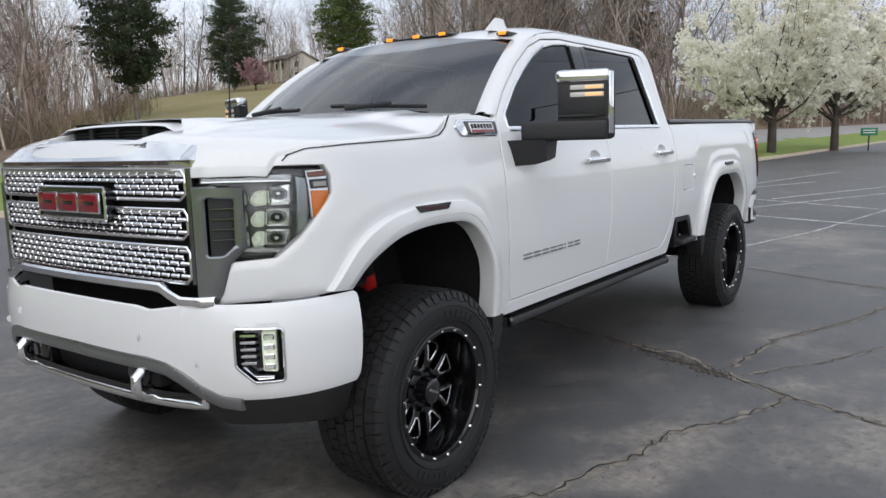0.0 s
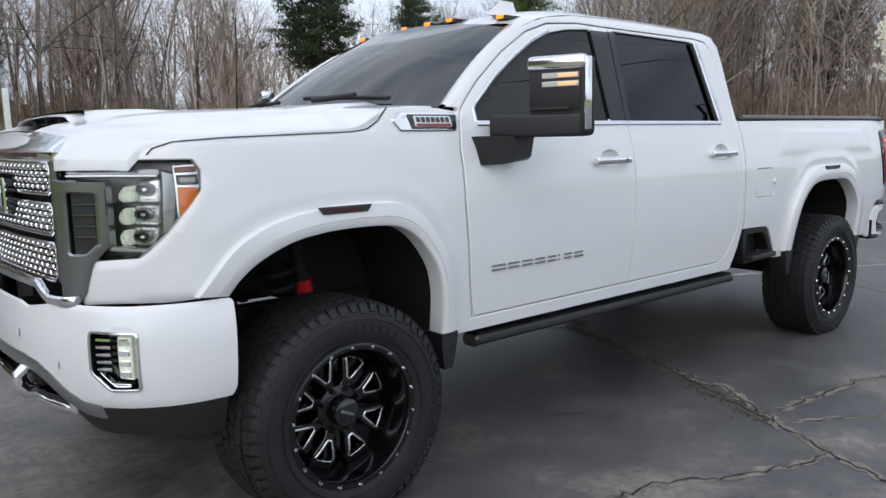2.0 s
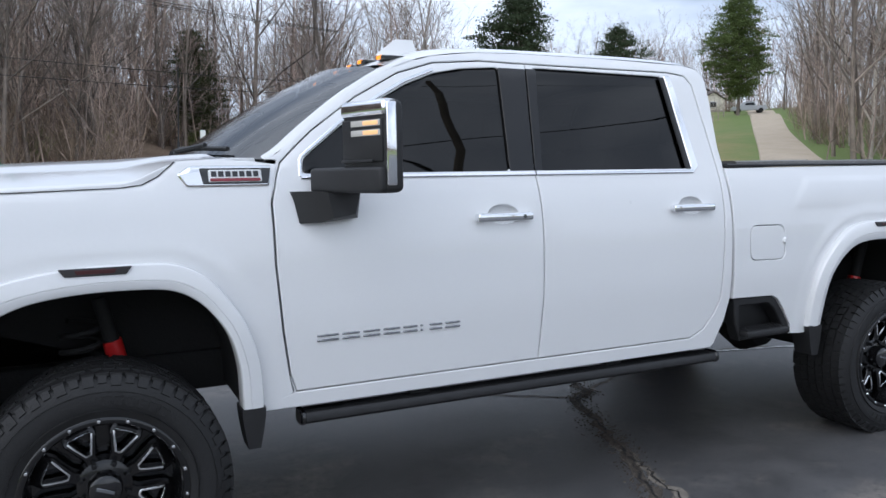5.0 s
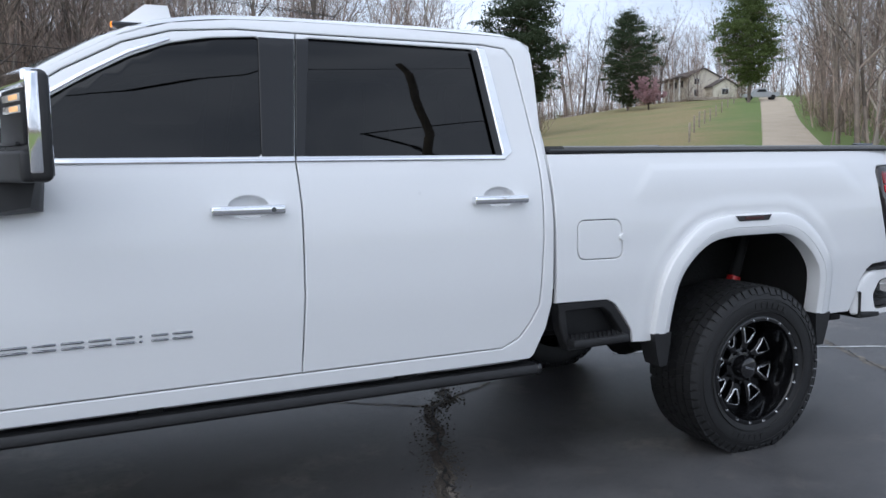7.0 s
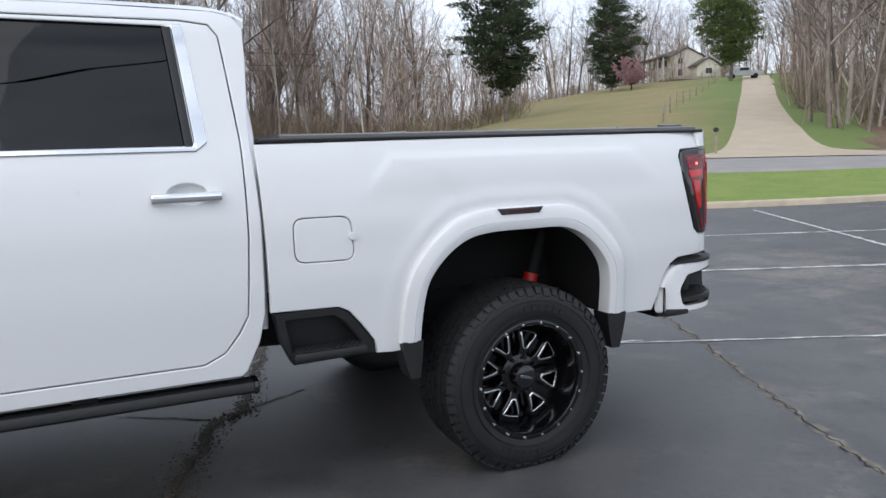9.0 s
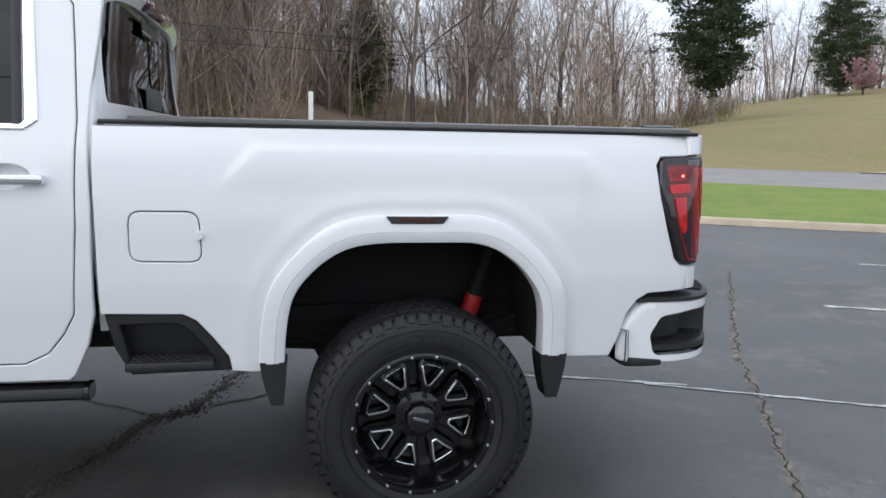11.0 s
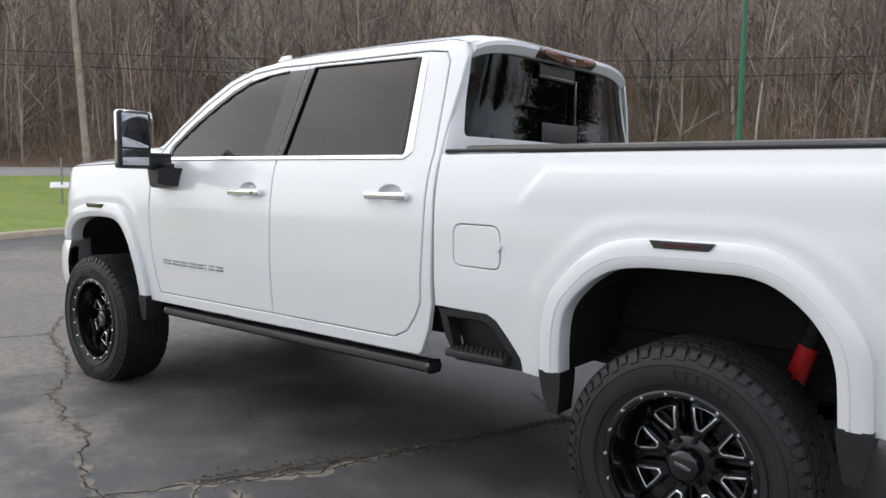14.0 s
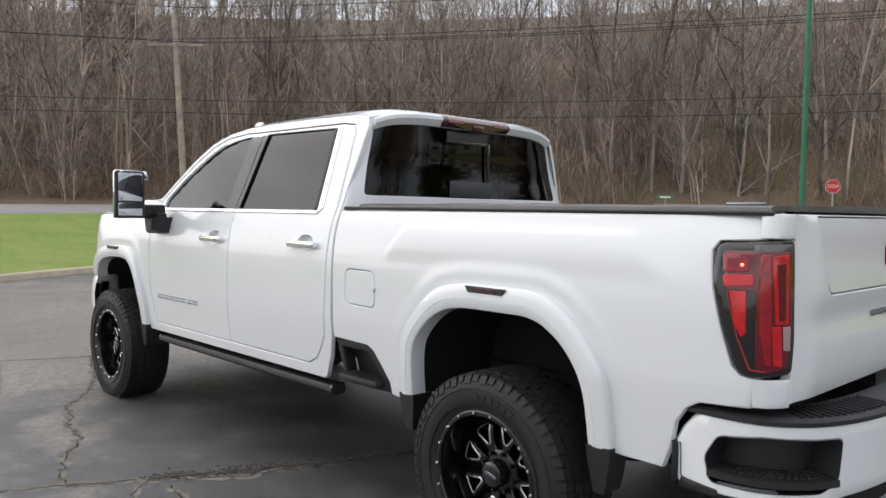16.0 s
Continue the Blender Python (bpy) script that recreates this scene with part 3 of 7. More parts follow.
def terrain(x, y):
    x, y = np.asarray(x, float), np.asarray(y, float)
    az, r = np.degrees(np.arctan2(x - EYE_X, y - EYE_Y)), np.hypot(x - EYE_X, y - EYE_Y)
    rr, zr, s = tab_r(az), tab_z(az), tab_s(az)
    d = np.maximum(lot_gap(x, y), 0)
    t = np.clip(d / np.maximum(d + rr - 4 - r, .5), 0, 1)
    z = .11 + (zr - .16 - .11) * np.where(r > rr - 4, 1, t * (.6 + .4 * t)) + .04 * np.clip(r - rr + 4, 0, 8.5)
    far = np.clip(r - rr - 4.5, 0, 135)
    z = z + s * far * smooth(far, -2, 12) + s * .15 * np.clip(r - rr - 139.5, 0, 300)
    bump = .5 * np.sin(x * .11 + 1.3 * np.sin(y * .07)) * np.cos(y * .09) * smooth(far, 4, 40) * (s < .2)
    return z + bump


def sheet(pts, segs, z, keep=None):
    from mathutils.geometry import delaunay_2d_cdt
    v, _, tris, _, _, _ = delaunay_2d_cdt([Vector(p) for p in pts], segs, [], 0, 1e-5)
    v = np.array([tuple(q) for q in v])
    return [(*q, h) for q, h in zip(map(tuple, v), z(v[:, 0], v[:, 1]))], [tuple(t) for t in tris]


def build_ground():
    ring_in, ring_out = dense(shrunk(dense(KERB, 1.0, True), -.05), 1.2, True), dense(shrunk(dense(KERB, 1.0, True), -.10), 1.2, True)
    pts, segs = [], []
    for ring in (ring_in, ring_out):
        k, n = len(pts), len(ring)
        pts += ring
        segs += [(k + j, k + (j + 1) % n) for j in range(n)]
    for a in np.r_[np.arange(-180, -100, 8), np.arange(-100, 20, 3), np.arange(20, 62, 1.5), np.arange(62, 92, 1.0), np.arange(92, 105, 3), np.arange(105, 180, 8)]:
        rr = float(tab_r(a))
        for r in [7, 11, 15, 18, 21, 24, rr - 7, rr - 5, rr - 4, rr, rr + 4, rr + 5, rr + 8, rr + 12, rr + 17, rr + 23, rr + 31, rr + 40, rr + 52, rr + 66, rr + 82, rr + 100, rr + 120, rr + 140, 205, 270, 420, 800, 1600, 3000]:
            x, y = EYE_X + r * math.sin(radians(a)), EYE_Y + r * math.cos(radians(a))
            g = float(lot_gap(np.array([x]), np.array([y]))[0])
            if abs(g) > .7:
                pts.append((x, y))
    v, f = sheet(pts, segs, lambda x, y: np.where(lot_gap(x, y) < .075, -.12, terrain(x, y)))
    me = mesh_of("ground", v, f, 60)
    for m in (GRASS, DRY, LITTER):
        me.materials.append(m)
    for p in me.polygons:
        x, y, _ = p.center
        a, r = math.degrees(math.atan2(x - EYE_X, y - EYE_Y)), math.hypot(x - EYE_X, y - EYE_Y)
        beyond = r > float(tab_r(a)) + 3
        p.material_index = 0 if not beyond else (1 if 21 < a < 53 and r < 190 else 2)
    ob = new("ground", me)
    return tagged(ob, "spring grass, dry hill pasture and leaf litter around the lot", "ground", kind="structure")


build_ground()


def ribbon(name, line, widths, lift, material, label, category, across=5):
    l = np.array(line)
    t = np.gradient(l, axis=0)
    t /= np.linalg.norm(t, axis=1)[:, None]
    nrm = np.stack([-t[:, 1], t[:, 0]], 1)
    cols = [l + nrm * (np.array(widths) * s)[:, None] for s in np.linspace(-.5, .5, across)]
    skirt = [l + nrm * (np.array(widths) * s)[:, None] for s in (-.54, .54)]
    cols = [skirt[0]] + cols + [skirt[1]]
    rings = [[(c[i, 0], c[i, 1], float(terrain(c[i:i + 1, 0], c[i:i + 1, 1])[0]) + (-.12 if k in (0, len(cols) - 1) else lift)) for k, c in enumerate(cols)] for i in range(len(l))]
    return tagged(part(name, loft(rings), material), label, category, kind="structure")


road_line = [(EYE_X + float(tab_r(a)) * math.sin(radians(a)), EYE_Y + float(tab_r(a)) * math.cos(radians(a))) for a in np.arange(-110, 90, 1.0)]
ribbon("road", road_line, [6.6] * len(road_line), .06, ROAD, "grey two-lane asphalt road beyond the grass verge", "road")
drive = [(29, 49.5, 13), (32, 49.3, 10.5), (35, 48.9, 6.8), (39, 48.3, 4.4), (44, 47.9, 3.5), (50, 47.6, 3.1), (57, 47.4, 3.0), (66, 47.25, 3.0), (78, 47.15, 3.1), (90, 47.1, 3.3), (105, 47.05, 3.5), (120, 47.0, 3.7), (136, 46.95, 3.9), (150, 46.8, 4)]
dr = curve([d[0] for d in drive], [d[1] for d in drive])
dw = curve([d[0] for d in drive], [d[2] for d in drive])
dd = np.arange(32.5, 150, 1.5)
ribbon("gravel_drive", [(EYE_X + r * math.sin(radians(float(dr(r)))), EYE_Y + r * math.cos(radians(float(dr(r))))) for r in dd], [float(dw(r)) for r in dd], .09, GRAVEL, "pale gravel driveway climbing the hill to the house", "driveway")


def build_kerb():
    ring = dense(KERB, .5, True)
    prof = [(0, -.10), (0, .09), (-.02, .125), (-.06, .14), (-.14, .14), (-.17, .12), (-.17, -.05)]
    rings = []
    offs = [shrunk(ring, o) for o, _ in prof]
    for i in range(len(ring)):
        rings.append([(offs[j][i][0], offs[j][i][1], prof[j][1]) for j in range(len(prof))])
    return tagged(part("kerb", loft(rings + rings[:1]), CONCRETE), "low weathered tan concrete kerb round the lot", "kerb", kind="structure")


build_kerb()


def asphalt():
    """Dark sealed asphalt with paler worn patches, sheen painted in as paler colour, grit and a network of hair cracks.
    """
    m = bpy.data.materials.new("lot_asphalt")
    m.use_nodes = True
    n, l = m.node_tree.nodes, m.node_tree.links
    p = n["Principled BSDF"]
    tc = n.new("ShaderNodeTexCoord")

    def noise_at(s, d=5.0, rough=.6):
        t = n.new("ShaderNodeTexNoise")
        t.inputs["Scale"].default_value, t.inputs["Detail"].default_value, t.inputs["Roughness"].default_value = s, d, rough
        l.new(tc.outputs["Object"], t.inputs["Vector"])
        return t.outputs["Fac"]

    def ramp_of(v, a, ca, b, cb):
        r = n.new("ShaderNodeValToRGB")
        r.color_ramp.elements[0].position, r.color_ramp.elements[0].color = a, (*ca, 1)
        r.color_ramp.elements[1].position, r.color_ramp.elements[1].color = b, (*cb, 1)
        l.new(v, r.inputs["Fac"])
        return r.outputs["Color"]

    def blend(f, a, b, kind="MIX"):
        x = n.new("ShaderNodeMix")
        x.data_type, x.blend_type = "RGBA", kind
        for s, v in ((x.inputs[0], f), (x.inputs[6], a), (x.inputs[7], b)):
            if hasattr(v, "links"):
                l.new(v, s)
            else:
                s.default_value = v
        return x.outputs[2]

    large, mid, grit = noise_at(.22, 6), noise_at(1.6, 8, .7), noise_at(110, 4, .8)
    base = ramp_of(mid, .35, (.047, .047, .049), .68, (.102, .100, .100))
    # places where the seal coat has worn away, with ragged borders; those at x < -1 paint in low-angle sheen
    near = None
    for cx, cy, cr, most in ((1.45, -2.80, 1.05, .36), (1.0, -1.66, .40, .28), (2.95, -1.76, .45, .26), (.5, -1.62, .35, .28), (2.0, -2.0, .30, .22), (-5.0, .6, 6.5, .60), (-1.7, -1.3, 2.3, .56), (-3.2, -1.0, 2.8, .34), (-2.0, -4.0, 2.4, .34), (8.4, -1.0, 1.6, .26), (9.5, 2.0, 2.0, .24), (3.0, -3.4, .9, .30)):
        dist = n.new("ShaderNodeVectorMath")
        dist.operation = "DISTANCE"
        l.new(tc.outputs["Object"], dist.inputs[0])
        dist.inputs[1].default_value = (cx, cy, 0)
        mp2 = n.new("ShaderNodeMapRange")
        mp2.inputs["From Min"].default_value, mp2.inputs["From Max"].default_value = 0, cr
        mp2.inputs["To Min"].default_value, mp2.inputs["To Max"].default_value = most, 0
        l.new(dist.outputs["Value"], mp2.inputs["Value"])
        if near is None:
            near = mp2.outputs["Result"]
        else:
            big = n.new("ShaderNodeMath")
            big.operation = "MAXIMUM"
            l.new(near, big.inputs[0])
            l.new(mp2.outputs["Result"], big.inputs[1])
            near = big.outputs[0]
    both_ = n.new("ShaderNodeMath")
    both_.operation = "ADD"
    l.new(noise_at(1.5, 11, .72), both_.inputs[0])
    l.new(near, both_.inputs[1])
    # one mask for the wear and for the painted sheen
    worn = ramp_of(both_.outputs[0], .55, (0, 0, 0), .76, (.85, .85, .85))
    worn_sheen_colour = ramp_of(noise_at(13.0, 8, .75), .34, (.10, .092, .083), .66, (.30, .264, .225))
    col = blend(worn, base, worn_sheen_colour)
    large_tone = ramp_of(large, .36, (.80, .80, .82), .66, (1.30, 1.28, 1.26))
    col = blend(1.0, col, large_tone, "MULTIPLY")
    stain = ramp_of(noise_at(.9, 7, .75), .56, (0, 0, 0), .66, (.55, .55, .55))
    col = blend(stain, col, (.030, .029, .030, 1))
    pale = ramp_of(noise_at(5.0, 9, .85), .60, (0, 0, 0), .68, (.4, .4, .4))
    col = blend(pale, col, (.15, .14, .130, 1))
    fleck = ramp_of(noise_at(38.0, 6, .8), .58, (0, 0, 0), .68, (.5, .5, .5))
    col = blend(fleck, col, (.13, .124, .118, 1))
    pit = ramp_of(noise_at(24.0, 6, .8), .36, (.7, .7, .7), .44, (0, 0, 0))
    col = blend(pit, col, (.014, .014, .015, 1))
    speck = ramp_of(grit, .60, (0, 0, 0), .75, (.3, .3, .3))
    col = blend(speck, col, (.20, .19, .18, 1))
    l.new(col, p.inputs["Base Color"])
    p.inputs["Specular IOR Level"].default_value = .8
    mr = n.new("ShaderNodeMapRange")
    mr.inputs["To Min"].default_value, mr.inputs["To Max"].default_value = .34, .66
    l.new(mid, mr.inputs["Value"])
    l.new(mr.outputs["Result"], p.inputs["Roughness"])
    b = n.new("ShaderNodeBump")
    b.inputs["Strength"].default_value, b.inputs["Distance"].default_value = .5, .006
    l.new(grit, b.inputs["Height"])
    l.new(b.outputs["Normal"], p.inputs["Normal"])
    return m


ASPHALT = asphalt()


def build_lot():
    ring = dense(KERB, 1.0, True)
    n = len(ring)
    pts, segs = list(ring), [(j, (j + 1) % n) for j in range(n)]
    pts += [(x, y) for x in np.arange(-10, 66, 2.0) for y in np.arange(-36, 18, 2.0) if float(lot_gap(np.array([x]), np.array([y]))[0]) < -.6]
    v, f = sheet(pts, segs, lambda x, y: np.zeros(len(x)))
    mid = np.array([np.mean([v[i][:2] for i in t], axis=0) for t in f])
    ok = inside(mid, KERB)
    f = [t for t, k in zip(f, ok) if k]
    return tagged(part("parking_lot", (v, f), ASPHALT), "worn dark asphalt parking lot with cracks and faded lines", "parking lot", kind="structure")


build_lot()


# ---- the truck: fittings of the side ----
def wrap(plan, n=200):
    """A surface that stands upright on a curved plan; place(s, z) with s along the plan, and s at a given y."""
    p = np.array(rounded(plan, .12, False, 6))
    s = np.r_[0, np.cumsum(np.linalg.norm(np.diff(p, axis=0), axis=1))]
    t = np.gradient(p, s, axis=0)
    t /= np.linalg.norm(t, axis=1)[:, None]

    def place(a, z, lift=0.0, lean=None):
        sign = np.where(np.asarray(a, float) < 0, -1, 1)
        q = np.abs(np.asarray(a, float))
        x, y = np.interp(q, s, p[:, 0]), np.interp(q, s, p[:, 1])
        nx, ny = -np.interp(q, s, t[:, 1]), np.interp(q, s, t[:, 0])
        k = lift + (lean(np.asarray(z, float)) if lean else 0)
        return x + nx * k, (y + ny * k) * sign, np.asarray(z, float)
    return place, s[-1], lambda y: float(np.interp(y, p[:, 1], s))


def bowl(line, place, depth):
    """A dished recess behind a hole."""
    l = np.array(line)
    c = l.mean(0)
    rings = []
    for k, d in ((1.03, .0), (.97, .35), (.8, .75), (.5, .95), (.08, 1.0)):
        q = c + (l - c) * k
        x, y, z = place(q[:, 0], q[:, 1])
        rings.append([(a, b + depth * d + .003, e) for a, b, e in zip(x, y, z)])
    return loft([r + r[:1] for r in rings])


for doors, cup, x0, x1, z in ((fd, cup_f, 1.450, 1.716, 1.286), (rd, cup_r, 2.490, 2.742, 1.293)):
    b = bowl(cup, on_side, .035)
    bar = join(rbox((x0 + x1) / 2, -1.012, z, x1 - x0, .022, .036, .010, 3), rbox(x0 + .022, -.995, z, .045, .03, .032, .008), rbox(x1 - .035, -.995, z, .07, .034, .034, .008))
    cyl = tube([(x1 - .045, -1.014, z), (x1 - .045, -1.0235, z)], .009, 12)
    for d, s in zip(doors, (False, True)):
        part("handle_recess", flip(b) if s else b, PAINT, d)
        h = part("door_handle", flip(bar) if s else bar, CHROME, d, "chrome pull handle")
        if x0 < 2:
            part("lock_cylinder", flip(cyl) if s else cyl, DARK_CHROME, d)

fuel = panel(shrunk(fuel_line, .004), on_side, OUT, edge=.003, depth=.02)
cap = tube([(3.235, -.985, 1.105), (3.235, -1.012, 1.105)], [.018, .014], 14)
for d, s in zip(bed_sides, (False, True)):
    part("fuel_door", flip(fuel) if s else fuel, PAINT, d)
    part("fuel_door_catch", flip(cap) if s else cap, PAINT, d)
fuel_back = panel(shrunk(fuel_line, -.01), lambda a, b: on_side(a, b, -.03), OUT, edge=.001, depth=.004)
both("fuel_pocket", fuel_back, DEEP_BLACK)

# emblem of raised bars on the front doors: one pair of strokes for each character
for doors, s in ((fd[0], False), (fd[1], True)):
    for a, b in ((.762, .850), (.862, .935), (.948, 1.020), (1.032, 1.105), (1.117, 1.180), (1.192, 1.204), (1.232, 1.290), (1.302, 1.372)):
        for z in (.8425, .8605):
            g = rbox((a + b) / 2, -.9925, z, b - a, .007, .0085, .003, 1)
            part("emblem_stroke", flip(g) if s else g, LETTER, doors, "grey metal emblem stroke")

# emblem on the fender
emb = rounded([(.288, 1.482), (.335, 1.512), (.628, 1.512), (.612, 1.436), (.318, 1.436)], .012)
for f, s in zip(fenders, (False, True)):
    e = panel(emb, lambda a, b: on_side(a, b, .010), OUT, edge=.006, depth=.012)
    e = part("fender_emblem", flip(e) if s else e, CHROME, f, "chrome framed fender emblem")
    for line, m, up, lab in (([(.365, 1.502), (.622, 1.502), (.608, 1.445), (.375, 1.445)], GLOSS_BLACK, .0125, "gloss black plate"),
                             ([(.395, 1.496), (.585, 1.496), (.585, 1.452), (.395, 1.452)], mat("plate_white", (.7, .7, .7), .3), .0145, "white name plate"),
                             ([(.40, 1.466), (.58, 1.466), (.58, 1.454), (.40, 1.454)], BADGE_RED, .0165, "red bar")):
        g = panel(rounded(line, .006), lambda a, b, up=up: on_side(a, b, up), OUT, edge=.001, depth=.003)
        part("emblem_plate", flip(g) if s else g, m, e, lab)
    for k in range(7):
        g = panel([(.405 + k * .025, 1.491), (.424 + k * .025, 1.491), (.424 + k * .025, 1.471), (.405 + k * .025, 1.471)], lambda a, b: on_side(a, b, .0165), OUT, edge=.001, depth=.003)
        part("emblem_bar", flip(g) if s else g, GLOSS_BLACK, e)

# marker lamps in the flares
mk = lambda a, b: panel(rounded([(a, 1.176), (b, 1.176), (b - .02, 1.149), (a + .02, 1.149)], .004), lambda x, z: (x, np.full(np.shape(x), -1.036) , z), OUT, edge=.002, depth=.01)
ml = lambda a, b: panel([(a + .05, 1.170), (b - .05, 1.170), (b - .055, 1.156), (a + .055, 1.156)], lambda x, z: (x, np.full(np.shape(x), -1.0375), z), OUT, edge=.001, depth=.003)
SMOKE = mat("smoked_lens", (.035, .032, .032), .12, vary=.2, coat=.5)
SMOKE_RED = mat("smoked_red", (.055, .012, .012), .15, vary=.2, coat=.5)
for a, b in ((-.105, .122), (3.883, 4.112)):
    m1 = both("marker_lamp", mk(a, b), SMOKE, "smoked side marker lamp")
    for o, s in zip(m1, (False, True)):
        g = ml(a, b)
        part("reflector", flip(g) if s else g, SMOKE_RED, o, "dark red reflector")


def flap(x0, x1, xb, zb, z0=.64):
    """A black wedge that ends a wheel flare."""
    rings = []
    for t in np.linspace(0, 1, 6):
        a, b = x0 + (xb - .022 - x0) * t ** 1.5, x1 + (xb + .022 - x1) * t ** 1.5
        z = z0 + (zb - z0) * t
        rings.append([(a, -.998 + .012 * t, z), (b, -.998 + .012 * t, z), (b, -.88, z), (a, -.88, z)])
    return loft(rings, True, True)


both("mud_flap", flap(.472, .560, .515, .46, .615), BLACK_PLASTIC)
both("mud_flap", flap(3.434, 3.530, 3.495, .475), BLACK_PLASTIC)
both("mud_flap", flap(4.488, 4.592, 4.54, .465), BLACK_PLASTIC)

# running board
board = loft([[(x, y, z) for y, z in ((-.865, .53), (-.875, .560), (-.930, .562), (-.950, .555), (-.958, .540), (-.956, .522), (-.942, .510), (-.920, .506), (-.875, .508))] for x in (.715, .722, 2.818, 2.825)], True, True)
boards = both("running_board", board, BLACK_PLASTIC, "slim black power running board")
for b, s in zip(boards, (False, True)):
    for x0, x1 in ((.700, .722), (2.818, 2.842)):
        g = loft([[(x, -.912 + (y + .912) * k, .535 + (z - .535) * k) for y, z in ((-.860, .53), (-.872, .563), (-.930, .565), (-.953, .558), (-.961, .541), (-.959, .521), (-.944, .507), (-.920, .503), (-.872, .505))] for x, k in ((x0, .86), (x0 + .006, 1.0), (x1 - .004, 1.0), (x1, .92))], True, True)
        part("end_cap", flip(g) if s else g, GLOSS_BLACK, b)
for b, s in zip(boards, (False, True)):
    for x in (1.22, 2.22):
        g = rbox(x, -.89, .572, .09, .05, .045, .006)
        part("bracket", flip(g) if s else g, DEEP_BLACK, b)

# step set into the bed side
step_line = [(2.908, .824), (3.17, .819), (3.212, .797), (3.266, .733), (3.32, .66), (3.331, .605), (2.985, .598), (2.935, .70)]
inner_line = [(2.955, .785), (3.15, .785), (3.195, .755), (3.265, .665), (3.27, .63), (2.985, .628)]
stp = both("bed_step", panel(step_line, lambda a, b: on_side(a, b, -.006), OUT, [inner_line], edge=.006, depth=.06), BLACK_PLASTIC, "black plastic step set into the bed side")
pocket = panel(shrunk(inner_line, -.01), lambda a, b: on_side(a, b, -.085), OUT, edge=.001, depth=.004)
tread = rbox(3.125, -.955, .640, .30, .115, .034, .008)
for o, s in zip(stp, (False, True)):
    part("pocket", flip(pocket) if s else pocket, BLACK_PLASTIC, o)
    t = part("step_pad", flip(tread) if s else tread, BLACK_PLASTIC, o)
    nub = mesh_of("nub", *rbox(0, 0, 0, .014, .009, .006, 0), 30)
    for i in range(11):
        for j in range(5):
            part("grip_nub", nub, BLACK_PLASTIC, o, at=pose(3.0 + i * .025 + (j % 2) * .0125, (1 if s else -1) * (.915 + j * .019), .659))

# rear corner with its lamp
corner, CS, cs = wrap([(4.90, .994), (5.02, .987), (5.09, .972), (5.135, .945), (5.160, .895), (5.170, .855), (5.171, .845)])


def neg(place):
    """The driver's side of a wrapped surface."""
    def at(s, z):
        x, y, z = place(s, z)
        return x, -y, z
    return at


def back_out(place, lift):
    def at(s, z):
        x, y, z2 = place(s, z, lift)
        return x, -y, z2
    return at


NO = (0, 0, 0)
def lamp_out(lift):
    """The rear corner, leaning in towards the top like the bed side and upright on the tailgate's side."""
    def at(s, z):
        k = (SECTION(z) - .994) * (1 - smooth(np.asarray(s, float), .14, .30))
        x, y, z2 = corner(s, z, lift + k)
        return x, -y, z2
    return at


lamp_line = rounded([(.054, 1.30), (.058, 1.383), (.078, 1.398), (.166, 1.402), (.306, 1.408), (.312, 1.37), (.324, 1.09), (.316, .996), (.259, .985), (.172, .980), (.146, .995), (.080, 1.176), (.058, 1.26)], .014)
LAMP_BLACK = mat("lamp_black", (.012, .008, .009), .08, vary=.1, coat=.5)
BRIGHT_RED = mat("bright_red", (.46, .005, .010), .12, vary=.25, scale=30, coat=.4, glow=.09)
MID_RED = mat("mid_red_lens", (.26, .003, .008), .12, vary=.35, scale=18, coat=.4, glow=.05)
PINK_LENS = mat("pale_lens", (.42, .28, .27), .12, coat=.5)
SMOKE_LENS = mat("smoky_lamp_top", (.10, .085, .085), .08, coat=.6, vary=.2)
lamps = both("tail_lamp", panel(lamp_line, lamp_out(.004), (.35, -.93, 0), grid=.02, step=.02, edge=.004, depth=.03), LAMP_BLACK, "red tail lamp in a black bezel")
LAMP_BITS = (("red_lens", [(.084, 1.372), (.30, 1.378), (.306, 1.15), (.292, 1.01), (.235, .998), (.196, .998), (.19, 1.25), (.098, 1.25)], RED_LENS, .006),
             ("smoke_lens", [(.18, 1.392), (.300, 1.398), (.302, 1.374), (.18, 1.370)], SMOKE_LENS, .0062),
             ("stop_cell", [(.081, 1.363), (.163, 1.366), (.166, 1.310), (.087, 1.306)], MID_RED, .0078),
             ("light_guide", [(.087, 1.297), (.182, 1.301), (.183, 1.267), (.094, 1.260)], BRIGHT_RED, .0088),
             ("light_guide", [(.110, 1.247), (.163, 1.249), (.167, 1.118), (.153, 1.104), (.132, 1.144)], BRIGHT_RED, .0078),
             ("centre_guide", [(.203, 1.362), (.232, 1.363), (.238, 1.021), (.222, 1.021), (.205, 1.121), (.200, 1.253)], MID_RED, .0078),
             ("turn_frame", [(.234, 1.357), (.286, 1.366), (.292, 1.148), (.246, 1.148)], BRIGHT_RED, .0088),
             ("turn_lens", [(.247, 1.335), (.276, 1.338), (.281, 1.162), (.256, 1.160)], RED_LENS, .0102),
             ("low_guide", [(.236, 1.142), (.266, 1.142), (.273, 1.017), (.243, 1.021)], BRIGHT_RED, .0088),
             ("reverse_lens", [(.270, 1.142), (.300, 1.143), (.302, 1.065), (.275, 1.068)], PINK_LENS, .0088),
             ("edge_line", [(.103, 1.246), (.107, 1.246), (.145, 1.101), (.182, 1.008), (.224, 1.002), (.224, .998), (.178, 1.002), (.140, 1.101)], MID_RED, .0078))
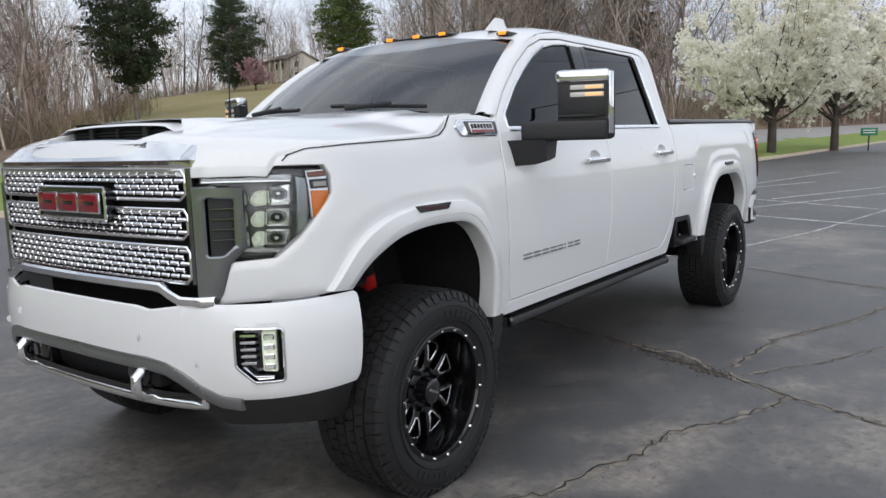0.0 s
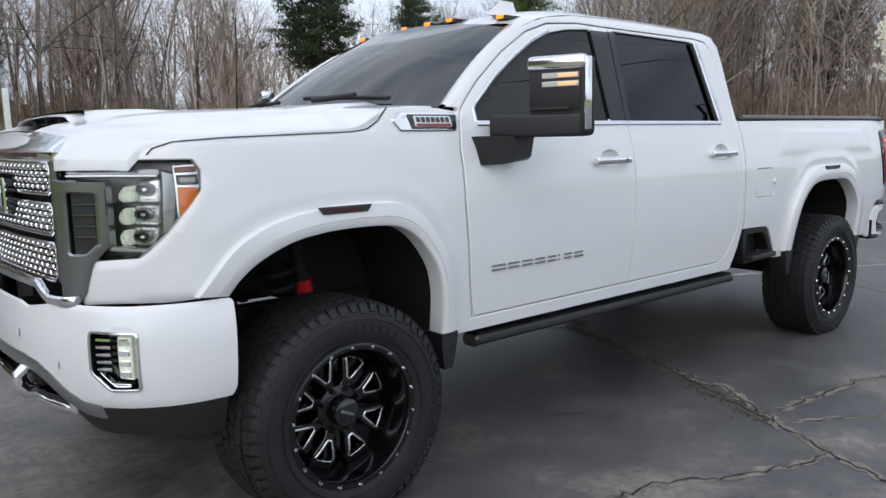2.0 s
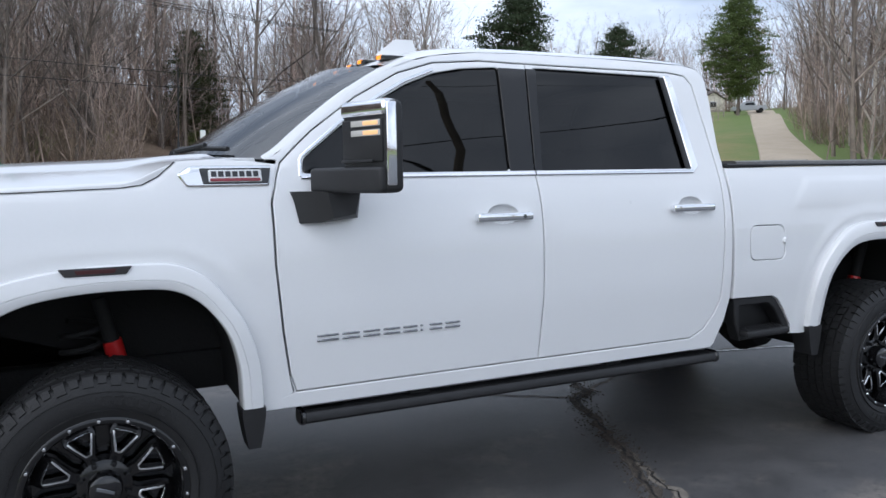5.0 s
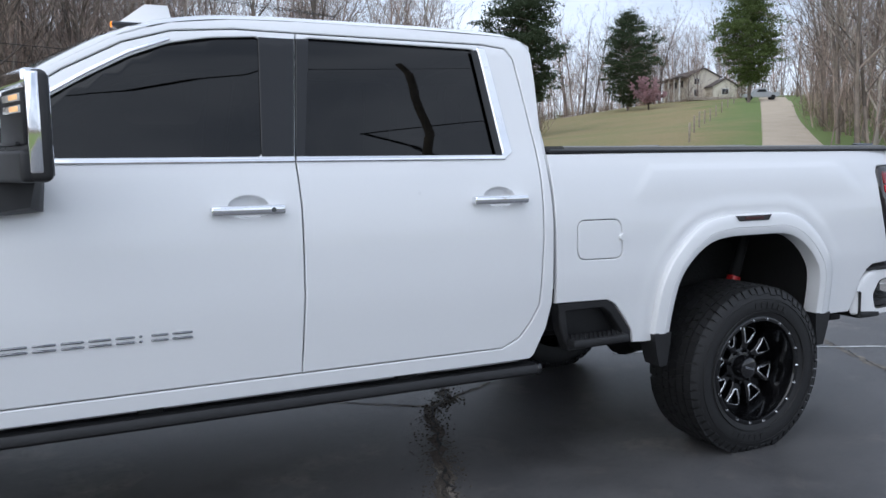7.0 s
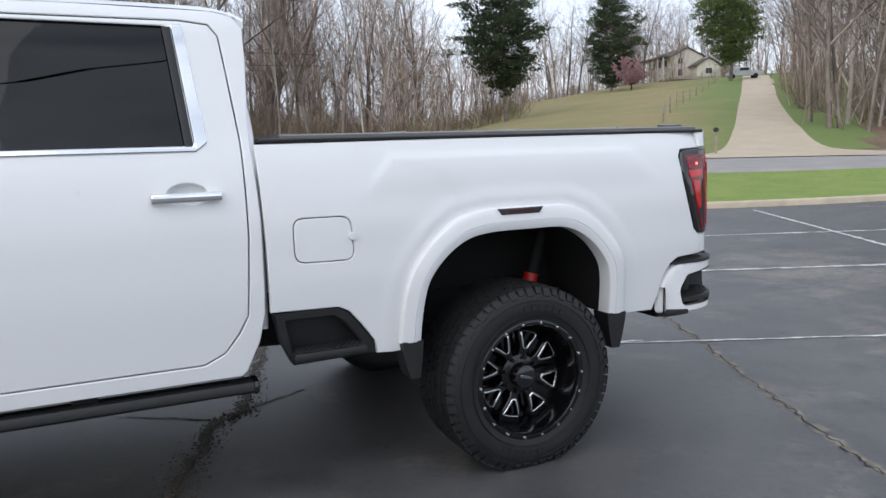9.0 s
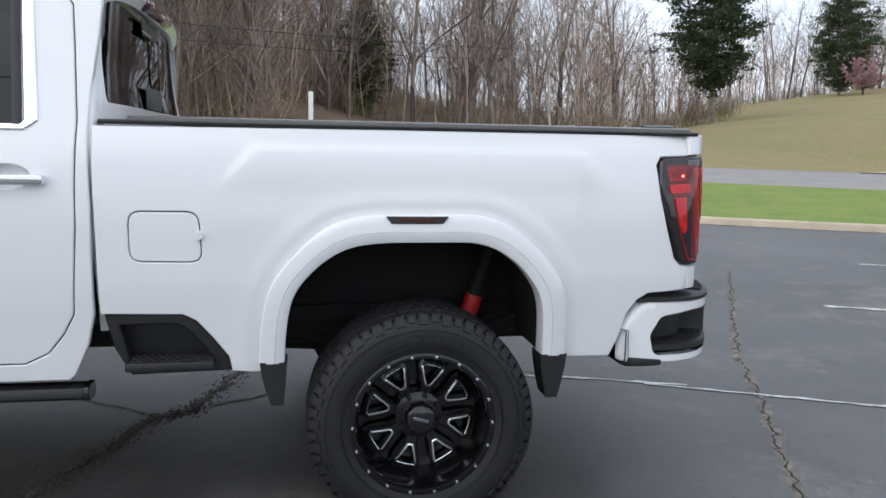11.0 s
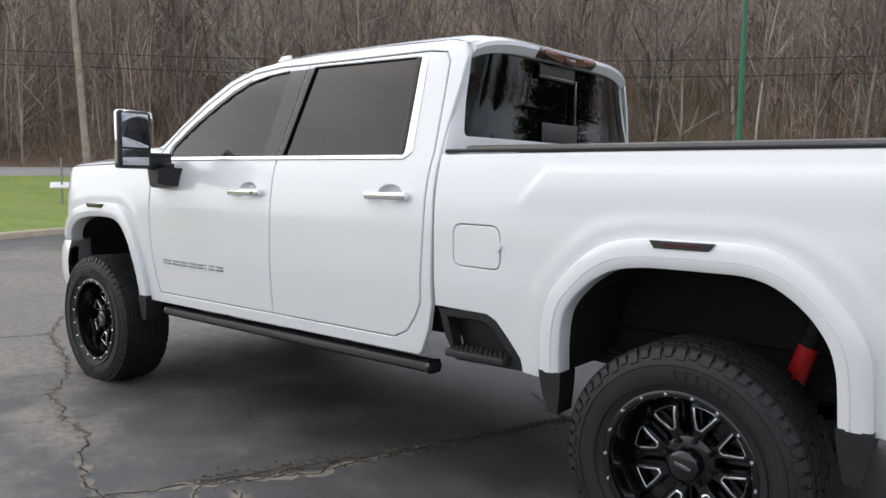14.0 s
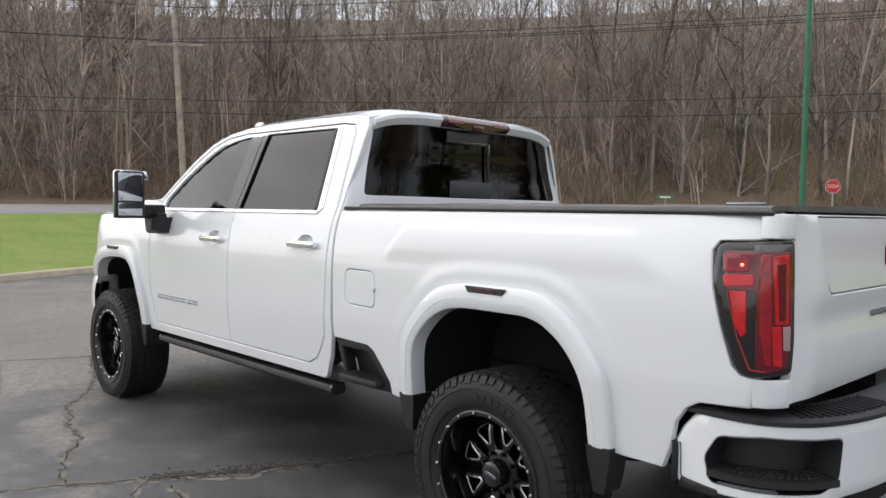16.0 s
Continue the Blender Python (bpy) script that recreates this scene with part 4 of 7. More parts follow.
for o, s in zip(lamps, (False, True)):
    for nm, line, m, up in LAMP_BITS:
        g = panel(rounded(line, .004), lamp_out(up), (.35, -.93, 0), grid=.02, step=.02, edge=.0015, depth=.004)
        part(nm, flip(g) if s else g, m, o)
    bx_, by_, bz_ = (float(v[0]) for v in lamp_out(.010)(np.array([.146]), np.array([1.330])))
    g = moved(lathe([(.001, -.004), (.005, -.002), (.005, .002)], 10), pose(bx_, by_, bz_))
    part("bulb", flip(g) if s else g, mat("lit_red", (1, .12, .06), .2, glow=6), o, "lit bulb")
for z0, z1, s0 in ((.885, .974, .19), (1.413, 1.490, .20)):
    both("bed_corner", panel([(s0, z1), (.316, z1), (.316, z0), (s0, z0)], lamp_out(.0), (.35, -.93, 0), grid=.02, step=.02, edge=.003, depth=.02), PAINT)

# tailgate
gate = curve([.88, .92, 1.05, 1.15, 1.22, 1.40, 1.46, 1.50], [5.170, 5.186, 5.192, 5.184, 5.199, 5.190, 5.185, 5.172])
on_gate = lambda y, z: (gate(z) * smooth(.872 - np.abs(y), 0, .13) + 5.166 * (1 - smooth(.872 - np.abs(y), 0, .13)), y, z)
inset = rounded([(-.745, 1.484), (.745, 1.484), (.728, 1.42), (.69, 1.262), (.65, 1.228), (-.65, 1.228), (-.69, 1.262), (-.728, 1.42)], .012)
tailgate = part("tailgate", panel([(-.870, .895), (.870, .895), (.870, 1.490), (-.870, 1.490)], on_gate, (1, 0, 0), [inset], grid=.03, edge=.004, depth=.03), PAINT, truck)
part("gate_panel", panel(shrunk(inset, .004), on_gate, (1, 0, 0), grid=.04, edge=.004, depth=.03), PAINT, tailgate)
for k in range(3):
    part("gate_emblem_block", rbox(5.198, -.085 + k * .085, 1.345, .012, .072, .075, .008), BADGE_RED, tailgate, "red emblem block")
for k in range(6):
    part("gate_emblem_stroke", rbox(5.190, -.20 + k * .075, 1.135, .006, .058, .024, .003), LETTER, tailgate, "grey metal emblem stroke")

# rear bumper
rb, RS, rs = wrap([(4.835, .968), (4.95, .985), (5.08, .980), (5.17, .940), (5.25, .85), (5.31, .70), (5.345, .50), (5.36, .30), (5.362, 0)])
rb_out = (.55, -.83, 0)
pocket_r = rounded([(.11, .70), (.155, .775), (.30, .795), (.56, .79), (.545, .66), (.48, .625), (.13, .622)], .02)
bump_line = [(.0, .60), (.0, .72), (.03, .775), (.075, .825), (.11, .838), (RS, .838), (RS, .62), (.60, .605), (.45, .592), (.03, .586)]
rbm = both("rear_bumper", panel(rounded(bump_line, .015), back_out(rb, 0), rb_out, [pocket_r], grid=.03, step=.03, edge=.006, depth=.03), PAINT, "white rear bumper with black corner step")
for o, s in zip(rbm, (False, True)):
    for nm, g, m in (("pocket", panel(shrunk(pocket_r, -.008), back_out(rb, -.10), rb_out, grid=.04, step=.03, edge=.001, depth=.003), BLACK_PLASTIC),
                     ("pocket_wall", loft([[tuple(v) for v in np.stack(back_out(rb, l)(np.array([q[0] for q in dense(pocket_r + pocket_r[:1], .02)]), np.array([q[1] for q in dense(pocket_r + pocket_r[:1], .02)])), 1)] for l in (.002, -.10)]), BLACK_PLASTIC),
                     ("edge_trim", panel(rounded([(-.012, .59), (-.012, .725), (.022, .725), (.026, .612), (.16, .602), (.16, .578), (.02, .574)], .008), back_out(rb, .004), rb_out, grid=.03, step=.02, edge=.004, depth=.02), BLACK_PLASTIC)):
        part(nm, flip(g) if s else g, m, o)
    ss = np.linspace(.12, .55, 14)
    pad = []
    for a in ss:
        ring = []
        for l, z in ((.004, .640), (.004, .662), (-.02, .668), (-.10, .668), (-.10, .640)):
            x, y, z2 = back_out(rb, l)(np.array([a]), np.array([z]))
            ring.append((x[0], y[0], z2[0]))
        pad.append(ring)
    g = loft(pad, True, True)
    part("step_pad", flip(g) if s else g, BLACK_PLASTIC, o)
    nub = mesh_of("nub", *rbox(0, 0, 0, .013, .013, .006, 0), 30)
    for i, a in enumerate(np.linspace(.20, .50, 13)):
        for j, l in enumerate((-.02, -.04, -.06, -.08)):
            x, y, _ = back_out(rb, l)(np.array([a + (j % 2) * .012]), np.array([.67]))
            part("grip_nub", nub, BLACK_PLASTIC, o, at=pose(x[0], -y[0] if s else y[0], .671, rz=30))
    top = []
    for a in np.linspace(.045, RS, 40):
        ring = []
        for l, z in ((.004, .836), (.004, .850), (-.012, .858), (-.16, .862), (-.16, .836)):
            x, y, z2 = back_out(rb, l)(np.array([a]), np.array([z]))
            ring.append((max(x[0], 4.86), y[0], z2[0]))
        top.append(ring)
    g = loft(top, True, True)
    t = part("top_pad", flip(g) if s else g, BLACK_PLASTIC, o)
    for k in range(14):
        a = .42 + k * .035
        x0, y0, _ = back_out(rb, -.02)(np.array([a]), np.array([.86]))
        x1, y1, _ = back_out(rb, -.13)(np.array([a]), np.array([.86]))
        g = tube([(x0[0], y0[0], .861), (x1[0], y1[0], .864)], .006, 6)
        part("grip_rib", flip(g) if s else g, BLACK_PLASTIC, o)
part("hitch_bar", join(rbox(5.20, 0, .50, .09, 1.1, .09, .01), rbox(5.29, 0, .50, .16, .085, .085, .008)), DEEP_BLACK, truck)

# bed: rails and cover
rail = loft([[(x, y, z) for y, z in ((-.932, 1.484), (-.934, 1.494), (-.926, 1.500), (-.86, 1.500), (-.85, 1.49))] for x in (2.90, 2.92, 5.10, 5.12)], True, True)
both("bed_rail", rail, BLACK_PLASTIC, "black bed rail cap")
cover = part("bed_cover", loft([[(x, y, z) for y, z in ((-.905, 1.499), (-.900, 1.510), (-.88, 1.516), (0, 1.526), (.88, 1.516), (.900, 1.510), (.905, 1.499))] for x in (2.99, 3.02, 5.07, 5.10)], True, True), VINYL, truck, "black soft tonneau bed cover")
for x in (3.55, 4.10, 4.65):
    part("cover_seam", loft([[(x + dx, y, 1.5270 - .010 * (abs(y) / .88) ** 1.2 + h) for y in np.linspace(-.86, .86, 9)] for dx, h in ((-.012, 0), (0, .003), (.012, 0))]), VINYL, cover)
part("cover_latch", rbox(4.99, -.84, 1.521, .13, .035, .012, .004), DARK_CHROME, cover)
part("bed_floor", rbox(4.0, 0, .90, 2.2, .86, .04, .01), DEEP_BLACK, truck)
part("bed_bulkhead", rbox(2.935, 0, 1.18, .03, 1.84, .60, .01), PAINT, truck)


# ---- the cab's back and inside ----
def on_back(y, z):
    return 2.905 + .02 * smooth(-z, -1.75, -1.5) - .045 * (np.abs(y) / (float(1) * SECTION(z))) ** 8, y, z


back_line = [(-.90, .75), (.90, .75), (.955, 1.10), (.940, 1.40), (.915, 1.50), (.86, 1.65), (.80, 1.82), (.735, 1.985), (-.735, 1.985), (-.80, 1.82), (-.86, 1.65), (-.915, 1.50), (-.940, 1.40), (-.955, 1.10)]
glass_line = rounded([(-.805, 1.562), (.805, 1.562), (.712, 1.968), (-.712, 1.968)], .03)
back = part("cab_back", panel(back_line, on_back, (1, 0, 0), [glass_line], grid=.04), PAINT, truck)
pane_b = part("rear_window", panel(shrunk(glass_line, -.01), lambda y, z: (on_back(y, z)[0] - .006, y, z), (1, 0, 0), edge=.001, depth=.003), TINT, truck, "dark tinted rear window with sliding pane")
for nm, a in (("pane_frame", rbox(2.922, .128, 1.775, .008, .020, .235, .003)), ("pane_frame", rbox(2.919, -.055, 1.885, .008, .35, .018, .003))):
    part(nm, a, GLOSS_BLACK, pane_b)
GREY_PLATE = mat("grey_plastic_plate", (.045, .046, .048), .45, vary=.1)
part("sensor_cover", rbox(2.917, -.05, 1.920, .006, .34, .052, .002), GREY_PLATE, pane_b, "grey cover behind the glass")
part("latch_plate", rbox(2.922, -.02, 1.613, .006, .35, .094, .003), GREY_PLATE, pane_b, "grey sliding pane latch plate")
lip = []
for y in np.linspace(-.735, .735, 25):
    d = .045 * abs(y / .74) ** 4
    z = float(crown(2.86, abs(y))) + .004
    lip.append([(2.84 - d, y, z), (2.90 - d, y, z - .004), (2.950 - d, y, z - .026), (2.952 - d, y, z - .045), (2.925 - d, y, z - .080), (2.88 - d, y, z - .082)])
part("roof_spoiler", loft(lip, True, True), PAINT, truck)
brake = part("brake_lamp", loft([[(x + o, y, z) for x, z in ((2.89, 2.040), (2.945, 2.022), (2.962, 2.000), (2.958, 1.985 - (.022 if abs(y) < .24 else 0)), (2.93, 1.965))] for y, o in ((-.285, -.012), (-.275, 0), (-.24, .002), (-.12, .004), (.12, .004), (.24, .002), (.275, 0), (.285, -.012))], True, True), DARK_RED, truck, "dark red high brake lamp")
part("camera_pod", rbox(2.962, -.01, 1.972, .03, .09, .035, .01), DARK_RED, brake)
for y in (-.19, .19):
    part("cargo_lens", rbox(2.964, y, 2.000, .008, .12, .022, .004), mat("pink_lens", (.35, .16, .17), .1, coat=.5), brake)

part("cabin_floor", rbox(1.75, 0, .80, 2.3, 1.80, .06, .02), CABIN, truck)
part("firewall", rbox(.66, 0, 1.15, .06, 1.80, .70, .02), CABIN, truck)
part("dashboard", rbox(.84, 0, 1.40, .42, 1.70, .22, .06), CABIN, truck)
part("headliner", loft([[(x, y, float(crown(x, abs(y))) - .05) for y in np.linspace(-.66, .66, 9)] for x in np.linspace(1.25, 2.84, 8)]), CABIN, truck)
for x, ys in ((1.55, (-.42, .42)), (2.45, (-.46, 0, .46))):
    for y in ys:
        seat = part("seat", join(rbox(x, y, 1.02, .52, .52 if x < 2 else .44, .18, .06), rbox(x + .27, y, 1.30, .16, .50 if x < 2 else .44, .60, .06, m=Matrix.Rotation(radians(12), 4, "Y"))), CABIN, truck, "dark cabin seat")
        part("headrest", rbox(x + .35, y, 1.70, .10, .28, .17, .04), mat("headrest_grey", (.05, .05, .052), .6), seat)
ring = [(1.13 + .06 * math.cos(a), -.42 + .185 * math.sin(a), 1.40 + .175 * math.cos(a)) for a in np.linspace(0, 2 * math.pi, 25)]
part("steering_wheel", join(tube(ring, .016, 8, False), tube([(1.0, -.42, 1.36), (1.13, -.42, 1.40)], .05, 10)), CABIN, truck)
both("sill_panel", rbox(1.7, -.86, 1.05, 2.2, .03, .72, .01), CABIN)

# roof lamps and aerial
for y, x in ((-.640, 1.232), (-.195, 1.30), (0, 1.31), (.195, 1.30), (.60, 1.30)):
    z = float(crown(x, abs(y)))
    l = part("roof_marker", rbox(x, y, z + .004, .12, .078, .018, .008, 3), GLOSS_BLACK, truck, "lit amber roof marker lamp")
    part("lens", rbox(x - .042, y, z + .006, .044, .052, .018, .007, 3), LAMP_AMBER, l, "lit amber lens")
part("marker_base", rbox(1.31, 0, float(crown(1.31, 0)) - .002, .10, .52, .016, .007), GLOSS_BLACK, truck)
fin = []
for t, w in ((0, .030), (.3, .024), (.7, .012), (1, .006)):
    z0 = float(crown(1.3, .52)) - .004
    a, b = 1.20 + .10 * t, 1.40 - .015 * t
    fin.append([(a, -.515, z0 + .075 * t), (a + (b - a) * .4, -.515 - w, z0 + .075 * t), (b, -.515 - w * .8, z0 + .075 * t), (b, -.515 + w * .8, z0 + .075 * t), (a + (b - a) * .4, -.515 + w, z0 + .075 * t)])
part("aerial_fin", loft(fin, True, True), PAINT, truck, "white shark fin roof aerial")

part("whip_aerial", join(tube([(.49, .79, 1.53), (.495, .785, 1.68)], [.010, .007], 8), tube([(.495, .785, 1.68), (.51, .775, 2.10)], [.0038, .003], 6), tube([(.49, .79, 1.51), (.49, .79, 1.545)], [.022, .014], 10)), BLACK_PLASTIC, truck, "thin black whip aerial")

# cowl and wipers
part("cowl", loft([[(.36 + .28 * v * v + dx, .845 * v, 1.553 - .018 * v * v + dz) for v in np.linspace(-.98, .98, 15)] for dx, dz in ((-.06, -.035), (-.02, -.012), (.03, -.002))]), BLACK_PLASTIC, truck)
for ya, yb in ((-.62, -.12), (.10, .62)):
    pts = [Vector(windscreen_at(.05 + .02 * k / 6, (ya + (yb - ya) * k / 6) / .845)) + Vector((-.015, 0, .018)) for k in range(7)]
    part("wiper", join(tube(pts, .010, 6), tube([pts[2] + Vector((0, 0, .012)), pts[4] + Vector((-.05, .05, -.01))], .012, 6)), BLACK_PLASTIC, truck)


# ---- mirrors ----
def block(plan, z0, z1, r=.01, seg=2):
    """An upright block over a four-cornered plan, with rounded edges."""
    bm = bmesh.new()
    lo, hi = ([bm.verts.new((x, y, z)) for x, y in plan] for z in (z0, z1))
    n = len(plan)
    bm.faces.new(lo[::-1])
    bm.faces.new(hi)
    for k in range(n):
        bm.faces.new((lo[k], lo[(k + 1) % n], hi[(k + 1) % n], hi[k]))
    bmesh.ops.recalc_face_normals(bm, faces=bm.faces)
    bmesh.ops.bevel(bm, geom=bm.edges[:], offset=r, segments=seg, profile=.5, affect="EDGES")
    bm.verts.index_update()
    vs, fs = [tuple(v.co) for v in bm.verts], [tuple(v.index for v in f.verts) for f in bm.faces]
    bm.free()
    return vs, fs


def mirror():
    # plan of the head: inner and outer front corners, outer and inner back corners
    fi, fo, bo, bi = ((.838, -1.135), (.922, -1.364), (.984, -1.374), (.944, -1.158))

    def span(a, b, u0, u1, v0, v1, out):
        """A thin slab along an edge of the plan, from u0 to u1 and from v0 to v1 off it."""
        (ax, ay), (bx, by) = a, b
        ln = math.hypot(bx - ax, by - ay)
        tx, ty = (bx - ax) / ln, (by - ay) / ln
        return [(ax + tx * u * ln + out[0] * v, ay + ty * u * ln + out[1] * v) for u, v in ((u0, v0), (u1, v0), (u1, v1), (u0, v1))]
    ahead, behind, away = (-.936, -.351), (.966, -.258), (-.25, -.968)
    head = block((fi, fo, bo, bi), 1.405, 1.722, .022, 4)
    face = block(span(fi, fo, .04, .93, -.02, .008, ahead), 1.512, 1.660, .006)
    brow = block(span(fi, fo, .05, .75, -.01, .017, ahead), 1.510, 1.522, .004)
    top = block(span(fi, fo, -.01, 1.01, -.060, .010, ahead), 1.666, 1.726, .020, 4)
    side_c = block(span(fo, bo, -.02, .55, -.01, .004, away), 1.430, 1.715, .006, 3)
    arm = block(((.752, -.992), (.898, -1.360), (.975, -1.340), (.840, -.965)), 1.404, 1.497, .015, 3)
    foot = loft([[(x, y, z) for x, z in r] for y, r in (
        (-.93, ((.680, 1.410), (.930, 1.410), (.925, 1.300), (.715, 1.285))), (-.985, ((.690, 1.412), (.935, 1.412), (.925, 1.305), (.712, 1.292))),
        (-1.06, ((.750, 1.412), (.930, 1.412), (.915, 1.310), (.775, 1.296))), (-1.10, ((.790, 1.408), (.915, 1.408), (.895, 1.325), (.812, 1.312))))], True, True)
    neck = block(((.79, -1.00), (.83, -1.09), (.92, -1.06), (.89, -.98)), 1.400, 1.440, .010)
    glass = block(span(bi, bo, .10, .90, -.004, .003, behind), 1.520, 1.706, .002)
    low = block(span(bi, bo, .10, .90, -.004, .003, behind), 1.422, 1.508, .002)
    bits = [(face, "shell", BLACK_PLASTIC, ""), (brow, "shell_rib", BLACK_PLASTIC, ""), (top, "cap", CHROME, "chrome mirror cap"), (side_c, "side_trim", CHROME, "chrome side trim"), (arm, "arm", BLACK_PLASTIC, ""),
            (neck, "neck", BLACK_PLASTIC, ""), (foot, "foot", BLACK_PLASTIC, ""), (glass, "mirror_glass", MIRROR, "mirror glass"), (low, "wide_angle_glass", MIRROR, "convex mirror glass")]
    for z in (1.645, 1.612):
        bits.append((block(span(fi, fo, .27, .90, .004, .013, ahead), z - .011, z + .011, .003), "lamp", PALE, "clear mirror lamp"))
        bits.append((block(span(fi, fo, .55, .87, .008, .0155, ahead), z - .0075, z + .0075, .002), "indicator", LAMP_SOFT, "amber indicator"))
    return head, bits


MIRROR = mat("mirror_silver", (.50, .51, .53), .02, 1.0, vary=.01)
PALE = mat("pale_lamp", (.62, .60, .56), .15, vary=.1, coat=.6)
LAMP_SOFT = mat("soft_amber", (.95, .55, .25), .2, vary=.05, glow=.5)
head, bits = mirror()
for s in (False, True):
    h = part("side_mirror", flip(head) if s else head, BLACK_PLASTIC, truck, "black towing mirror with chrome cap")
    for g, nm, m, lab in bits:
        part(nm, flip(g) if s else g, m, h, lab)


# ---- the truck's face ----
chrome_nose = []
for y in np.linspace(-.668, .668, 45):
    x = float(FRONT(abs(y)))
    k = smooth(abs(y), .60, .668)
    k2 = smooth(abs(y), .635, .668)
    zt = (float(hood_z(x + .060, y)) + .001) * (1 - k2) + 1.384 * k2
    chrome_nose.append([(x + .03, y, 1.362), (x - .006, y, 1.363), (x - .012 * (1 - .6 * k), y, 1.370), (x - .010 * (1 - .6 * k), y, 1.386), (x + .012, y, (1.396 + (zt - 1.396) * .12) * (1 - k2) + 1.384 * k2), (x + .060 - .035 * k2, y, zt), (x + .075 - .04 * k2, y, zt - .02)])
part("nose_trim", loft(chrome_nose, True, True), CHROME, truck, "broad chrome hood nose trim")
# hood scoop: a lowered white apron in front of a black slot
apron = [[(x, y, z) for y in np.linspace(-.39, .39, 15)] for x, z in ((-.84, 1.444), (-.825, 1.449), (-.78, 1.451), (-.70, 1.452))]
part("scoop_apron", loft(apron), PAINT, truck)
scoop = part("hood_scoop", loft([[(x, y, z) for y in np.linspace(-.37, .37, 15)] for x, z in ((-.715, 1.4535), (-.665, 1.4535), (-.655, 1.530), (-.690, 1.530))]), DEEP_BLACK, truck, "black hood scoop opening")
for y in (-.19, 0, .19):
    part("scoop_rib", rbox(-.682, y, 1.482, .03, .010 if y == 0 else .03, .050, .004), BLACK_PLASTIC, scoop)
for z in (1.468, 1.480, 1.492):
    part("scoop_bar", tube([(-.680, -.35, z), (-.680, .35, z)], .003, 6), BLACK_PLASTIC, scoop)
hump = []
for y in np.linspace(-.42, .42, 25):
    e = smooth(.42 - abs(y), 0, .08)
    hump.append([(x, y, float(hood_z(x, y)) + h * e - .002) for x, h in ((-.690, .016), (-.712, .016), (-.717, .019), (-.708, .024), (-.60, .024), (-.45, .014), (-.30, 0))])
part("scoop_hump", loft(hump), PAINT, truck)

# grille
grille = part("grille", panel([(-.66, .945), (.66, .945), (.66, 1.365), (-.66, 1.365)], lambda y, z: on_front(y, z, -.055), AHEAD, edge=.002, depth=.01), DEEP_BLACK, truck, "chrome mesh grille on black backing")
rows = []
SECTIONS = ((1.252, 1.350, 4), (1.120, 1.218, 4), (.968, 1.090, 5))
for lo, hi, n in SECTIONS:
    rows += [lo + .006 + (hi - lo - .012) * (k + .5) / n for k in range(n)]
bar = mesh_of("bar", *join(rbox(-.004, 0, 0, .022, .042, .0150, .004, 1), rbox(.012, .021, .006, .012, .005, .02, 0)), 35)
bar.materials.append(CHROME)
for i, z in enumerate(rows):
    for k in range(-12, 13):
        y = (k + (.5 if i % 2 else 0)) * .0505
        if abs(y) < .615 and not (abs(y) < .25 and 1.165 < z < 1.295):
            x = float(FRONT(abs(y)))
            dx = float(FRONT(abs(y) + .01) - FRONT(max(0, abs(y) - .01))) / .02 * (1 if y > 0 else -1)
            part("grille_bar", bar, CHROME, grille, at=pose(x + .012, y, z, ry=34, rz=-math.degrees(math.atan(dx))))
for lo, hi, n in SECTIONS:
    loop = dense([(-.612, lo), (.612, lo), (.638, lo + .022), (.638, hi - .018), (.625, hi), (-.625, hi), (-.638, hi - .018), (-.638, lo + .022), (-.612, lo)], .05)
    part("grille_frame", tube([tuple(float(v) for v in on_front(a, b, -.002)) for a, b in loop], .0075, 8), CHROME, grille, "chrome section frame")
for y in (-.652, .652):
    part("grille_side_bar", strip([(y, .965), (y, 1.358)], lambda a, b: on_front(a, b, -.006), AHEAD, .020, .012), DARK_CHROME, grille, "dark chrome side bar")
low = [(-.72, .905), (-.60, .905), (-.545, .925), (-.50, .947), (.50, .947), (.545, .925), (.60, .905), (.72, .905)]
part("grille_sill", strip(low, lambda a, b: on_front(a, b, .012), AHEAD, .036, .016, .03), CHROME, grille, "chrome lower grille moulding")
edge_line = dense([(-.235, 1.175), (.235, 1.175), (.235, 1.292), (-.235, 1.292), (-.235, 1.175)], .05)
plate = part("nose_emblem", panel(rounded([(-.235, 1.292), (.235, 1.292), (.235, 1.175), (-.235, 1.175)], .012), lambda a, b: on_front(a, b, .024), AHEAD, edge=.004, depth=.03), GLOSS_BLACK, grille, "black emblem plate in a chrome frame")
part("emblem_frame", tube([tuple(float(v) for v in on_front(a, b, .026)) for a, b in edge_line], .006, 8), CHROME, plate, "chrome frame")
for k in (-1, 0, 1):
    part("emblem_rim", rbox(-.916, k * .147, 1.2345, .012, .138, .080, .006), CHROME, plate, "chrome emblem edge")
    part("emblem_block", rbox(-.920, k * .147, 1.2345, .014, .124, .066, .005), BADGE_RED, plate, "dark red emblem block")
    part("emblem_slot", rbox(-.925, k * .147 - .010, 1.2345, .007, .070, .016, .003), GLOSS_BLACK, plate)
part("radiator_screen", rbox(-.62, 0, 1.0, .05, 1.5, .8, .02), DEEP_BLACK, truck)

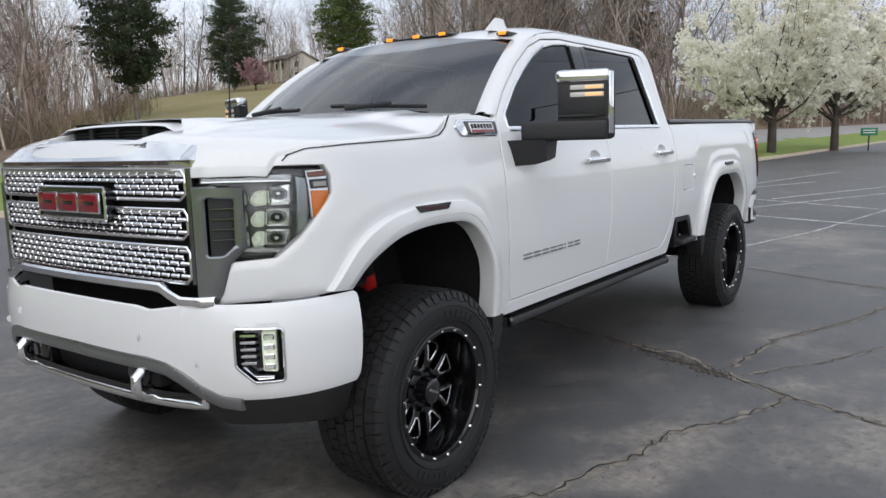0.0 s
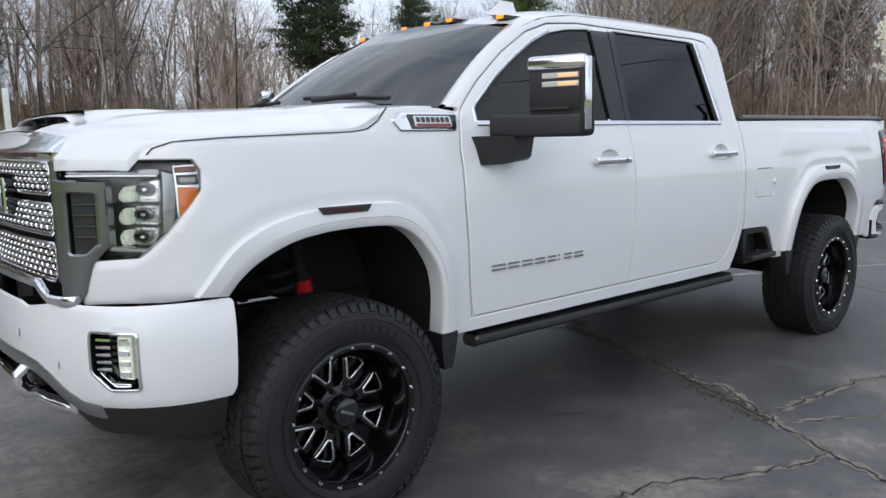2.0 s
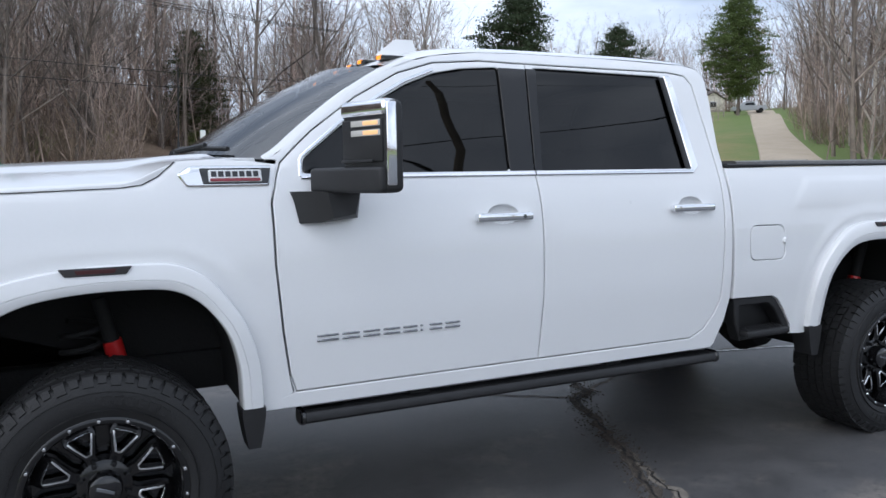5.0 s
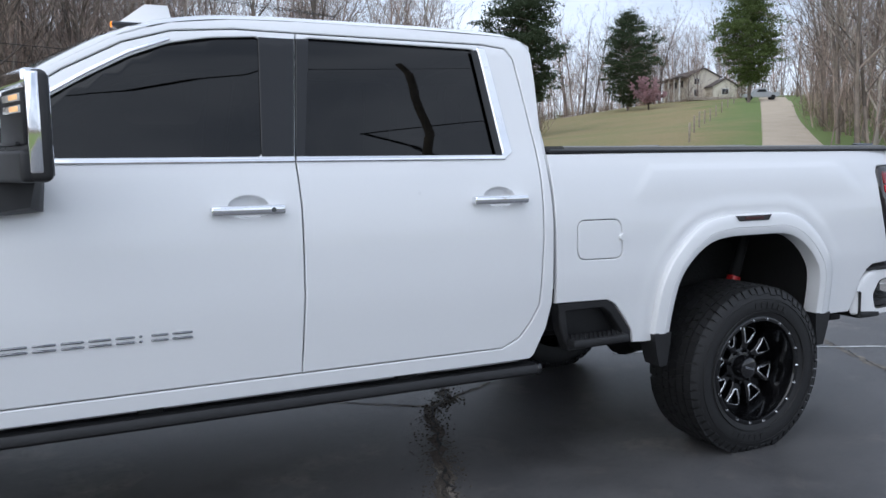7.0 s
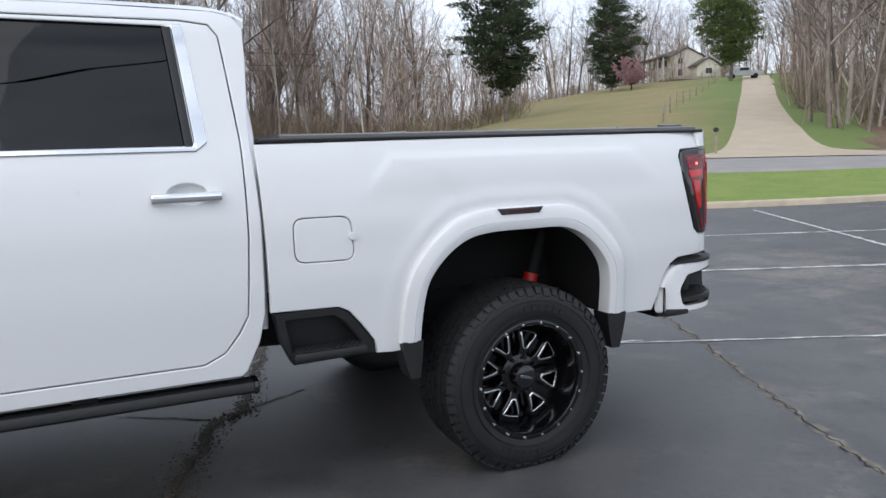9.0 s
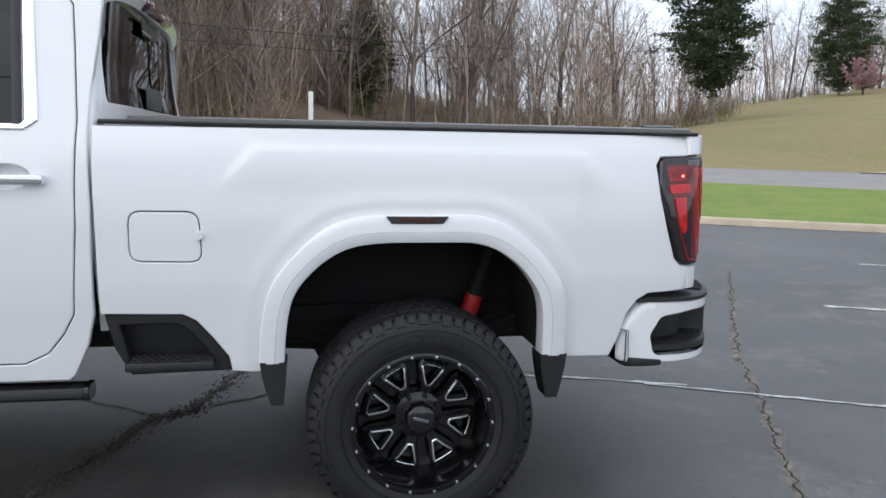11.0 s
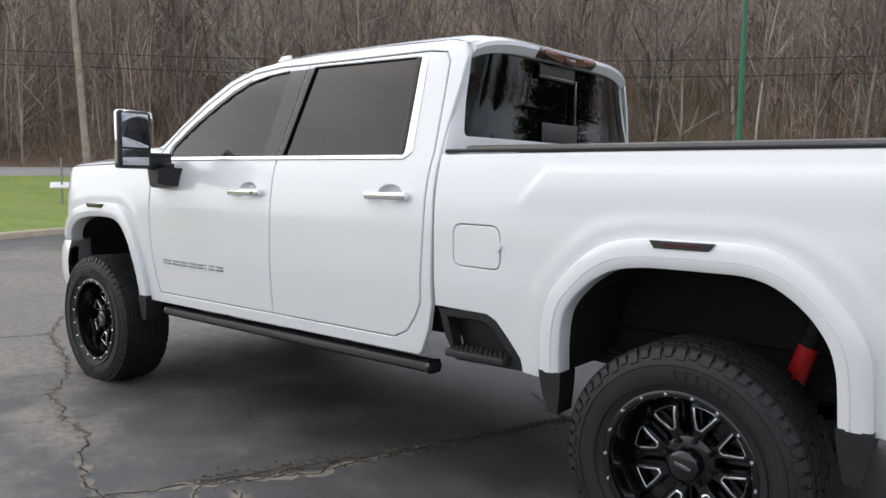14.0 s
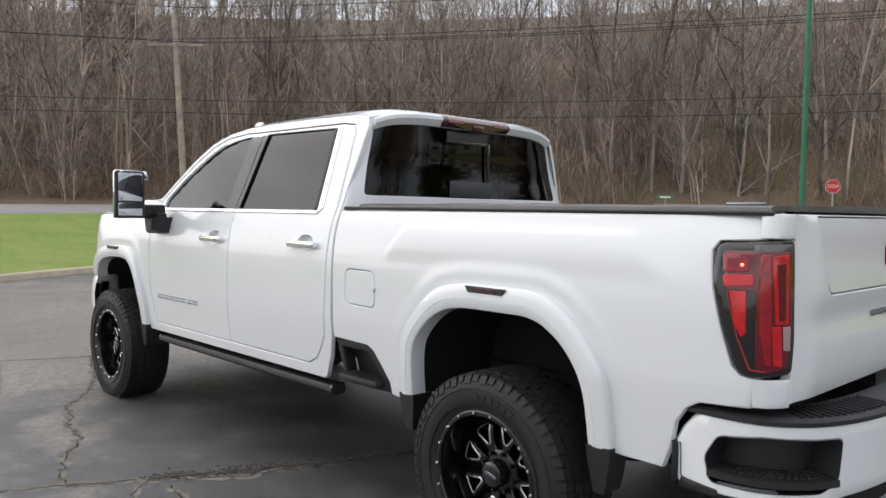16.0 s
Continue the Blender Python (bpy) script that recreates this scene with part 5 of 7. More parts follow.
# dark chrome brackets between grille and lamps
br = [(-.664, 1.300), (-.790, 1.293), (-.792, 1.085), (-.755, 1.03), (-.735, .930), (-.714, .888), (-.664, .888)]
hole = rounded([(-.704, 1.256), (-.768, 1.252), (-.765, 1.092), (-.742, 1.060), (-.704, 1.060)], .008)
brs = both("grille_bracket", panel(br, lambda a, b: on_front(a, b, .012), (-.8, -.6, 0), [hole], grid=.03, edge=.006, depth=.03), mat("satin_bracket", (.27, .28, .29), .20, .95, vary=.08), "satin dark chrome grille bracket")
for o, s in zip(brs, (False, True)):
    g = panel(shrunk(hole, -.006), lambda a, b: on_front(a, b, -.012), (-.8, -.6, 0), edge=.001, depth=.003)
    part("air_duct", flip(g) if s else g, BLACK_PLASTIC, o)
    for z in (1.22, 1.185, 1.15, 1.115):
        g = strip([(-.708, z), (-.760, z)], lambda a, b: on_front(a, b, -.008), (-.8, -.6, 0), .006, .006, .01)
        part("duct_vane", flip(g) if s else g, DARK_CHROME, o)

# headlamps
lens_line = [(-.838, 1.345), (-.645, 1.351), (-.507, 1.349), (-.493, 1.318), (-.498, 1.258), (-.535, 1.205), (-.602, 1.112), (-.663, 1.049), (-.762, 1.043), (-.757, 1.288), (-.838, 1.300)]
HO = (-.7, -.714, 0)
DARK_HOUSING = mat("lamp_housing", (.11, .112, .115), .25, .7, vary=.25, scale=14)
SMOKY = mat("smoky_chrome", (.34, .35, .36), .2, .8, vary=.1)
LAMP_CHROME = mat("lamp_reflector", (.86, .87, .86), .13, .75, vary=.12, scale=30)


def sunk(d):
    def at(a, b):
        x, y, z = on_side(a, b)
        return x - HO[0] * d, y - HO[1] * d, z
    return at


bx = panel(shrunk(rounded(lens_line, .008), -.002), sunk(.07), HO, grid=.03, edge=.001, depth=-.07)
hls = both("headlamp", bx, DARK_HOUSING, "projector headlamp with amber side marker behind clear lens")
for o, s in zip(hls, (False, True)):
    def add(nm, g, m, lab=""):
        part(nm, flip(g) if s else g, m, o, lab)
    add("lens", panel(shrunk(rounded(lens_line, .008), .003), on_side, HO, grid=.03, edge=.003, depth=.008), CLEAR, "clear lamp lens")
    add("light_strip", panel(rounded([(-.828, 1.332), (-.605, 1.328), (-.605, 1.306), (-.828, 1.310)], .005), sunk(.022), HO, edge=.003, depth=.02), SMOKY, "smoked silver light strip")
    add("strip_edge", panel(rounded([(-.828, 1.312), (-.610, 1.308), (-.610, 1.302), (-.828, 1.306)], .002), sunk(.016), HO, edge=.001, depth=.01), LAMP_CHROME)
    for zs in (((-.714, 1.247), (-.700, 1.270), (-.674, 1.274), (-.677, 1.222), (-.706, 1.220), (-.715, 1.232)), ((-.718, 1.180), (-.705, 1.201), (-.684, 1.201), (-.688, 1.148), (-.711, 1.148), (-.719, 1.162)), ((-.721, 1.110), (-.708, 1.131), (-.688, 1.130), (-.691, 1.080), (-.716, 1.080))):
        add("projector", panel(rounded(list(zs), .006), sunk(.036), HO, edge=.008, depth=.03), LAMP_COOL, "pale projector lens")
    for zs in (((-.671, 1.290), (-.608, 1.299), (-.613, 1.221), (-.674, 1.221)), ((-.681, 1.209), (-.617, 1.207), (-.621, 1.146), (-.685, 1.149)), ((-.686, 1.139), (-.624, 1.135), (-.630, 1.074), (-.689, 1.077))):
        add("reflector", panel(rounded(list(zs), .010), sunk(.040), HO, edge=.010, depth=.03), LAMP_CHROME, "bright reflector cup")
        mx, mz = sum(q[0] for q in zs) / 4 - .004, sum(q[1] for q in zs) / 4 + .004
        for rr, dd, mm in ((.023, .028, SMOKY), (.016, .024, GLOSS_BLACK), (.007, .022, LAMP_CHROME)):
            add("lens_ring", panel([(mx + rr * math.cos(a), mz + rr * math.sin(a)) for a in np.linspace(0, 6.283, 15)[:-1]], sunk(dd), HO, edge=.003, depth=.008), mm)
    add("pillar", panel([(-.601, 1.323), (-.562, 1.312), (-.574, 1.140), (-.617, 1.072)], sunk(.016), HO, edge=.006, depth=.02), SMOKY, "smoky silver lamp pillar")
    add("marker_surround", panel(rounded([(-.568, 1.338), (-.500, 1.340), (-.496, 1.262), (-.510, 1.226), (-.545, 1.165), (-.568, 1.160)], .006), sunk(.010), HO, grid=.02, edge=.003, depth=.02), LAMP_CHROME)
    add("side_marker", panel(rounded([(-.560, 1.268), (-.502, 1.266), (-.510, 1.236), (-.540, 1.180), (-.560, 1.172)], .006), sunk(.005), HO, grid=.02, edge=.003, depth=.02), AMBER, "amber side marker")
    add("side_marker_top", panel(rounded([(-.562, 1.332), (-.506, 1.334), (-.503, 1.316), (-.562, 1.313)], .004), sunk(.005), HO, grid=.02, edge=.003, depth=.02), mat("dull_amber", (.26, .10, .06), .2, vary=.1), "dull amber side marker")
    add("lamp_slot", panel(rounded([(-.560, 1.306), (-.502, 1.307), (-.502, 1.275), (-.560, 1.274)], .004), sunk(.005), HO, grid=.02, edge=.003, depth=.02), GLOSS_BLACK)
    add("side_lamp", panel(rounded([(-.550, 1.298), (-.508, 1.299), (-.508, 1.282), (-.550, 1.281)], .004), sunk(.002), HO, grid=.02, edge=.003, depth=.02), PALE)
    add("lower_trim", panel(rounded([(-.739, 1.083), (-.626, 1.072), (-.632, 1.058), (-.739, 1.066)], .004), sunk(.015), HO, grid=.02, edge=.003, depth=.02), LAMP_CHROME)
# thin dark strip drawn in place of the shaded gap between hood and fender
hood_gap = [(-.622, 1.372), (-.605, 1.392), (-.55, 1.412), (-.40, 1.422), (-.12, 1.430), (.10, 1.437), (.17, 1.446), (.225, 1.474), (.285, 1.527)]
both("hood_seal", strip(dense(hood_gap, .04), lambda a, b: on_side(a, b, .0008), OUT, .0032, .002, .03), DEEP_BLACK)

# front bumper
fb, FS, fs_of = wrap([(-.948, 0), (-.945, .2), (-.935, .4), (-.907, .56), (-.873, .665), (-.82, .785), (-.745, .885), (-.66, .945), (-.56, .985), (-.47, 1.0), (-.425, 1.004)])
lean = curve([.42, .56, .62, .70, .76, .84, .88, .91], [-.070, -.016, .000, .010, .011, .002, -.008, -.022])
S = fs_of
half = [(0, .884), (S(.40), .882), (S(.47), .872), (S(.575), .888), (S(.63), .897), (FS - .01, .902), (FS, .89), (FS - .006, .60), (FS - .02, .572), (S(.80), .562), (S(.735), .572), (S(.665), .612), (S(.60), .660), (S(.54), .688), (S(.46), .700), (0, .706)]
outline = half + [(-a, b) for a, b in half[::-1] if a > 0]
fog = rounded([(S(.792), .822), (S(.912), .818), (S(.912), .632), (S(.842), .630), (S(.792), .690)], .012)
mir_fog = [(-a, b) for a, b in fog]
at_fb = lambda lift=0.0: (lambda a, b: fb(a, b, lift, lean))
bumper = part("front_bumper", panel(rounded(outline, .012), at_fb(), AHEAD, [fog, mir_fog], grid=.035, step=.03, edge=.006, depth=.0), PAINT, truck, "white front bumper with fog lamps and tow hooks")
for sg, line in ((1, fog), (-1, mir_fog)):
    ring = dense(line + line[:1], .02)
    a, b = np.array([q[0] for q in ring]), np.array([q[1] for q in ring])
    wall = loft([list(map(tuple, np.stack(at_fb(l)(a, b), 1))) for l in (.003, -.05)])
    f = part("fog_lamp", wall, GLOSS_BLACK, bumper, "fog lamp in a chrome bezel")
    mid = sum(a) / len(a)
    part("pocket", panel(shrunk(line, -.004), at_fb(-.045), AHEAD, edge=.001, depth=.002), GLOSS_BLACK, f)
    part("bezel", strip(ring, at_fb(.0), (-.75, sg * .66, 0), .010, .006, .02), CHROME, f, "chrome bezel")
    for k in range(5):
        z = .795 - k * .024
        part("vane", strip([(sg * (abs(mid) - .064), z), (sg * (abs(mid) - .012), z)], at_fb(-.018), (-.75, sg * .66, 0), .013, .012, .02), CHROME, f, "chrome vane")
    part("foot_trim", panel(rounded([(sg * (abs(mid) - .055), .688), (sg * (abs(mid) - .02), .652), (sg * (abs(mid) + .045), .650), (sg * (abs(mid) + .045), .638), (sg * (abs(mid) - .012), .637), (sg * (abs(mid) - .062), .684)], .003), at_fb(-.01), (-.75, sg * .66, 0), edge=.002, depth=.02), CHROME, f, "chrome foot trim")
    part("light_bar", panel(rounded([(sg * (abs(mid) + .008), .806), (sg * (abs(mid) + .056), .806), (sg * (abs(mid) + .056), .662), (sg * (abs(mid) + .008), .668)], .006), at_fb(-.015), (-.75, sg * .66, 0), edge=.004, depth=.02), LAMP_COOL, f, "lit white light bar")
    for k in range(4):
        part("lens_rib", panel(rounded([(sg * (abs(mid) + .014), .797 - k * .034), (sg * (abs(mid) + .050), .797 - k * .034), (sg * (abs(mid) + .050), .775 - k * .034), (sg * (abs(mid) + .014), .775 - k * .034)], .006), at_fb(-.010), (-.75, sg * .66, 0), edge=.004, depth=.01), LAMP_CHROME, f)
    for y, z in ((.66, .70), (.42, .775)):
        x0, y0, z0 = (v[0] for v in at_fb(.001)(np.array([sg * S(y)]), np.array([z])))
        part("parking_sensor", moved(lathe([(.0, -.002), (.013, -.001), (.015, .002)], 16), Matrix.Translation((x0, y0, z0)) @ Matrix.Rotation(radians(-90 if True else 0) + sg * .5, 4, "Z")), PAINT, bumper)
# lower trim, opening, tow hooks, valance
trim = [(S(.80), .548), (S(.735), .556), (S(.665), .594), (S(.60), .642), (S(.54), .670), (S(.46), .682), (0, .688)]
trim = trim + [(-a, b) for a, b in trim[::-1][1:]]
SATIN = mat("satin_grey_trim", (.34, .35, .36), .28, .9, vary=.06)
part("lower_trim", strip(trim, at_fb(-.004), AHEAD, .050, .014, .03), SATIN, bumper, "satin grey lower trim")
part("lower_opening", panel([(-S(.66), .50), (S(.66), .50), (S(.60), .65), (S(.46), .69), (-S(.46), .69), (-S(.60), .65)], at_fb(-.07), AHEAD, edge=.001, depth=.01), BLACK_PLASTIC, bumper, "black lower air intake")
pts = [tuple(v[0] for v in at_fb(-.015)(np.array([a]), np.array([z]))) for a, z in zip(np.linspace(-S(.66), S(.66), 31), .535 + .0 * np.linspace(-1, 1, 31))]
part("lower_bar", tube([pts[0][:2] + (.575,)] + pts + [pts[-1][:2] + (.575,)], .022, 10), CHROME, bumper, "chrome lower bar")
for sg in (-1, 1):
    x0, y0, _ = (v[0] for v in at_fb(.0)(np.array([sg * S(.42)]), np.array([.6])))
    loop = [(x0 + .05, y0, .655), (x0 - .005, y0, .650), (x0 - .03, y0, .625), (x0 - .032, y0, .585), (x0 - .01, y0, .560), (x0 + .05, y0, .555)]
    part("tow_hook", tube(loop, .022, 12), CHROME, bumper, "chrome tow hook")
    part("hook_pocket", rbox(x0 + .05, y0 - sg * .07, .60, .08, .13, .10, .02), GLOSS_BLACK, bumper)
val = []
for a in np.linspace(-FS + .03, FS - .03, 61):
    y = abs(a)
    zb = .455 - .02 * smooth(y, .9, 1.2) + .07 * smooth(-y, -.75, -.55)
    ring = []
    for l, z in ((-.012, .580), (-.020, .555), (-.045, (zb + .555) / 2), (-.075, zb), (-.12, zb)):
        ring.append(tuple(v[0] for v in fb(np.array([a]), np.array([z]), l)))
    val.append(ring)
part("valance", loft(val), BLACK_PLASTIC, truck, "black plastic front valance")

# ---- wheels ----
TR = .428
carcass = [(.262, .018), (.268, .000), (.285, -.010), (.325, -.017), (.360, -.017), (.388, -.006), (.406, .008), (.414, .026), (.418, .085), (.4185, .150), (.418, .215), (.414, .270), (.406, .290), (.386, .306), (.33, .314), (.262, .29)]
tyre_mesh = mesh_of("tyre", *lathe(carcass, 72), 40)


def tread_blocks():
    """Small stepped blocks in staggered rows, and low lugs that run over the shoulders."""
    rnd = random.Random(4)
    out = []
    n = 58
    rows = ((.004, .050, 0), (.057, .100, .5), (.106, .147, .15), (.153, .194, .65), (.200, .243, .3), (.250, .296, .8))
    for row, (y0, y1, off) in enumerate(rows):
        for k in range(n):
            step = 2 * math.pi / n
            a0 = step * (k + off + rnd.uniform(-.06, .06))
            da = step * rnd.uniform(.40, .455)
            ym = (y0 + y1) / 2 + rnd.uniform(-.004, .004)
            jog = step * rnd.choice((-.16, .16, .10))
            top = TR - rnd.uniform(0, .0015) - (.004 if row in (0, 5) else 0)
            plan = [(a0 - da, y0), (a0 + da, y0), (a0 + da, ym), (a0 + da + jog, ym + .003), (a0 + da + jog, y1), (a0 - da + jog, y1), (a0 - da + jog, ym + .003), (a0 - da, ym)]
            vs = [(r * math.cos(a), y, r * math.sin(a)) for r in (.412, top) for a, y in plan]
            out.append((vs, [tuple(range(8, 16))] + [(q, (q + 1) % 8, 8 + (q + 1) % 8, 8 + q) for q in range(8)]))
    for s in (0, 1):
        for k in range(n):
            a0 = 2 * math.pi * (k + (.0 if s == 0 else .7)) / n
            da = 2 * math.pi / n * (.38 if k % 2 else .30)
            pr = (((.384, -.0125), (.398, -.006)) if k % 2 else ((.392, -.009), (.400, -.004))) + ((.412, .0015), (TR - .005, .010))
            rings = []
            for r, o in pr:
                y = o if s == 0 else .30 - o
                rings.append([(r * math.cos(a), y, r * math.sin(a)) for a in (a0 - da, a0 + da)])
            vs = [p for r in rings for p in r]
            ins = [(.975 * v[0], v[1] + (.010 if s == 0 else -.010), .975 * v[2]) for v in vs]
            m = len(vs)
            fs = [(2 * i, 2 * i + 1, 2 * i + 3, 2 * i + 2) for i in range(3)]
            fs += [(2 * i, 2 * i + 2, m + 2 * i + 2, m + 2 * i) for i in range(3)] + [(2 * i + 1, 2 * i + 3, m + 2 * i + 3, m + 2 * i + 1) for i in range(3)] + [(0, 1, m + 1, m)]
            out.append((vs + ins, fs))
    return join(*out)


tread_mesh = mesh_of("tread", *tread_blocks(), 25)
rim_mesh = mesh_of("rim", *lathe([(.262, .030), (.273, .008), (.273, -.004), (.266, -.008), (.252, -.006), (.246, .004), (.245, .020), (.238, .060), (.234, .110), (.230, .165), (.10, .176), (.0, .176)], 72), 40)
YS = [(.045, -.028), (.080, -.023), (.112, -.022), (.190, -.056), (.233, -.052), (.233, .052), (.190, .056), (.112, .022), (.080, .023), (.045, .028)]
POCKET = rounded([(.124, -.006), (.188, -.037), (.197, -.033), (.199, 0), (.197, .033), (.188, .037), (.124, .006)], .004)


def spoke_face(a, b):
    return np.asarray(a), .112 - .010 * smooth(np.asarray(a), .07, .16) + .014 * smooth(np.asarray(a), .17, .235), np.asarray(b)


spoke_mesh = mesh_of("spoke", *panel(YS, spoke_face, (0, -1, 0), [POCKET], grid=.03, step=.02, edge=.004, depth=.035), 40)
cut_mesh = mesh_of("milled_edge", *strip(rounded([(.192, -.041), (.121, -.0085), (.121, .0085), (.192, .041)], .006, False), spoke_face, (0, -1, 0), .0084, .004, .02), 40)
cut2_mesh = mesh_of("milled_line", *strip([(.200, -.037), (.2025, 0), (.200, .037)], spoke_face, (0, -1, 0), .0070, .004, .02), 40)
hub_mesh = mesh_of("hub", *lathe([(.0, .100), (.070, .102), (.090, .110), (.096, .16)], 40), 40)
cap_mesh = mesh_of("centre_cap", *lathe([(.0, .046), (.044, .046), (.052, .051), (.056, .064), (.058, .105)], 32), 40)
cap_bar_mesh = mesh_of("cap_bar", *rbox(0, .0455, 0, .062, .003, .013, .003, 1), 40)
nut_mesh = mesh_of("lug_nut", *lathe([(.0, .082), (.009, .084), (.011, .12)], 6), 30)
rivet_mesh = mesh_of("rivet", *lathe([(.0, -.008), (.0055, -.0065), (.0082, 0)], 8), 40)
ridge_mesh = mesh_of("sidewall_ridge", *join(*[lathe([(r - .0025, -.012), (r, -.0200), (r + .0025, -.012)], 72) for r in (.300, .362)]), 40)
brake_mesh = mesh_of("brake_disc", *lathe([(.0, .186), (.17, .186), (.17, .20), (.0, .20)], 32), 40)


def sidewall_mark(w):
    vs = []
    for r in (.318, .346):
        for y in (-.0145, -.0205):
            for a in (-radians(w / 2), radians(w / 2)):
                vs.append((r * math.cos(a), y, r * math.sin(a)))
    return vs, [(2, 3, 7, 6), (0, 2, 6, 4), (1, 5, 7, 3), (0, 1, 3, 2), (4, 6, 7, 5)]


mark_mesh = mesh_of("sidewall_mark", *sidewall_mark(4.6), 30)
for x, y, rz, spin in ((0, -1.053, 0, 23), (4.025, -1.053, 0, 15), (0, 1.053, 180, 40), (4.025, 1.053, 180, 25)):
    base = pose(x, y, .403, 0, 0, rz) @ pose(0, 0, 0, 0, spin, 0)
    w = part("wheel", rim_mesh, RIM_BLACK, truck, "black multi-spoke wheel with milled edges and off-road tyre", base)
    part("tyre", tyre_mesh, RUBBER, w)
    part("tread", tread_mesh, RUBBER, w, "chunky all-terrain tread")
    part("sidewall_ridge", ridge_mesh, RUBBER, w)
    for k in range(12):
        part("sidewall_mark", mark_mesh, RUBBER, w, at=pose(0, 0, 0, 0, 70 + 6.5 * (k % 6) + 180 * (k // 6), 0))
    part("brake_disc", brake_mesh, DEEP_BLACK, w)
    part("hub", hub_mesh, RIM_BLACK, w)
    part("centre_cap", cap_mesh, GLOSS_BLACK, w)
    part("cap_bar", cap_bar_mesh, LETTER, w)
    for k in range(8):
        r = pose(0, 0, 0, 0, 45 * k, 0)
        part("spoke", spoke_mesh, RIM_BLACK, w, at=r)
        part("milled_edge", cut_mesh, MILLED, w, "bright milled spoke edge", r)
        part("milled_line", cut2_mesh, MILLED, w, at=r)
        part("lug_nut", nut_mesh, RIM_BLACK, w, at=r @ pose(.082, 0, 0))
    for k in range(18):
        part("rivet", rivet_mesh, CHROME, w, at=pose(0, 0, 0, 0, 20 * k + 5, 0) @ pose(.262, -.0075, 0))

# ---- underneath ----
both("frame_rail", join(rbox(2.1, -.43, .66, 6.0, .08, .17, .02)), DEEP_BLACK)
part("front_axle", join(tube([(0, -.80, .42), (0, .80, .42)], .055, 12), moved(lathe([(.0, -.17), (.10, -.14), (.15, 0), (.10, .14), (.0, .17)], 20), pose(0, .25, .42))), DEEP_BLACK, truck)
part("rear_axle", join(tube([(4.037, -.80, .43), (4.037, .80, .43)], .06, 12), moved(lathe([(.0, -.2), (.12, -.15), (.18, 0), (.12, .15), (.0, .2)], 20), pose(4.037, 0, .43))), DEEP_BLACK, truck)
part("driveshaft", tube([(1.2, 0, .62), (4.0, 0, .45)], .05, 10), DEEP_BLACK, truck)
part("exhaust", tube([(1.0, .25, .55), (2.8, .30, .56), (3.4, .34, .60), (4.2, .45, .80), (4.9, .62, .60)], .055, 10), DARK_CHROME, truck)
part("skid_plate", rbox(-.35, 0, .52, .7, 1.1, .05, .02), DEEP_BLACK, truck)
part("gearbox", rbox(1.1, 0, .66, 1.1, .5, .30, .08), DEEP_BLACK, truck)
for lo, hi, r0, r1 in (((.12, -.60, .55), (.02, -.62, 1.02), .44, .64), ((4.22, -.60, .52), (4.38, -.60, 1.02), .29, .56)):
    lo, hi = Vector(lo), Vector(hi)
    for o, s in zip(both("shock_absorber", tube([lo, hi], .030, 12), DEEP_BLACK, "black shock absorber with a red sleeve"), (False, True)):
        g = tube([lo.lerp(hi, r0), lo.lerp(hi, r1)], .037, 14)
        part("sleeve", flip(g) if s else g, RED_PAINT, o, "red sleeve")
both("leaf_spring", join(*[tube([(3.35 + k * .12, -.55, .66 + .01 * k), (4.037, -.55, .54 - .018 * k + .03), (4.78 - k * .12, -.55, .68 + .01 * k)], .016, 6) for k in range(4)]), DEEP_BLACK)
both("coil_spring", tube([(-.05 + .07 * math.cos(a), -.60 + .07 * math.sin(a), .55 + a * .0095) for a in np.linspace(0, 40, 120)], .012, 6), DEEP_BLACK)


# ---- lot details: lines, cracks ----
WORN_WHITE = mat("worn_line_paint", (.66, .66, .65), .8, vary=.3, scale=14, bump=.3, grain=60, dark=(.22, .22, .215))
TAR = mat("crack_filler", (.014, .013, .013), .7, vary=.4, scale=20, bump=.4, grain=120)
GRIT = mat("crack_grit", (.088, .074, .060), .95, vary=.5, scale=25, bump=.6, grain=200)
PALE_CRACK = mat("pale_crack_edge", (.19, .168, .14), .9, vary=.6, scale=9, bump=.4, grain=120)


def mark(name, line, width, material, label, category, lift=.004, rough=.0, seed=1, step=.12):
    """A strip on the lot along a line, with an uneven edge."""
    rnd = random.Random(seed)
    l = np.array(dense(line, step))
    for i in range(1, len(l) - 1):
        l[i] += (rnd.uniform(-rough, rough), rnd.uniform(-rough, rough))
    t = np.gradient(l, axis=0)
    t /= np.linalg.norm(t, axis=1)[:, None] + 1e-9
    nrm = np.stack([-t[:, 1], t[:, 0]], 1)
    rings = []
    for i in range(len(l)):
        w = width * (1 if not rough else rnd.uniform(.35, 1.3)) / 2
        rings.append([(*(l[i] - nrm[i] * w), lift), (*l[i], lift + .001), (*(l[i] + nrm[i] * w), lift)])
    return tagged(part(name, loft(rings), material), label, category, kind="structure")


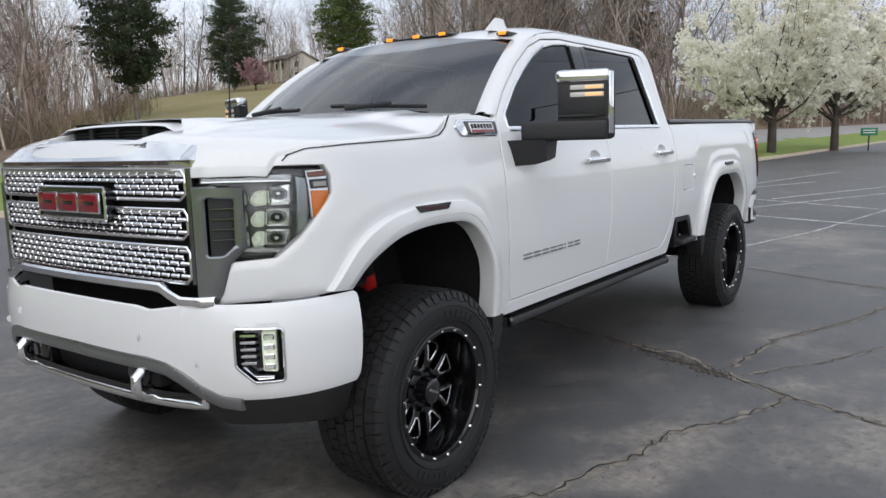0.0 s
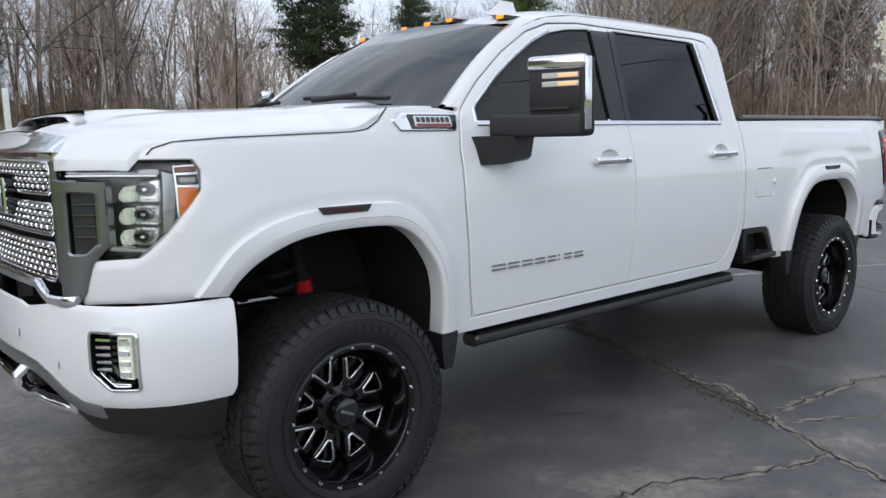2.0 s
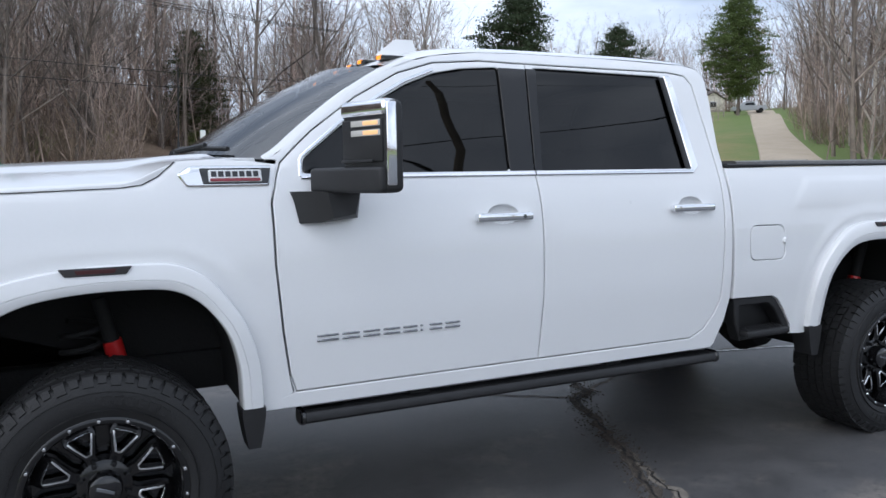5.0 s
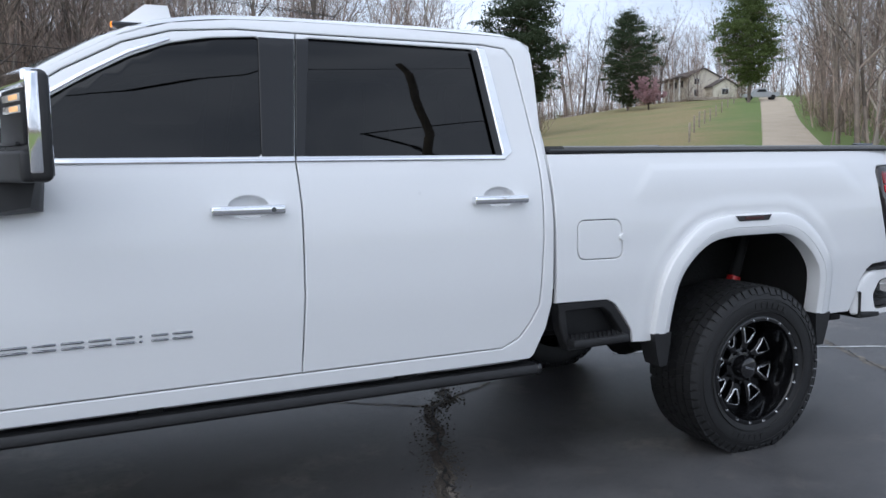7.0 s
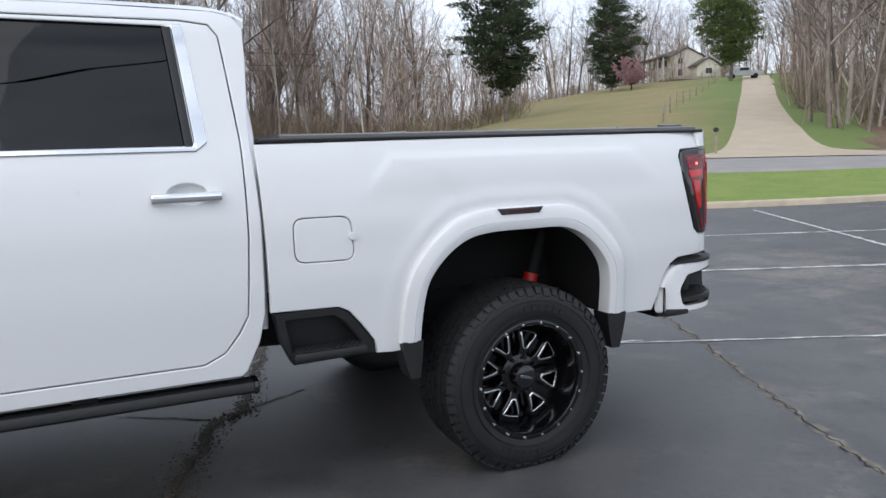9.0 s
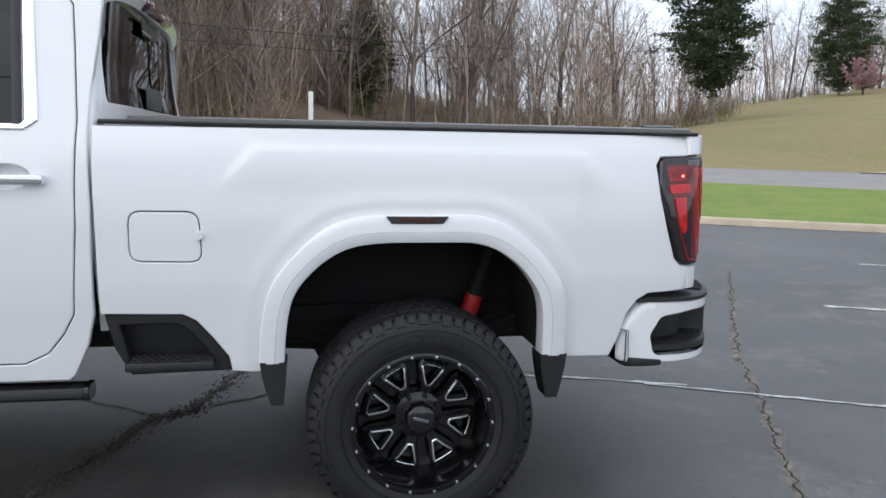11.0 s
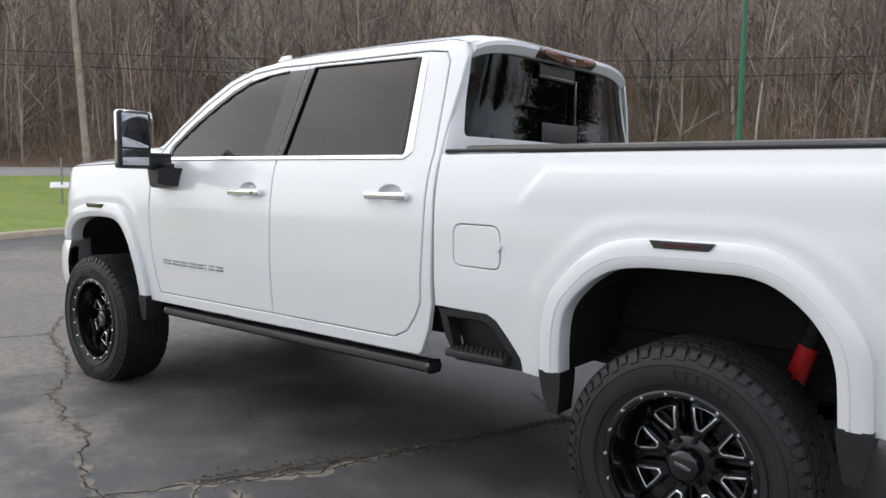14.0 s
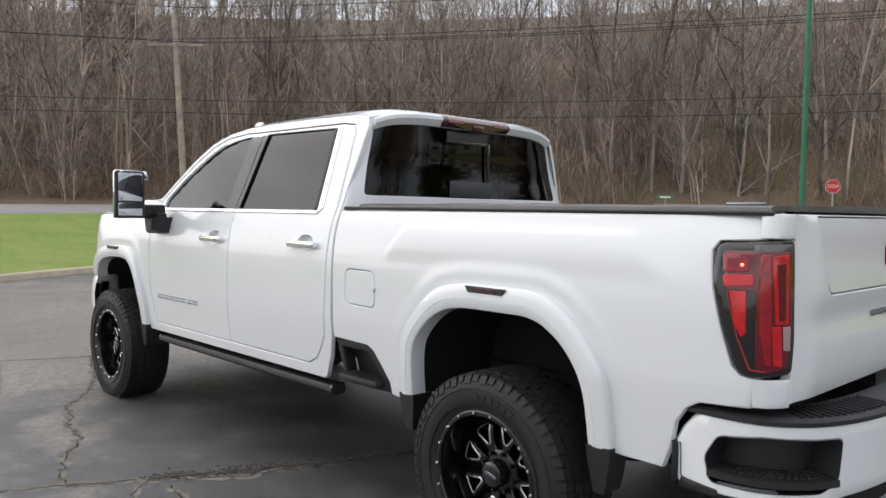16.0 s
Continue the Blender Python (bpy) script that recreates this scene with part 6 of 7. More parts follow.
for line in ([(18.7, 2.45), (24.5, 1.45)], [(11.7, 2.6), (14.7, 7.7)], [(14.1, 1.0), (18.5, -.8)], [(10.7, 5.05), (12.7, 4.15), (19.5, 1.2)], [(8.4, 2.6), (10.4, 1.7), (16.0, -.8)], [(5.65, .53), (6.25, .24), (7.45, -.33), (9.1, -.75), (12.5, -1.25)], [(16.8, 6.9), (19.2, 3.2)], [(4.6, .86), (5.2, .72), (5.9, .47)], [(13.97, 1.29), (12.46, -1.23)], [(10.86, .50), (9.97, -1.51)]):
    mark("lot_line", line, .085 if line[0][0] > 6 else .036, WORN_WHITE, "faded white parking line painted on asphalt", "parking line", .005, .008, 3, .10)
for k, (line, w) in enumerate((([(2.53, -.55), (2.36, -1.2), (2.08, -1.6), (1.88, -1.96), (1.66, -2.46), (1.3, -3.4), (1.1, -4.5)], .030), ([(1.90, -1.97), (1.73, -1.95), (1.38, -1.82), (1.02, -1.61), (.74, -1.60), (.45, -1.49), (.15, -1.42), (-.04, -1.27), (-.27, -1.11), (-.7, -.92), (-1.66, -.62), (-2.43, -.16)], .024),
                               ([(2.24, -1.56), (3.06, -1.66), (3.79, -1.97), (4.43, -2.14), (5.6, -2.5)], .026), ([(2.05, -1.62), (2.6, -2.0), (3.2, -2.3), (3.7, -2.9)], .014),
                               ([(-1.66, -.6), (-1.97, -1.34), (-2.6, -2.1)], .014), ([(2.36, .64), (2.83, .30), (2.99, .38), (3.4, .6)], .014),
                               ([(6.57, 1.02), (6.24, .24), (5.79, -.68), (5.32, -1.74), (5.0, -3.0)], .028), ([(6.57, 1.02), (7.4, 2.5), (8.6, 4.6)], .03), ([(1.33, -.77), (1.42, -.86), (1.55, -.93)], .010), ([(4.58, .86), (4.97, .88), (5.19, .72), (5.86, .49)], .014), ([(-1.97, -1.34), (-.51, -1.70)], .010))):
    mark("asphalt_crack", line, w * .45, TAR, "dark jagged crack in the asphalt", "crack", .0035, .020, 20 + k, .035)
    if w > .013:
        mark("crack_edge", line, w * 2.3, PALE_CRACK, "pale worn edge beside an asphalt crack", "crack edge", .0016, .024, 60 + k, .035)
grit_line = [(2.05, -1.60), (2.29, -1.09), (2.52, -.61), (2.60, -.34), (2.83, .26), (2.99, .38), (3.2, 1.1), (3.6, 2.4), (4.2, 4.2)]
mark("joint_grit", grit_line, .065, GRIT, "gritty brown weathered joint across the asphalt", "asphalt joint", .0025, .03, 9, .08)
mark("asphalt_joint", grit_line, .014, TAR, "dark open joint across the asphalt", "asphalt joint", .0048, .02, 10, .06)
rnd = random.Random(77)
stones = []
for _ in range(1500):
    i = rnd.randrange(len(grit_line) - 1)
    u = rnd.random()
    x = grit_line[i][0] + (grit_line[i + 1][0] - grit_line[i][0]) * u + rnd.gauss(0, .05)
    y = grit_line[i][1] + (grit_line[i + 1][1] - grit_line[i][1]) * u + rnd.gauss(0, .05)
    s = rnd.uniform(.002, .0055)
    stones.append(rbox(x, y, .004, s * 2, s * 1.5, s, 0, 1, Matrix.Rotation(rnd.uniform(0, 3), 4, "Z")))
tagged(part("gravel_grit", join(*stones), GRIT), "loose brown grit lying in the asphalt joint", "grit", kind="stuff")


# ---- trees ----
def segs_to_arrays(segs, sides=3):
    """Tapered twigs from start, end and two radii, as numpy verts and faces."""
    a, b = np.array([s[0] for s in segs], float), np.array([s[1] for s in segs], float)
    r0, r1 = np.array([s[2] for s in segs]), np.array([s[3] for s in segs])
    d = b - a
    d /= np.linalg.norm(d, axis=1)[:, None] + 1e-9
    ref = np.where(np.abs(d[:, 2:]) > .9, np.array([[1.0, 0, 0]]), np.array([[0, 0, 1.0]]))
    u = np.cross(d, ref)
    u /= np.linalg.norm(u, axis=1)[:, None] + 1e-9
    v = np.cross(d, u)
    n = len(segs)
    vs = np.zeros((n, 2 * sides, 3))
    for k in range(sides):
        c, s = math.cos(2 * math.pi * k / sides), math.sin(2 * math.pi * k / sides)
        w = c * u + s * v
        vs[:, k], vs[:, sides + k] = a + w * r0[:, None], b + w * r1[:, None]
    base = (np.arange(n) * 2 * sides)[:, None, None]
    quad = np.array([[k, (k + 1) % sides, sides + (k + 1) % sides, sides + k] for k in range(sides)])[None]
    return vs.reshape(-1, 3), (base + quad).reshape(-1, 4)


def twig_arrays(segs, thin=.02):
    """Limbs as three-sided tapers where thicker than thin, and as flat slivers below that."""
    thick = [q for q in segs if q[2] > thin]
    fine = [q for q in segs if q[2] <= thin]
    v0, f0 = segs_to_arrays(thick, 3)
    a, b = np.array([q[0] for q in fine], float), np.array([q[1] for q in fine], float)
    r0, r1 = np.array([q[2] for q in fine])[:, None], np.array([q[3] for q in fine])[:, None]
    d = b - a
    w = np.cross(d, np.random.default_rng(len(segs)).normal(size=d.shape))
    w /= np.linalg.norm(w, axis=1)[:, None] + 1e-9
    v1 = np.stack([a - w * r0, a + w * r0, b + w * r1, b - w * r1], 1).reshape(-1, 3)
    f1 = np.arange(len(v1)).reshape(-1, 4) + len(v0)
    return np.concatenate([v0, v1]), np.concatenate([f0, f1])


def array_mesh(name, verts, quads, material, flat=False):
    me = bpy.data.meshes.new(name)
    q = np.asarray(quads, np.int32)
    me.vertices.add(len(verts))
    me.vertices.foreach_set("co", np.asarray(verts, np.float32).ravel())
    k = q.shape[1]
    me.loops.add(len(q) * k)
    me.loops.foreach_set("vertex_index", q.ravel())
    me.polygons.add(len(q))
    me.polygons.foreach_set("loop_start", np.arange(len(q), dtype=np.int32) * k)
    me.polygons.foreach_set("loop_total", np.full(len(q), k, np.int32))
    me.update(calc_edges=True)
    me.materials.append(material)
    if not flat:
        me.shade_smooth()
    return me


def bare_tree(seed, height=15.0, spread=.42, twigs=3, first=.35, thick=.016):
    """The limbs of a leafless tree, from the ground up: (start, end, radius, radius)."""
    r = random.Random(seed)
    out = []

    def grow(p, d, length, rad, level):
        n = 5 if level == 0 else (3 if level < 3 else 2)
        q = p
        for i in range(n):
            d = (d + Vector((r.gauss(0, 1), r.gauss(0, 1), r.gauss(0, .6) + (.25 if level else .1))) * (.05 if level == 0 else .16)).normalized()
            e = q + d * (length / n)
            ra, rb = rad * (1 - .8 * i / n), rad * (1 - .8 * (i + 1) / n)
            out.append((tuple(q), tuple(e), ra, rb))
            frac = (i + 1) / n
            if level < twigs and (level or frac >= first):
                for _ in range((3, 2, 2)[level]):
                    s = d.orthogonal().normalized()
                    s.rotate(Matrix.Rotation(r.uniform(0, 6.28), 3, d))
                    nd = (d * (1 - spread) + s * spread * r.uniform(.7, 1.5) + Vector((0, 0, .18))).normalized()
                    grow(q.lerp(e, r.random()), nd, length * r.uniform(.34, .56) * (1.15 - .5 * frac), max(.012, rb * r.uniform(.45, .65)), level + 1)
            q = e
    grow(Vector((0, 0, -.3)), Vector((r.gauss(0, .04), r.gauss(0, .04), 1)).normalized(), height, height * thick, 0)
    return out


def leaf_mat(name, base, vary, scale, through=.4, each=0.0):
    """Thin leaves, needles or petals: part of the light passes through them."""
    m = mat(name, base, .75, vary=vary, scale=scale, each=each)
    n, l = m.node_tree.nodes, m.node_tree.links
    p, t, mx = n["Principled BSDF"], n.new("ShaderNodeBsdfTranslucent"), n.new("ShaderNodeMixShader")
    p.inputs["Specular IOR Level"].default_value = .2
    l.new(p.inputs["Base Color"].links[0].from_socket, t.inputs["Color"])
    mx.inputs[0].default_value = through
    l.new(p.outputs[0], mx.inputs[1])
    l.new(t.outputs[0], mx.inputs[2])
    l.new(mx.outputs[0], n["Material Output"].inputs["Surface"])
    return m


BARK = mat("grey_brown_bark", (.235, .195, .165), .9, vary=.4, scale=1.2, bump=.4, grain=14, each=.25, island=.55)
BARK_PALE = mat("pale_grey_bark", (.37, .33, .285), .9, vary=.35, scale=1.0, bump=.4, grain=14, each=.2, island=.45)
TWIG = mat("red_brown_twigs", (.36, .28, .235), .95, vary=.4, scale=.5, island=.6)
DARK_BARK = mat("dark_bark", (.075, .060, .050), .9, vary=.4, scale=2, bump=.4, grain=14)
NEEDLE = leaf_mat("dark_pine_needles", (.068, .092, .048), .45, 1.5, .35, .15)
PINE_MID = leaf_mat("mid_green_needles", (.125, .165, .055), .4, 1.5, .35)
CEDAR = leaf_mat("cedar_green", (.075, .088, .042), .45, 1.5, .3, .2)
BLOSSOM = leaf_mat("white_blossom", (.95, .93, .84), .06, 3, .45)
BUD_GREEN = mat("young_leaf_green", (.20, .24, .07), .8, vary=.3, scale=3)
PINK = leaf_mat("pink_blossom", (.60, .41, .43), .2, 2, .4)
BRUSH = mat("dry_brush", (.28, .215, .155), .95, vary=.4, scale=.4, island=.6)


def polar(az, r):
    return EYE_X + r * math.sin(radians(az)), EYE_Y + r * math.cos(radians(az))


def height_at(x, y):
    return float(terrain(np.array([x]), np.array([y]))[0])


def cards(points, size, rnd, up=.3):
    """Small leaf or petal clumps: two crossed quads at each point, at all angles."""
    p = np.array(points, float)
    n = len(p)
    a = rnd.normal(size=(n, 3))
    a /= np.linalg.norm(a, axis=1)[:, None]
    b = np.cross(a, rnd.normal(size=(n, 3)))
    b /= np.linalg.norm(b, axis=1)[:, None] + 1e-9
    s = (size * rnd.uniform(.6, 1.4, n))[:, None]
    vs = np.stack([p - a * s - b * s * .5, p + a * s * .3 - b * s * .8, p + a * s + b * s * .4, p - a * s * .4 + b * s * .8], 1)
    return vs.reshape(-1, 3), np.arange(4 * n).reshape(-1, 4)


def tree_thing(name, label, category, x, y, limbs, bark, leaf=None, leaf_mat=None, scale=1.0, rz=0.0, group=""):
    t = thing(name, label, category, pose(x, y, height_at(x, y), rz=rz) @ Matrix.Scale(scale, 4), group=group)
    o = new("trunk", limbs)
    o.parent = t
    if leaf:
        c = new("crown", leaf)
        c.parent = t
    return t


def blossom_tree(seed, height, width, count, size, petals, leaves=None):
    rnd, r = np.random.default_rng(seed), random.Random(seed)
    limbs = [((0, 0, -.2), (0, 0, height * .17), .024 * height, .019 * height)]
    tips = []
    for k in range(26):
        a, e = r.uniform(0, 6.28), r.uniform(.08, 1.45)
        p = Vector((0, 0, height * r.uniform(.13, .24)))
        ln = height * .62 * (.62 + .38 * math.sin(e))
        d = Vector((math.cos(a) * math.cos(e) * width / height * 1.25, math.sin(a) * math.cos(e) * width / height * 1.25, math.sin(e))).normalized()
        rad = .075
        for i in range(6):
            d = (d + Vector((r.gauss(0, .1), r.gauss(0, .1), .10))).normalized()
            q = p + d * ln / 6
            limbs.append((tuple(p), tuple(q), rad, rad * .75))
            rad *= .75
            if i > 0:
                for _ in range(4):
                    s = (d + Vector((r.gauss(0, .8), r.gauss(0, .8), r.gauss(.15, .6)))).normalized()
                    e2 = p.lerp(q, r.random()) + s * height * r.uniform(.05, .13)
                    limbs.append((tuple(p.lerp(q, r.random())), tuple(e2), rad * .5, .008))
                    tips.append((tuple(q), tuple(e2)))
            p = q
    pts = []
    for _ in range(count // 12):
        a, b = tips[r.randrange(len(tips))]
        u = r.uniform(.25, 1.12)
        c = [a[i] + (b[i] - a[i]) * u + r.gauss(0, .012 * height) for i in range(3)]
        g = height * r.uniform(.003, .0065)
        pts += [[q + r.gauss(0, g) for q in c] for _ in range(12)]
    v, f = segs_to_arrays(limbs, 5)
    lm = array_mesh("trunk", v, f, DARK_BARK)
    v, f = cards(pts, size, rnd)
    return lm, array_mesh("crown", v, f, petals, True)


# two white pear trees on the verge
pear_l, pear_c = blossom_tree(5, 10.6, 11.6, 76000, .058, BLOSSOM)
pear_l2, pear_c2 = blossom_tree(8, 10.6, 11.0, 76000, .058, BLOSSOM)
x, y = polar(75.0, 44.5)
tree_thing("pear_tree", "white blossoming pear tree on the grass verge", "tree", 39.6, 7.0, pear_l, BARK, pear_c, group="pear trees on the verge")
tree_thing("pear_tree", "white blossoming pear tree on the grass verge", "tree", 47.5, 5.4, pear_l2, BARK, pear_c2, group="pear trees on the verge")
bud_l, bud_c = blossom_tree(11, 6.4, 11.5, 14000, .11, PINK)
hx, hy = polar(38.7, 128)
tree_thing("redbud_tree", "small pink flowering tree beside the house", "tree", hx, hy, bud_l, BARK, bud_c)


def pine(seed, height, width, low=.15, dense_=1.0, belly=.35, needles=None):
    """An evergreen: whorls of limbs that carry uneven tufts; belly: where on its height it is widest."""
    r, rnd = random.Random(seed), np.random.default_rng(seed)
    limbs = [((0, 0, -.3), (r.gauss(0, .2), r.gauss(0, .2), height * .5), height * .016, height * .011), ((0, 0, height * .5), (0, 0, height), height * .011, .02)]
    pts = []
    n = int(165 * dense_)
    lobes = [r.uniform(.72, 1.18) for _ in range(9)]
    for k in range(n):
        u = (k + r.random()) / n
        z = height * (low + (1 - low) * u)
        shape = (u / belly) ** .5 if u < belly else math.cos((u - belly) / (1 - belly) * 1.5) ** .75
        a = k * 2.4 + r.uniform(-.6, .6)
        ln = (width / 2 * max(.12, shape) * r.uniform(.62, 1.08)) * lobes[int((a % 6.283) / .7) % 9]
        d = Vector((math.cos(a), math.sin(a), r.uniform(-.05, .30)))
        p = Vector((0, 0, z))
        e = p + d * ln
        limbs.append((tuple(p), tuple(e), .05, .012))
        tufts = 2 + int(4 * ln / (width / 2))
        for j in range(tufts):
            t = r.uniform(.35, 1.02)
            c = p.lerp(e, t) + Vector((r.gauss(0, .25), r.gauss(0, .25), r.gauss(.1, .3))) * (height / 14)
            s = r.uniform(.28, .55) * height / 14
            for _ in range(52):
                pts.append((c.x + r.gauss(0, s), c.y + r.gauss(0, s), c.z + r.gauss(0, s * .30)))
    v, f = segs_to_arrays(limbs, 5)
    lm = array_mesh("trunk", v, f, BARK)
    v, f = cards(pts, .082 * height / 14, rnd)
    return lm, array_mesh("crown", v, f, needles or NEEDLE, True)


for seed, az, r, h, w, low, den, belly, leaf, lab in ((21, 29.8, 92, 18.5, 11.5, .20, 1.1, .35, NEEDLE, "tall dark pine with a ragged crown on the field edge"), (22, 37.3, 135, 15.5, 12.0, .04, 1.3, .38, NEEDLE, "broad rounded dark pine behind the pink tree"),
                                                     (23, 45.3, 118, 16.5, 10.5, .16, 1.2, .30, PINE_MID, "tall mid-green pine in front of the house"), (24, 56.5, 100, 16, 8, .2, .9, .3, CEDAR, "dull green pine among bare woods"), (25, 5.7, 60, 8.6, 4.6, .04, .9, .3, CEDAR, "slender dull cedar among bare woods"),
                                                     (26, 58.4, 66, 14, 7, .2, .9, .35, CEDAR, "dull green pine among bare woods"), (28, 64.5, 72, 15, 8, .1, 1.0, .35, CEDAR, "dull green pine among bare woods"), (29, -68, 72, 13, 6, .1, .8, .3, CEDAR, "dull green cedar on the wooded bank")):
    l, c = pine(seed, h, w, low, den, belly, leaf)
    x, y = polar(az, r)
    tree_thing("pine_tree", lab, "tree", x, y, l, BARK, c, group="pines")

# bare woods: a few kinds of tree, set out singly near the edge and as one mass behind
kinds = []
for k in range(7):
    segs = bare_tree(100 + k, 14.0 + 1.2 * (k % 3), .42 + .05 * (k % 4), 3, .16 + .08 * (k % 3), .0095 + .0015 * (k % 3))
    kinds.append(twig_arrays(segs))
kind_meshes = [array_mesh("trunk", v, f, BARK if k % 3 else BARK_PALE) for k, (v, f) in enumerate(kinds)]
thin = [twig_arrays(bare_tree(300 + k, 13.0 + k, .38, 3, .50, .0085)) for k in range(5)]


def wood_zone(rnd):
    """A place in the woods: azimuth and range."""
    while True:
        az = rnd.uniform(-82, 98)
        rr = float(tab_r(az))
        if az < 0:
            r = rr + 9 + 125 * rnd.random() ** 1.6
        elif az < 24:
            r = max(rr + 14, 52) + rnd.uniform(0, 60)
        elif az < 49:
            edge_r = 95 if az < 31 else 150
            r = edge_r + rnd.uniform(0, 60)
        elif az < 64:
            r = (46 if az > 50.5 else 60) + rnd.uniform(0, 90)
        else:
            r = rr + 10 + rnd.uniform(0, 60)
        return az, r


rnd = random.Random(31)
for k in range(44):
    az, r = wood_zone(rnd)
    while r - float(tab_r(az)) > 34 or 24 < az < 49:
        az, r = wood_zone(rnd)
    x, y = polar(az, r)
    m = rnd.randrange(7)
    tree_thing("bare_tree", "leafless grey-brown hardwood at the wood's edge" if m % 3 else "leafless pale-barked hardwood at the wood's edge", "tree", x, y, kind_meshes[m], BARK, scale=rnd.uniform(.75, 1.15), rz=rnd.uniform(0, 360), group="woodland edge trees")
for k in range(30):
    az = -81 + 2.6 * k + rnd.uniform(-1, 1)
    x, y = polar(az, float(tab_r(az)) + rnd.uniform(9, 20))
    m = rnd.choice((0, 3, 6))
    tree_thing("bare_tree", "leafless pale-barked hardwood on the wooded bank", "tree", x, y, kind_meshes[m], BARK, scale=rnd.uniform(.8, 1.2), rz=rnd.uniform(0, 360), group="woodland edge trees")
for az, r, s in ((50.4, 50, 1.0), (51.6, 47, .95), (52.6, 49, 1.1), (53.8, 46, .9), (55.0, 52, 1.0), (49.9, 74, 1.0), (51.2, 82, 1.1), (52.0, 53, 1.05), (53.2, 56, .95), (54.4, 48, 1.05), (55.6, 47, .9), (56.4, 54, 1.1), (57.2, 50, .95), (50.8, 61, .9), (52.9, 64, 1.0)):
    x, y = polar(az, r)
    tree_thing("bare_tree", "leafless hardwood beside the gravel drive", "tree", x, y, kind_meshes[int(r) % 7], BARK, scale=s, rz=az * 40, group="trees beside the drive")


def mass(name, label, count, sources, seed, material, zone, lo=.6, hi=1.2):
    rnd = random.Random(seed)
    vs, fs, k = [], [], 0
    for _ in range(count):
        az, r = zone(rnd)
        x, y = polar(az, r)
        v, f = sources[rnd.randrange(len(sources))]
        a, s = rnd.uniform(0, 6.28), rnd.uniform(lo, hi)
        m = np.array([[math.cos(a), -math.sin(a), 0], [math.sin(a), math.cos(a), 0], [0, 0, 1]]) * s
        vs.append(v @ m.T + (x, y, height_at(x, y)))
        fs.append(f + k)
        k += len(v)
    ob = new(name, array_mesh(name, np.concatenate(vs), np.concatenate(fs), material))
    return tagged(ob, label, "woods", kind="stuff")


mass("bare_woods", "dense leafless grey-brown woods on the hillside", 360, kinds, 41, BARK, wood_zone, .65, 1.2)
mass("pale_woods", "slim pale leafless trees standing in the woods", 130, thin, 42, BARK_PALE, wood_zone, .55, 1.15)


def far_zone(rnd):
    az = rnd.uniform(20, 62)
    return az, rnd.uniform(152, 205)


def edge_wood_zone(rnd):
    az = rnd.uniform(-4, 29)
    return az, max(float(tab_r(az)) + 16, 56) + 34 * rnd.random() + (24 if az > 23 else 0)


def ridge_zone(rnd):
    az = rnd.uniform(-84, -2)
    return az, float(tab_r(az)) + rnd.uniform(55, 145)


def rear_zone(rnd):
    return rnd.uniform(100, 262), rnd.uniform(84, 112)


mass("field_edge_woods", "tangled brown leafless woods beyond the dry field", 48, kinds, 50, TWIG, edge_wood_zone, .7, 1.1)
mass("ridge_woods", "leafless woods along the ridge above the bank", 100, thin + kinds[:1], 47, TWIG, ridge_zone, .9, 1.5)
mass("rear_woods", "leafless woods beyond the far end of the lot", 80, thin + kinds[:1], 48, BARK, rear_zone, .3, .5)
mass("far_woods", "hazy leafless woods behind the house", 90, kinds, 43, TWIG, far_zone, .8, 1.25)


def shrub(seed):
    r = random.Random(seed)
    out = []
    for _ in range(16):
        a = r.uniform(0, 6.28)
        d = Vector((math.cos(a) * .6, math.sin(a) * .6, r.uniform(.6, 1.6))).normalized()
        p, ln = Vector((r.gauss(0, .3), r.gauss(0, .3), -.1)), r.uniform(1.0, 2.8)
        e = p + d * ln
        out.append((tuple(p), tuple(e), .014, .006))
        for _ in range(6):
            s = (d + Vector((r.gauss(0, .7), r.gauss(0, .7), r.gauss(.1, .4)))).normalized()
            b = p.lerp(e, r.uniform(.2, 1))
            out.append((tuple(b), tuple(b + s * ln * r.uniform(.2, .5)), .007, .003))
    return twig_arrays(out, .0135)


shrubs = [shrub(500 + k) for k in range(6)]


def edge_zone(rnd):
    az, r = wood_zone(rnd)
    if az < 24 or az > 64:
        r = float(tab_r(az)) + rnd.uniform(7, 45) + (16 if 0 < az < 24 else 0)
    return az, r


def sapling(seed):
    r = random.Random(seed)
    out = []
    for _ in range(4):
        a = r.uniform(0, 6.28)
        p, d = Vector((r.gauss(0, .5), r.gauss(0, .5), -.2)), Vector((math.cos(a) * .18, math.sin(a) * .18, 1)).normalized()
        ln = r.uniform(4, 9)
        q = p
        for i in range(4):
            d = (d + Vector((r.gauss(0, .08), r.gauss(0, .08), 0))).normalized()
            e = q + d * ln / 4
            out.append((tuple(q), tuple(e), .035 * (1 - i / 5), .035 * (.8 - i / 5)))
            for _ in range(5):
                s = (d + Vector((r.gauss(0, .7), r.gauss(0, .7), r.gauss(.2, .3)))).normalized()
                b = q.lerp(e, r.random())
                g = b + s * ln * r.uniform(.12, .28)
                out.append((tuple(b), tuple(g), .013, .006))
                for _ in range(3):
                    s2 = (s + Vector((r.gauss(0, .6), r.gauss(0, .6), r.gauss(.1, .3)))).normalized()
                    c = b.lerp(g, r.uniform(.3, 1))
                    out.append((tuple(c), tuple(c + s2 * ln * r.uniform(.05, .13)), .007, .004))
            q = e
    return twig_arrays(out, .02)


saplings = [sapling(700 + k) for k in range(6)]
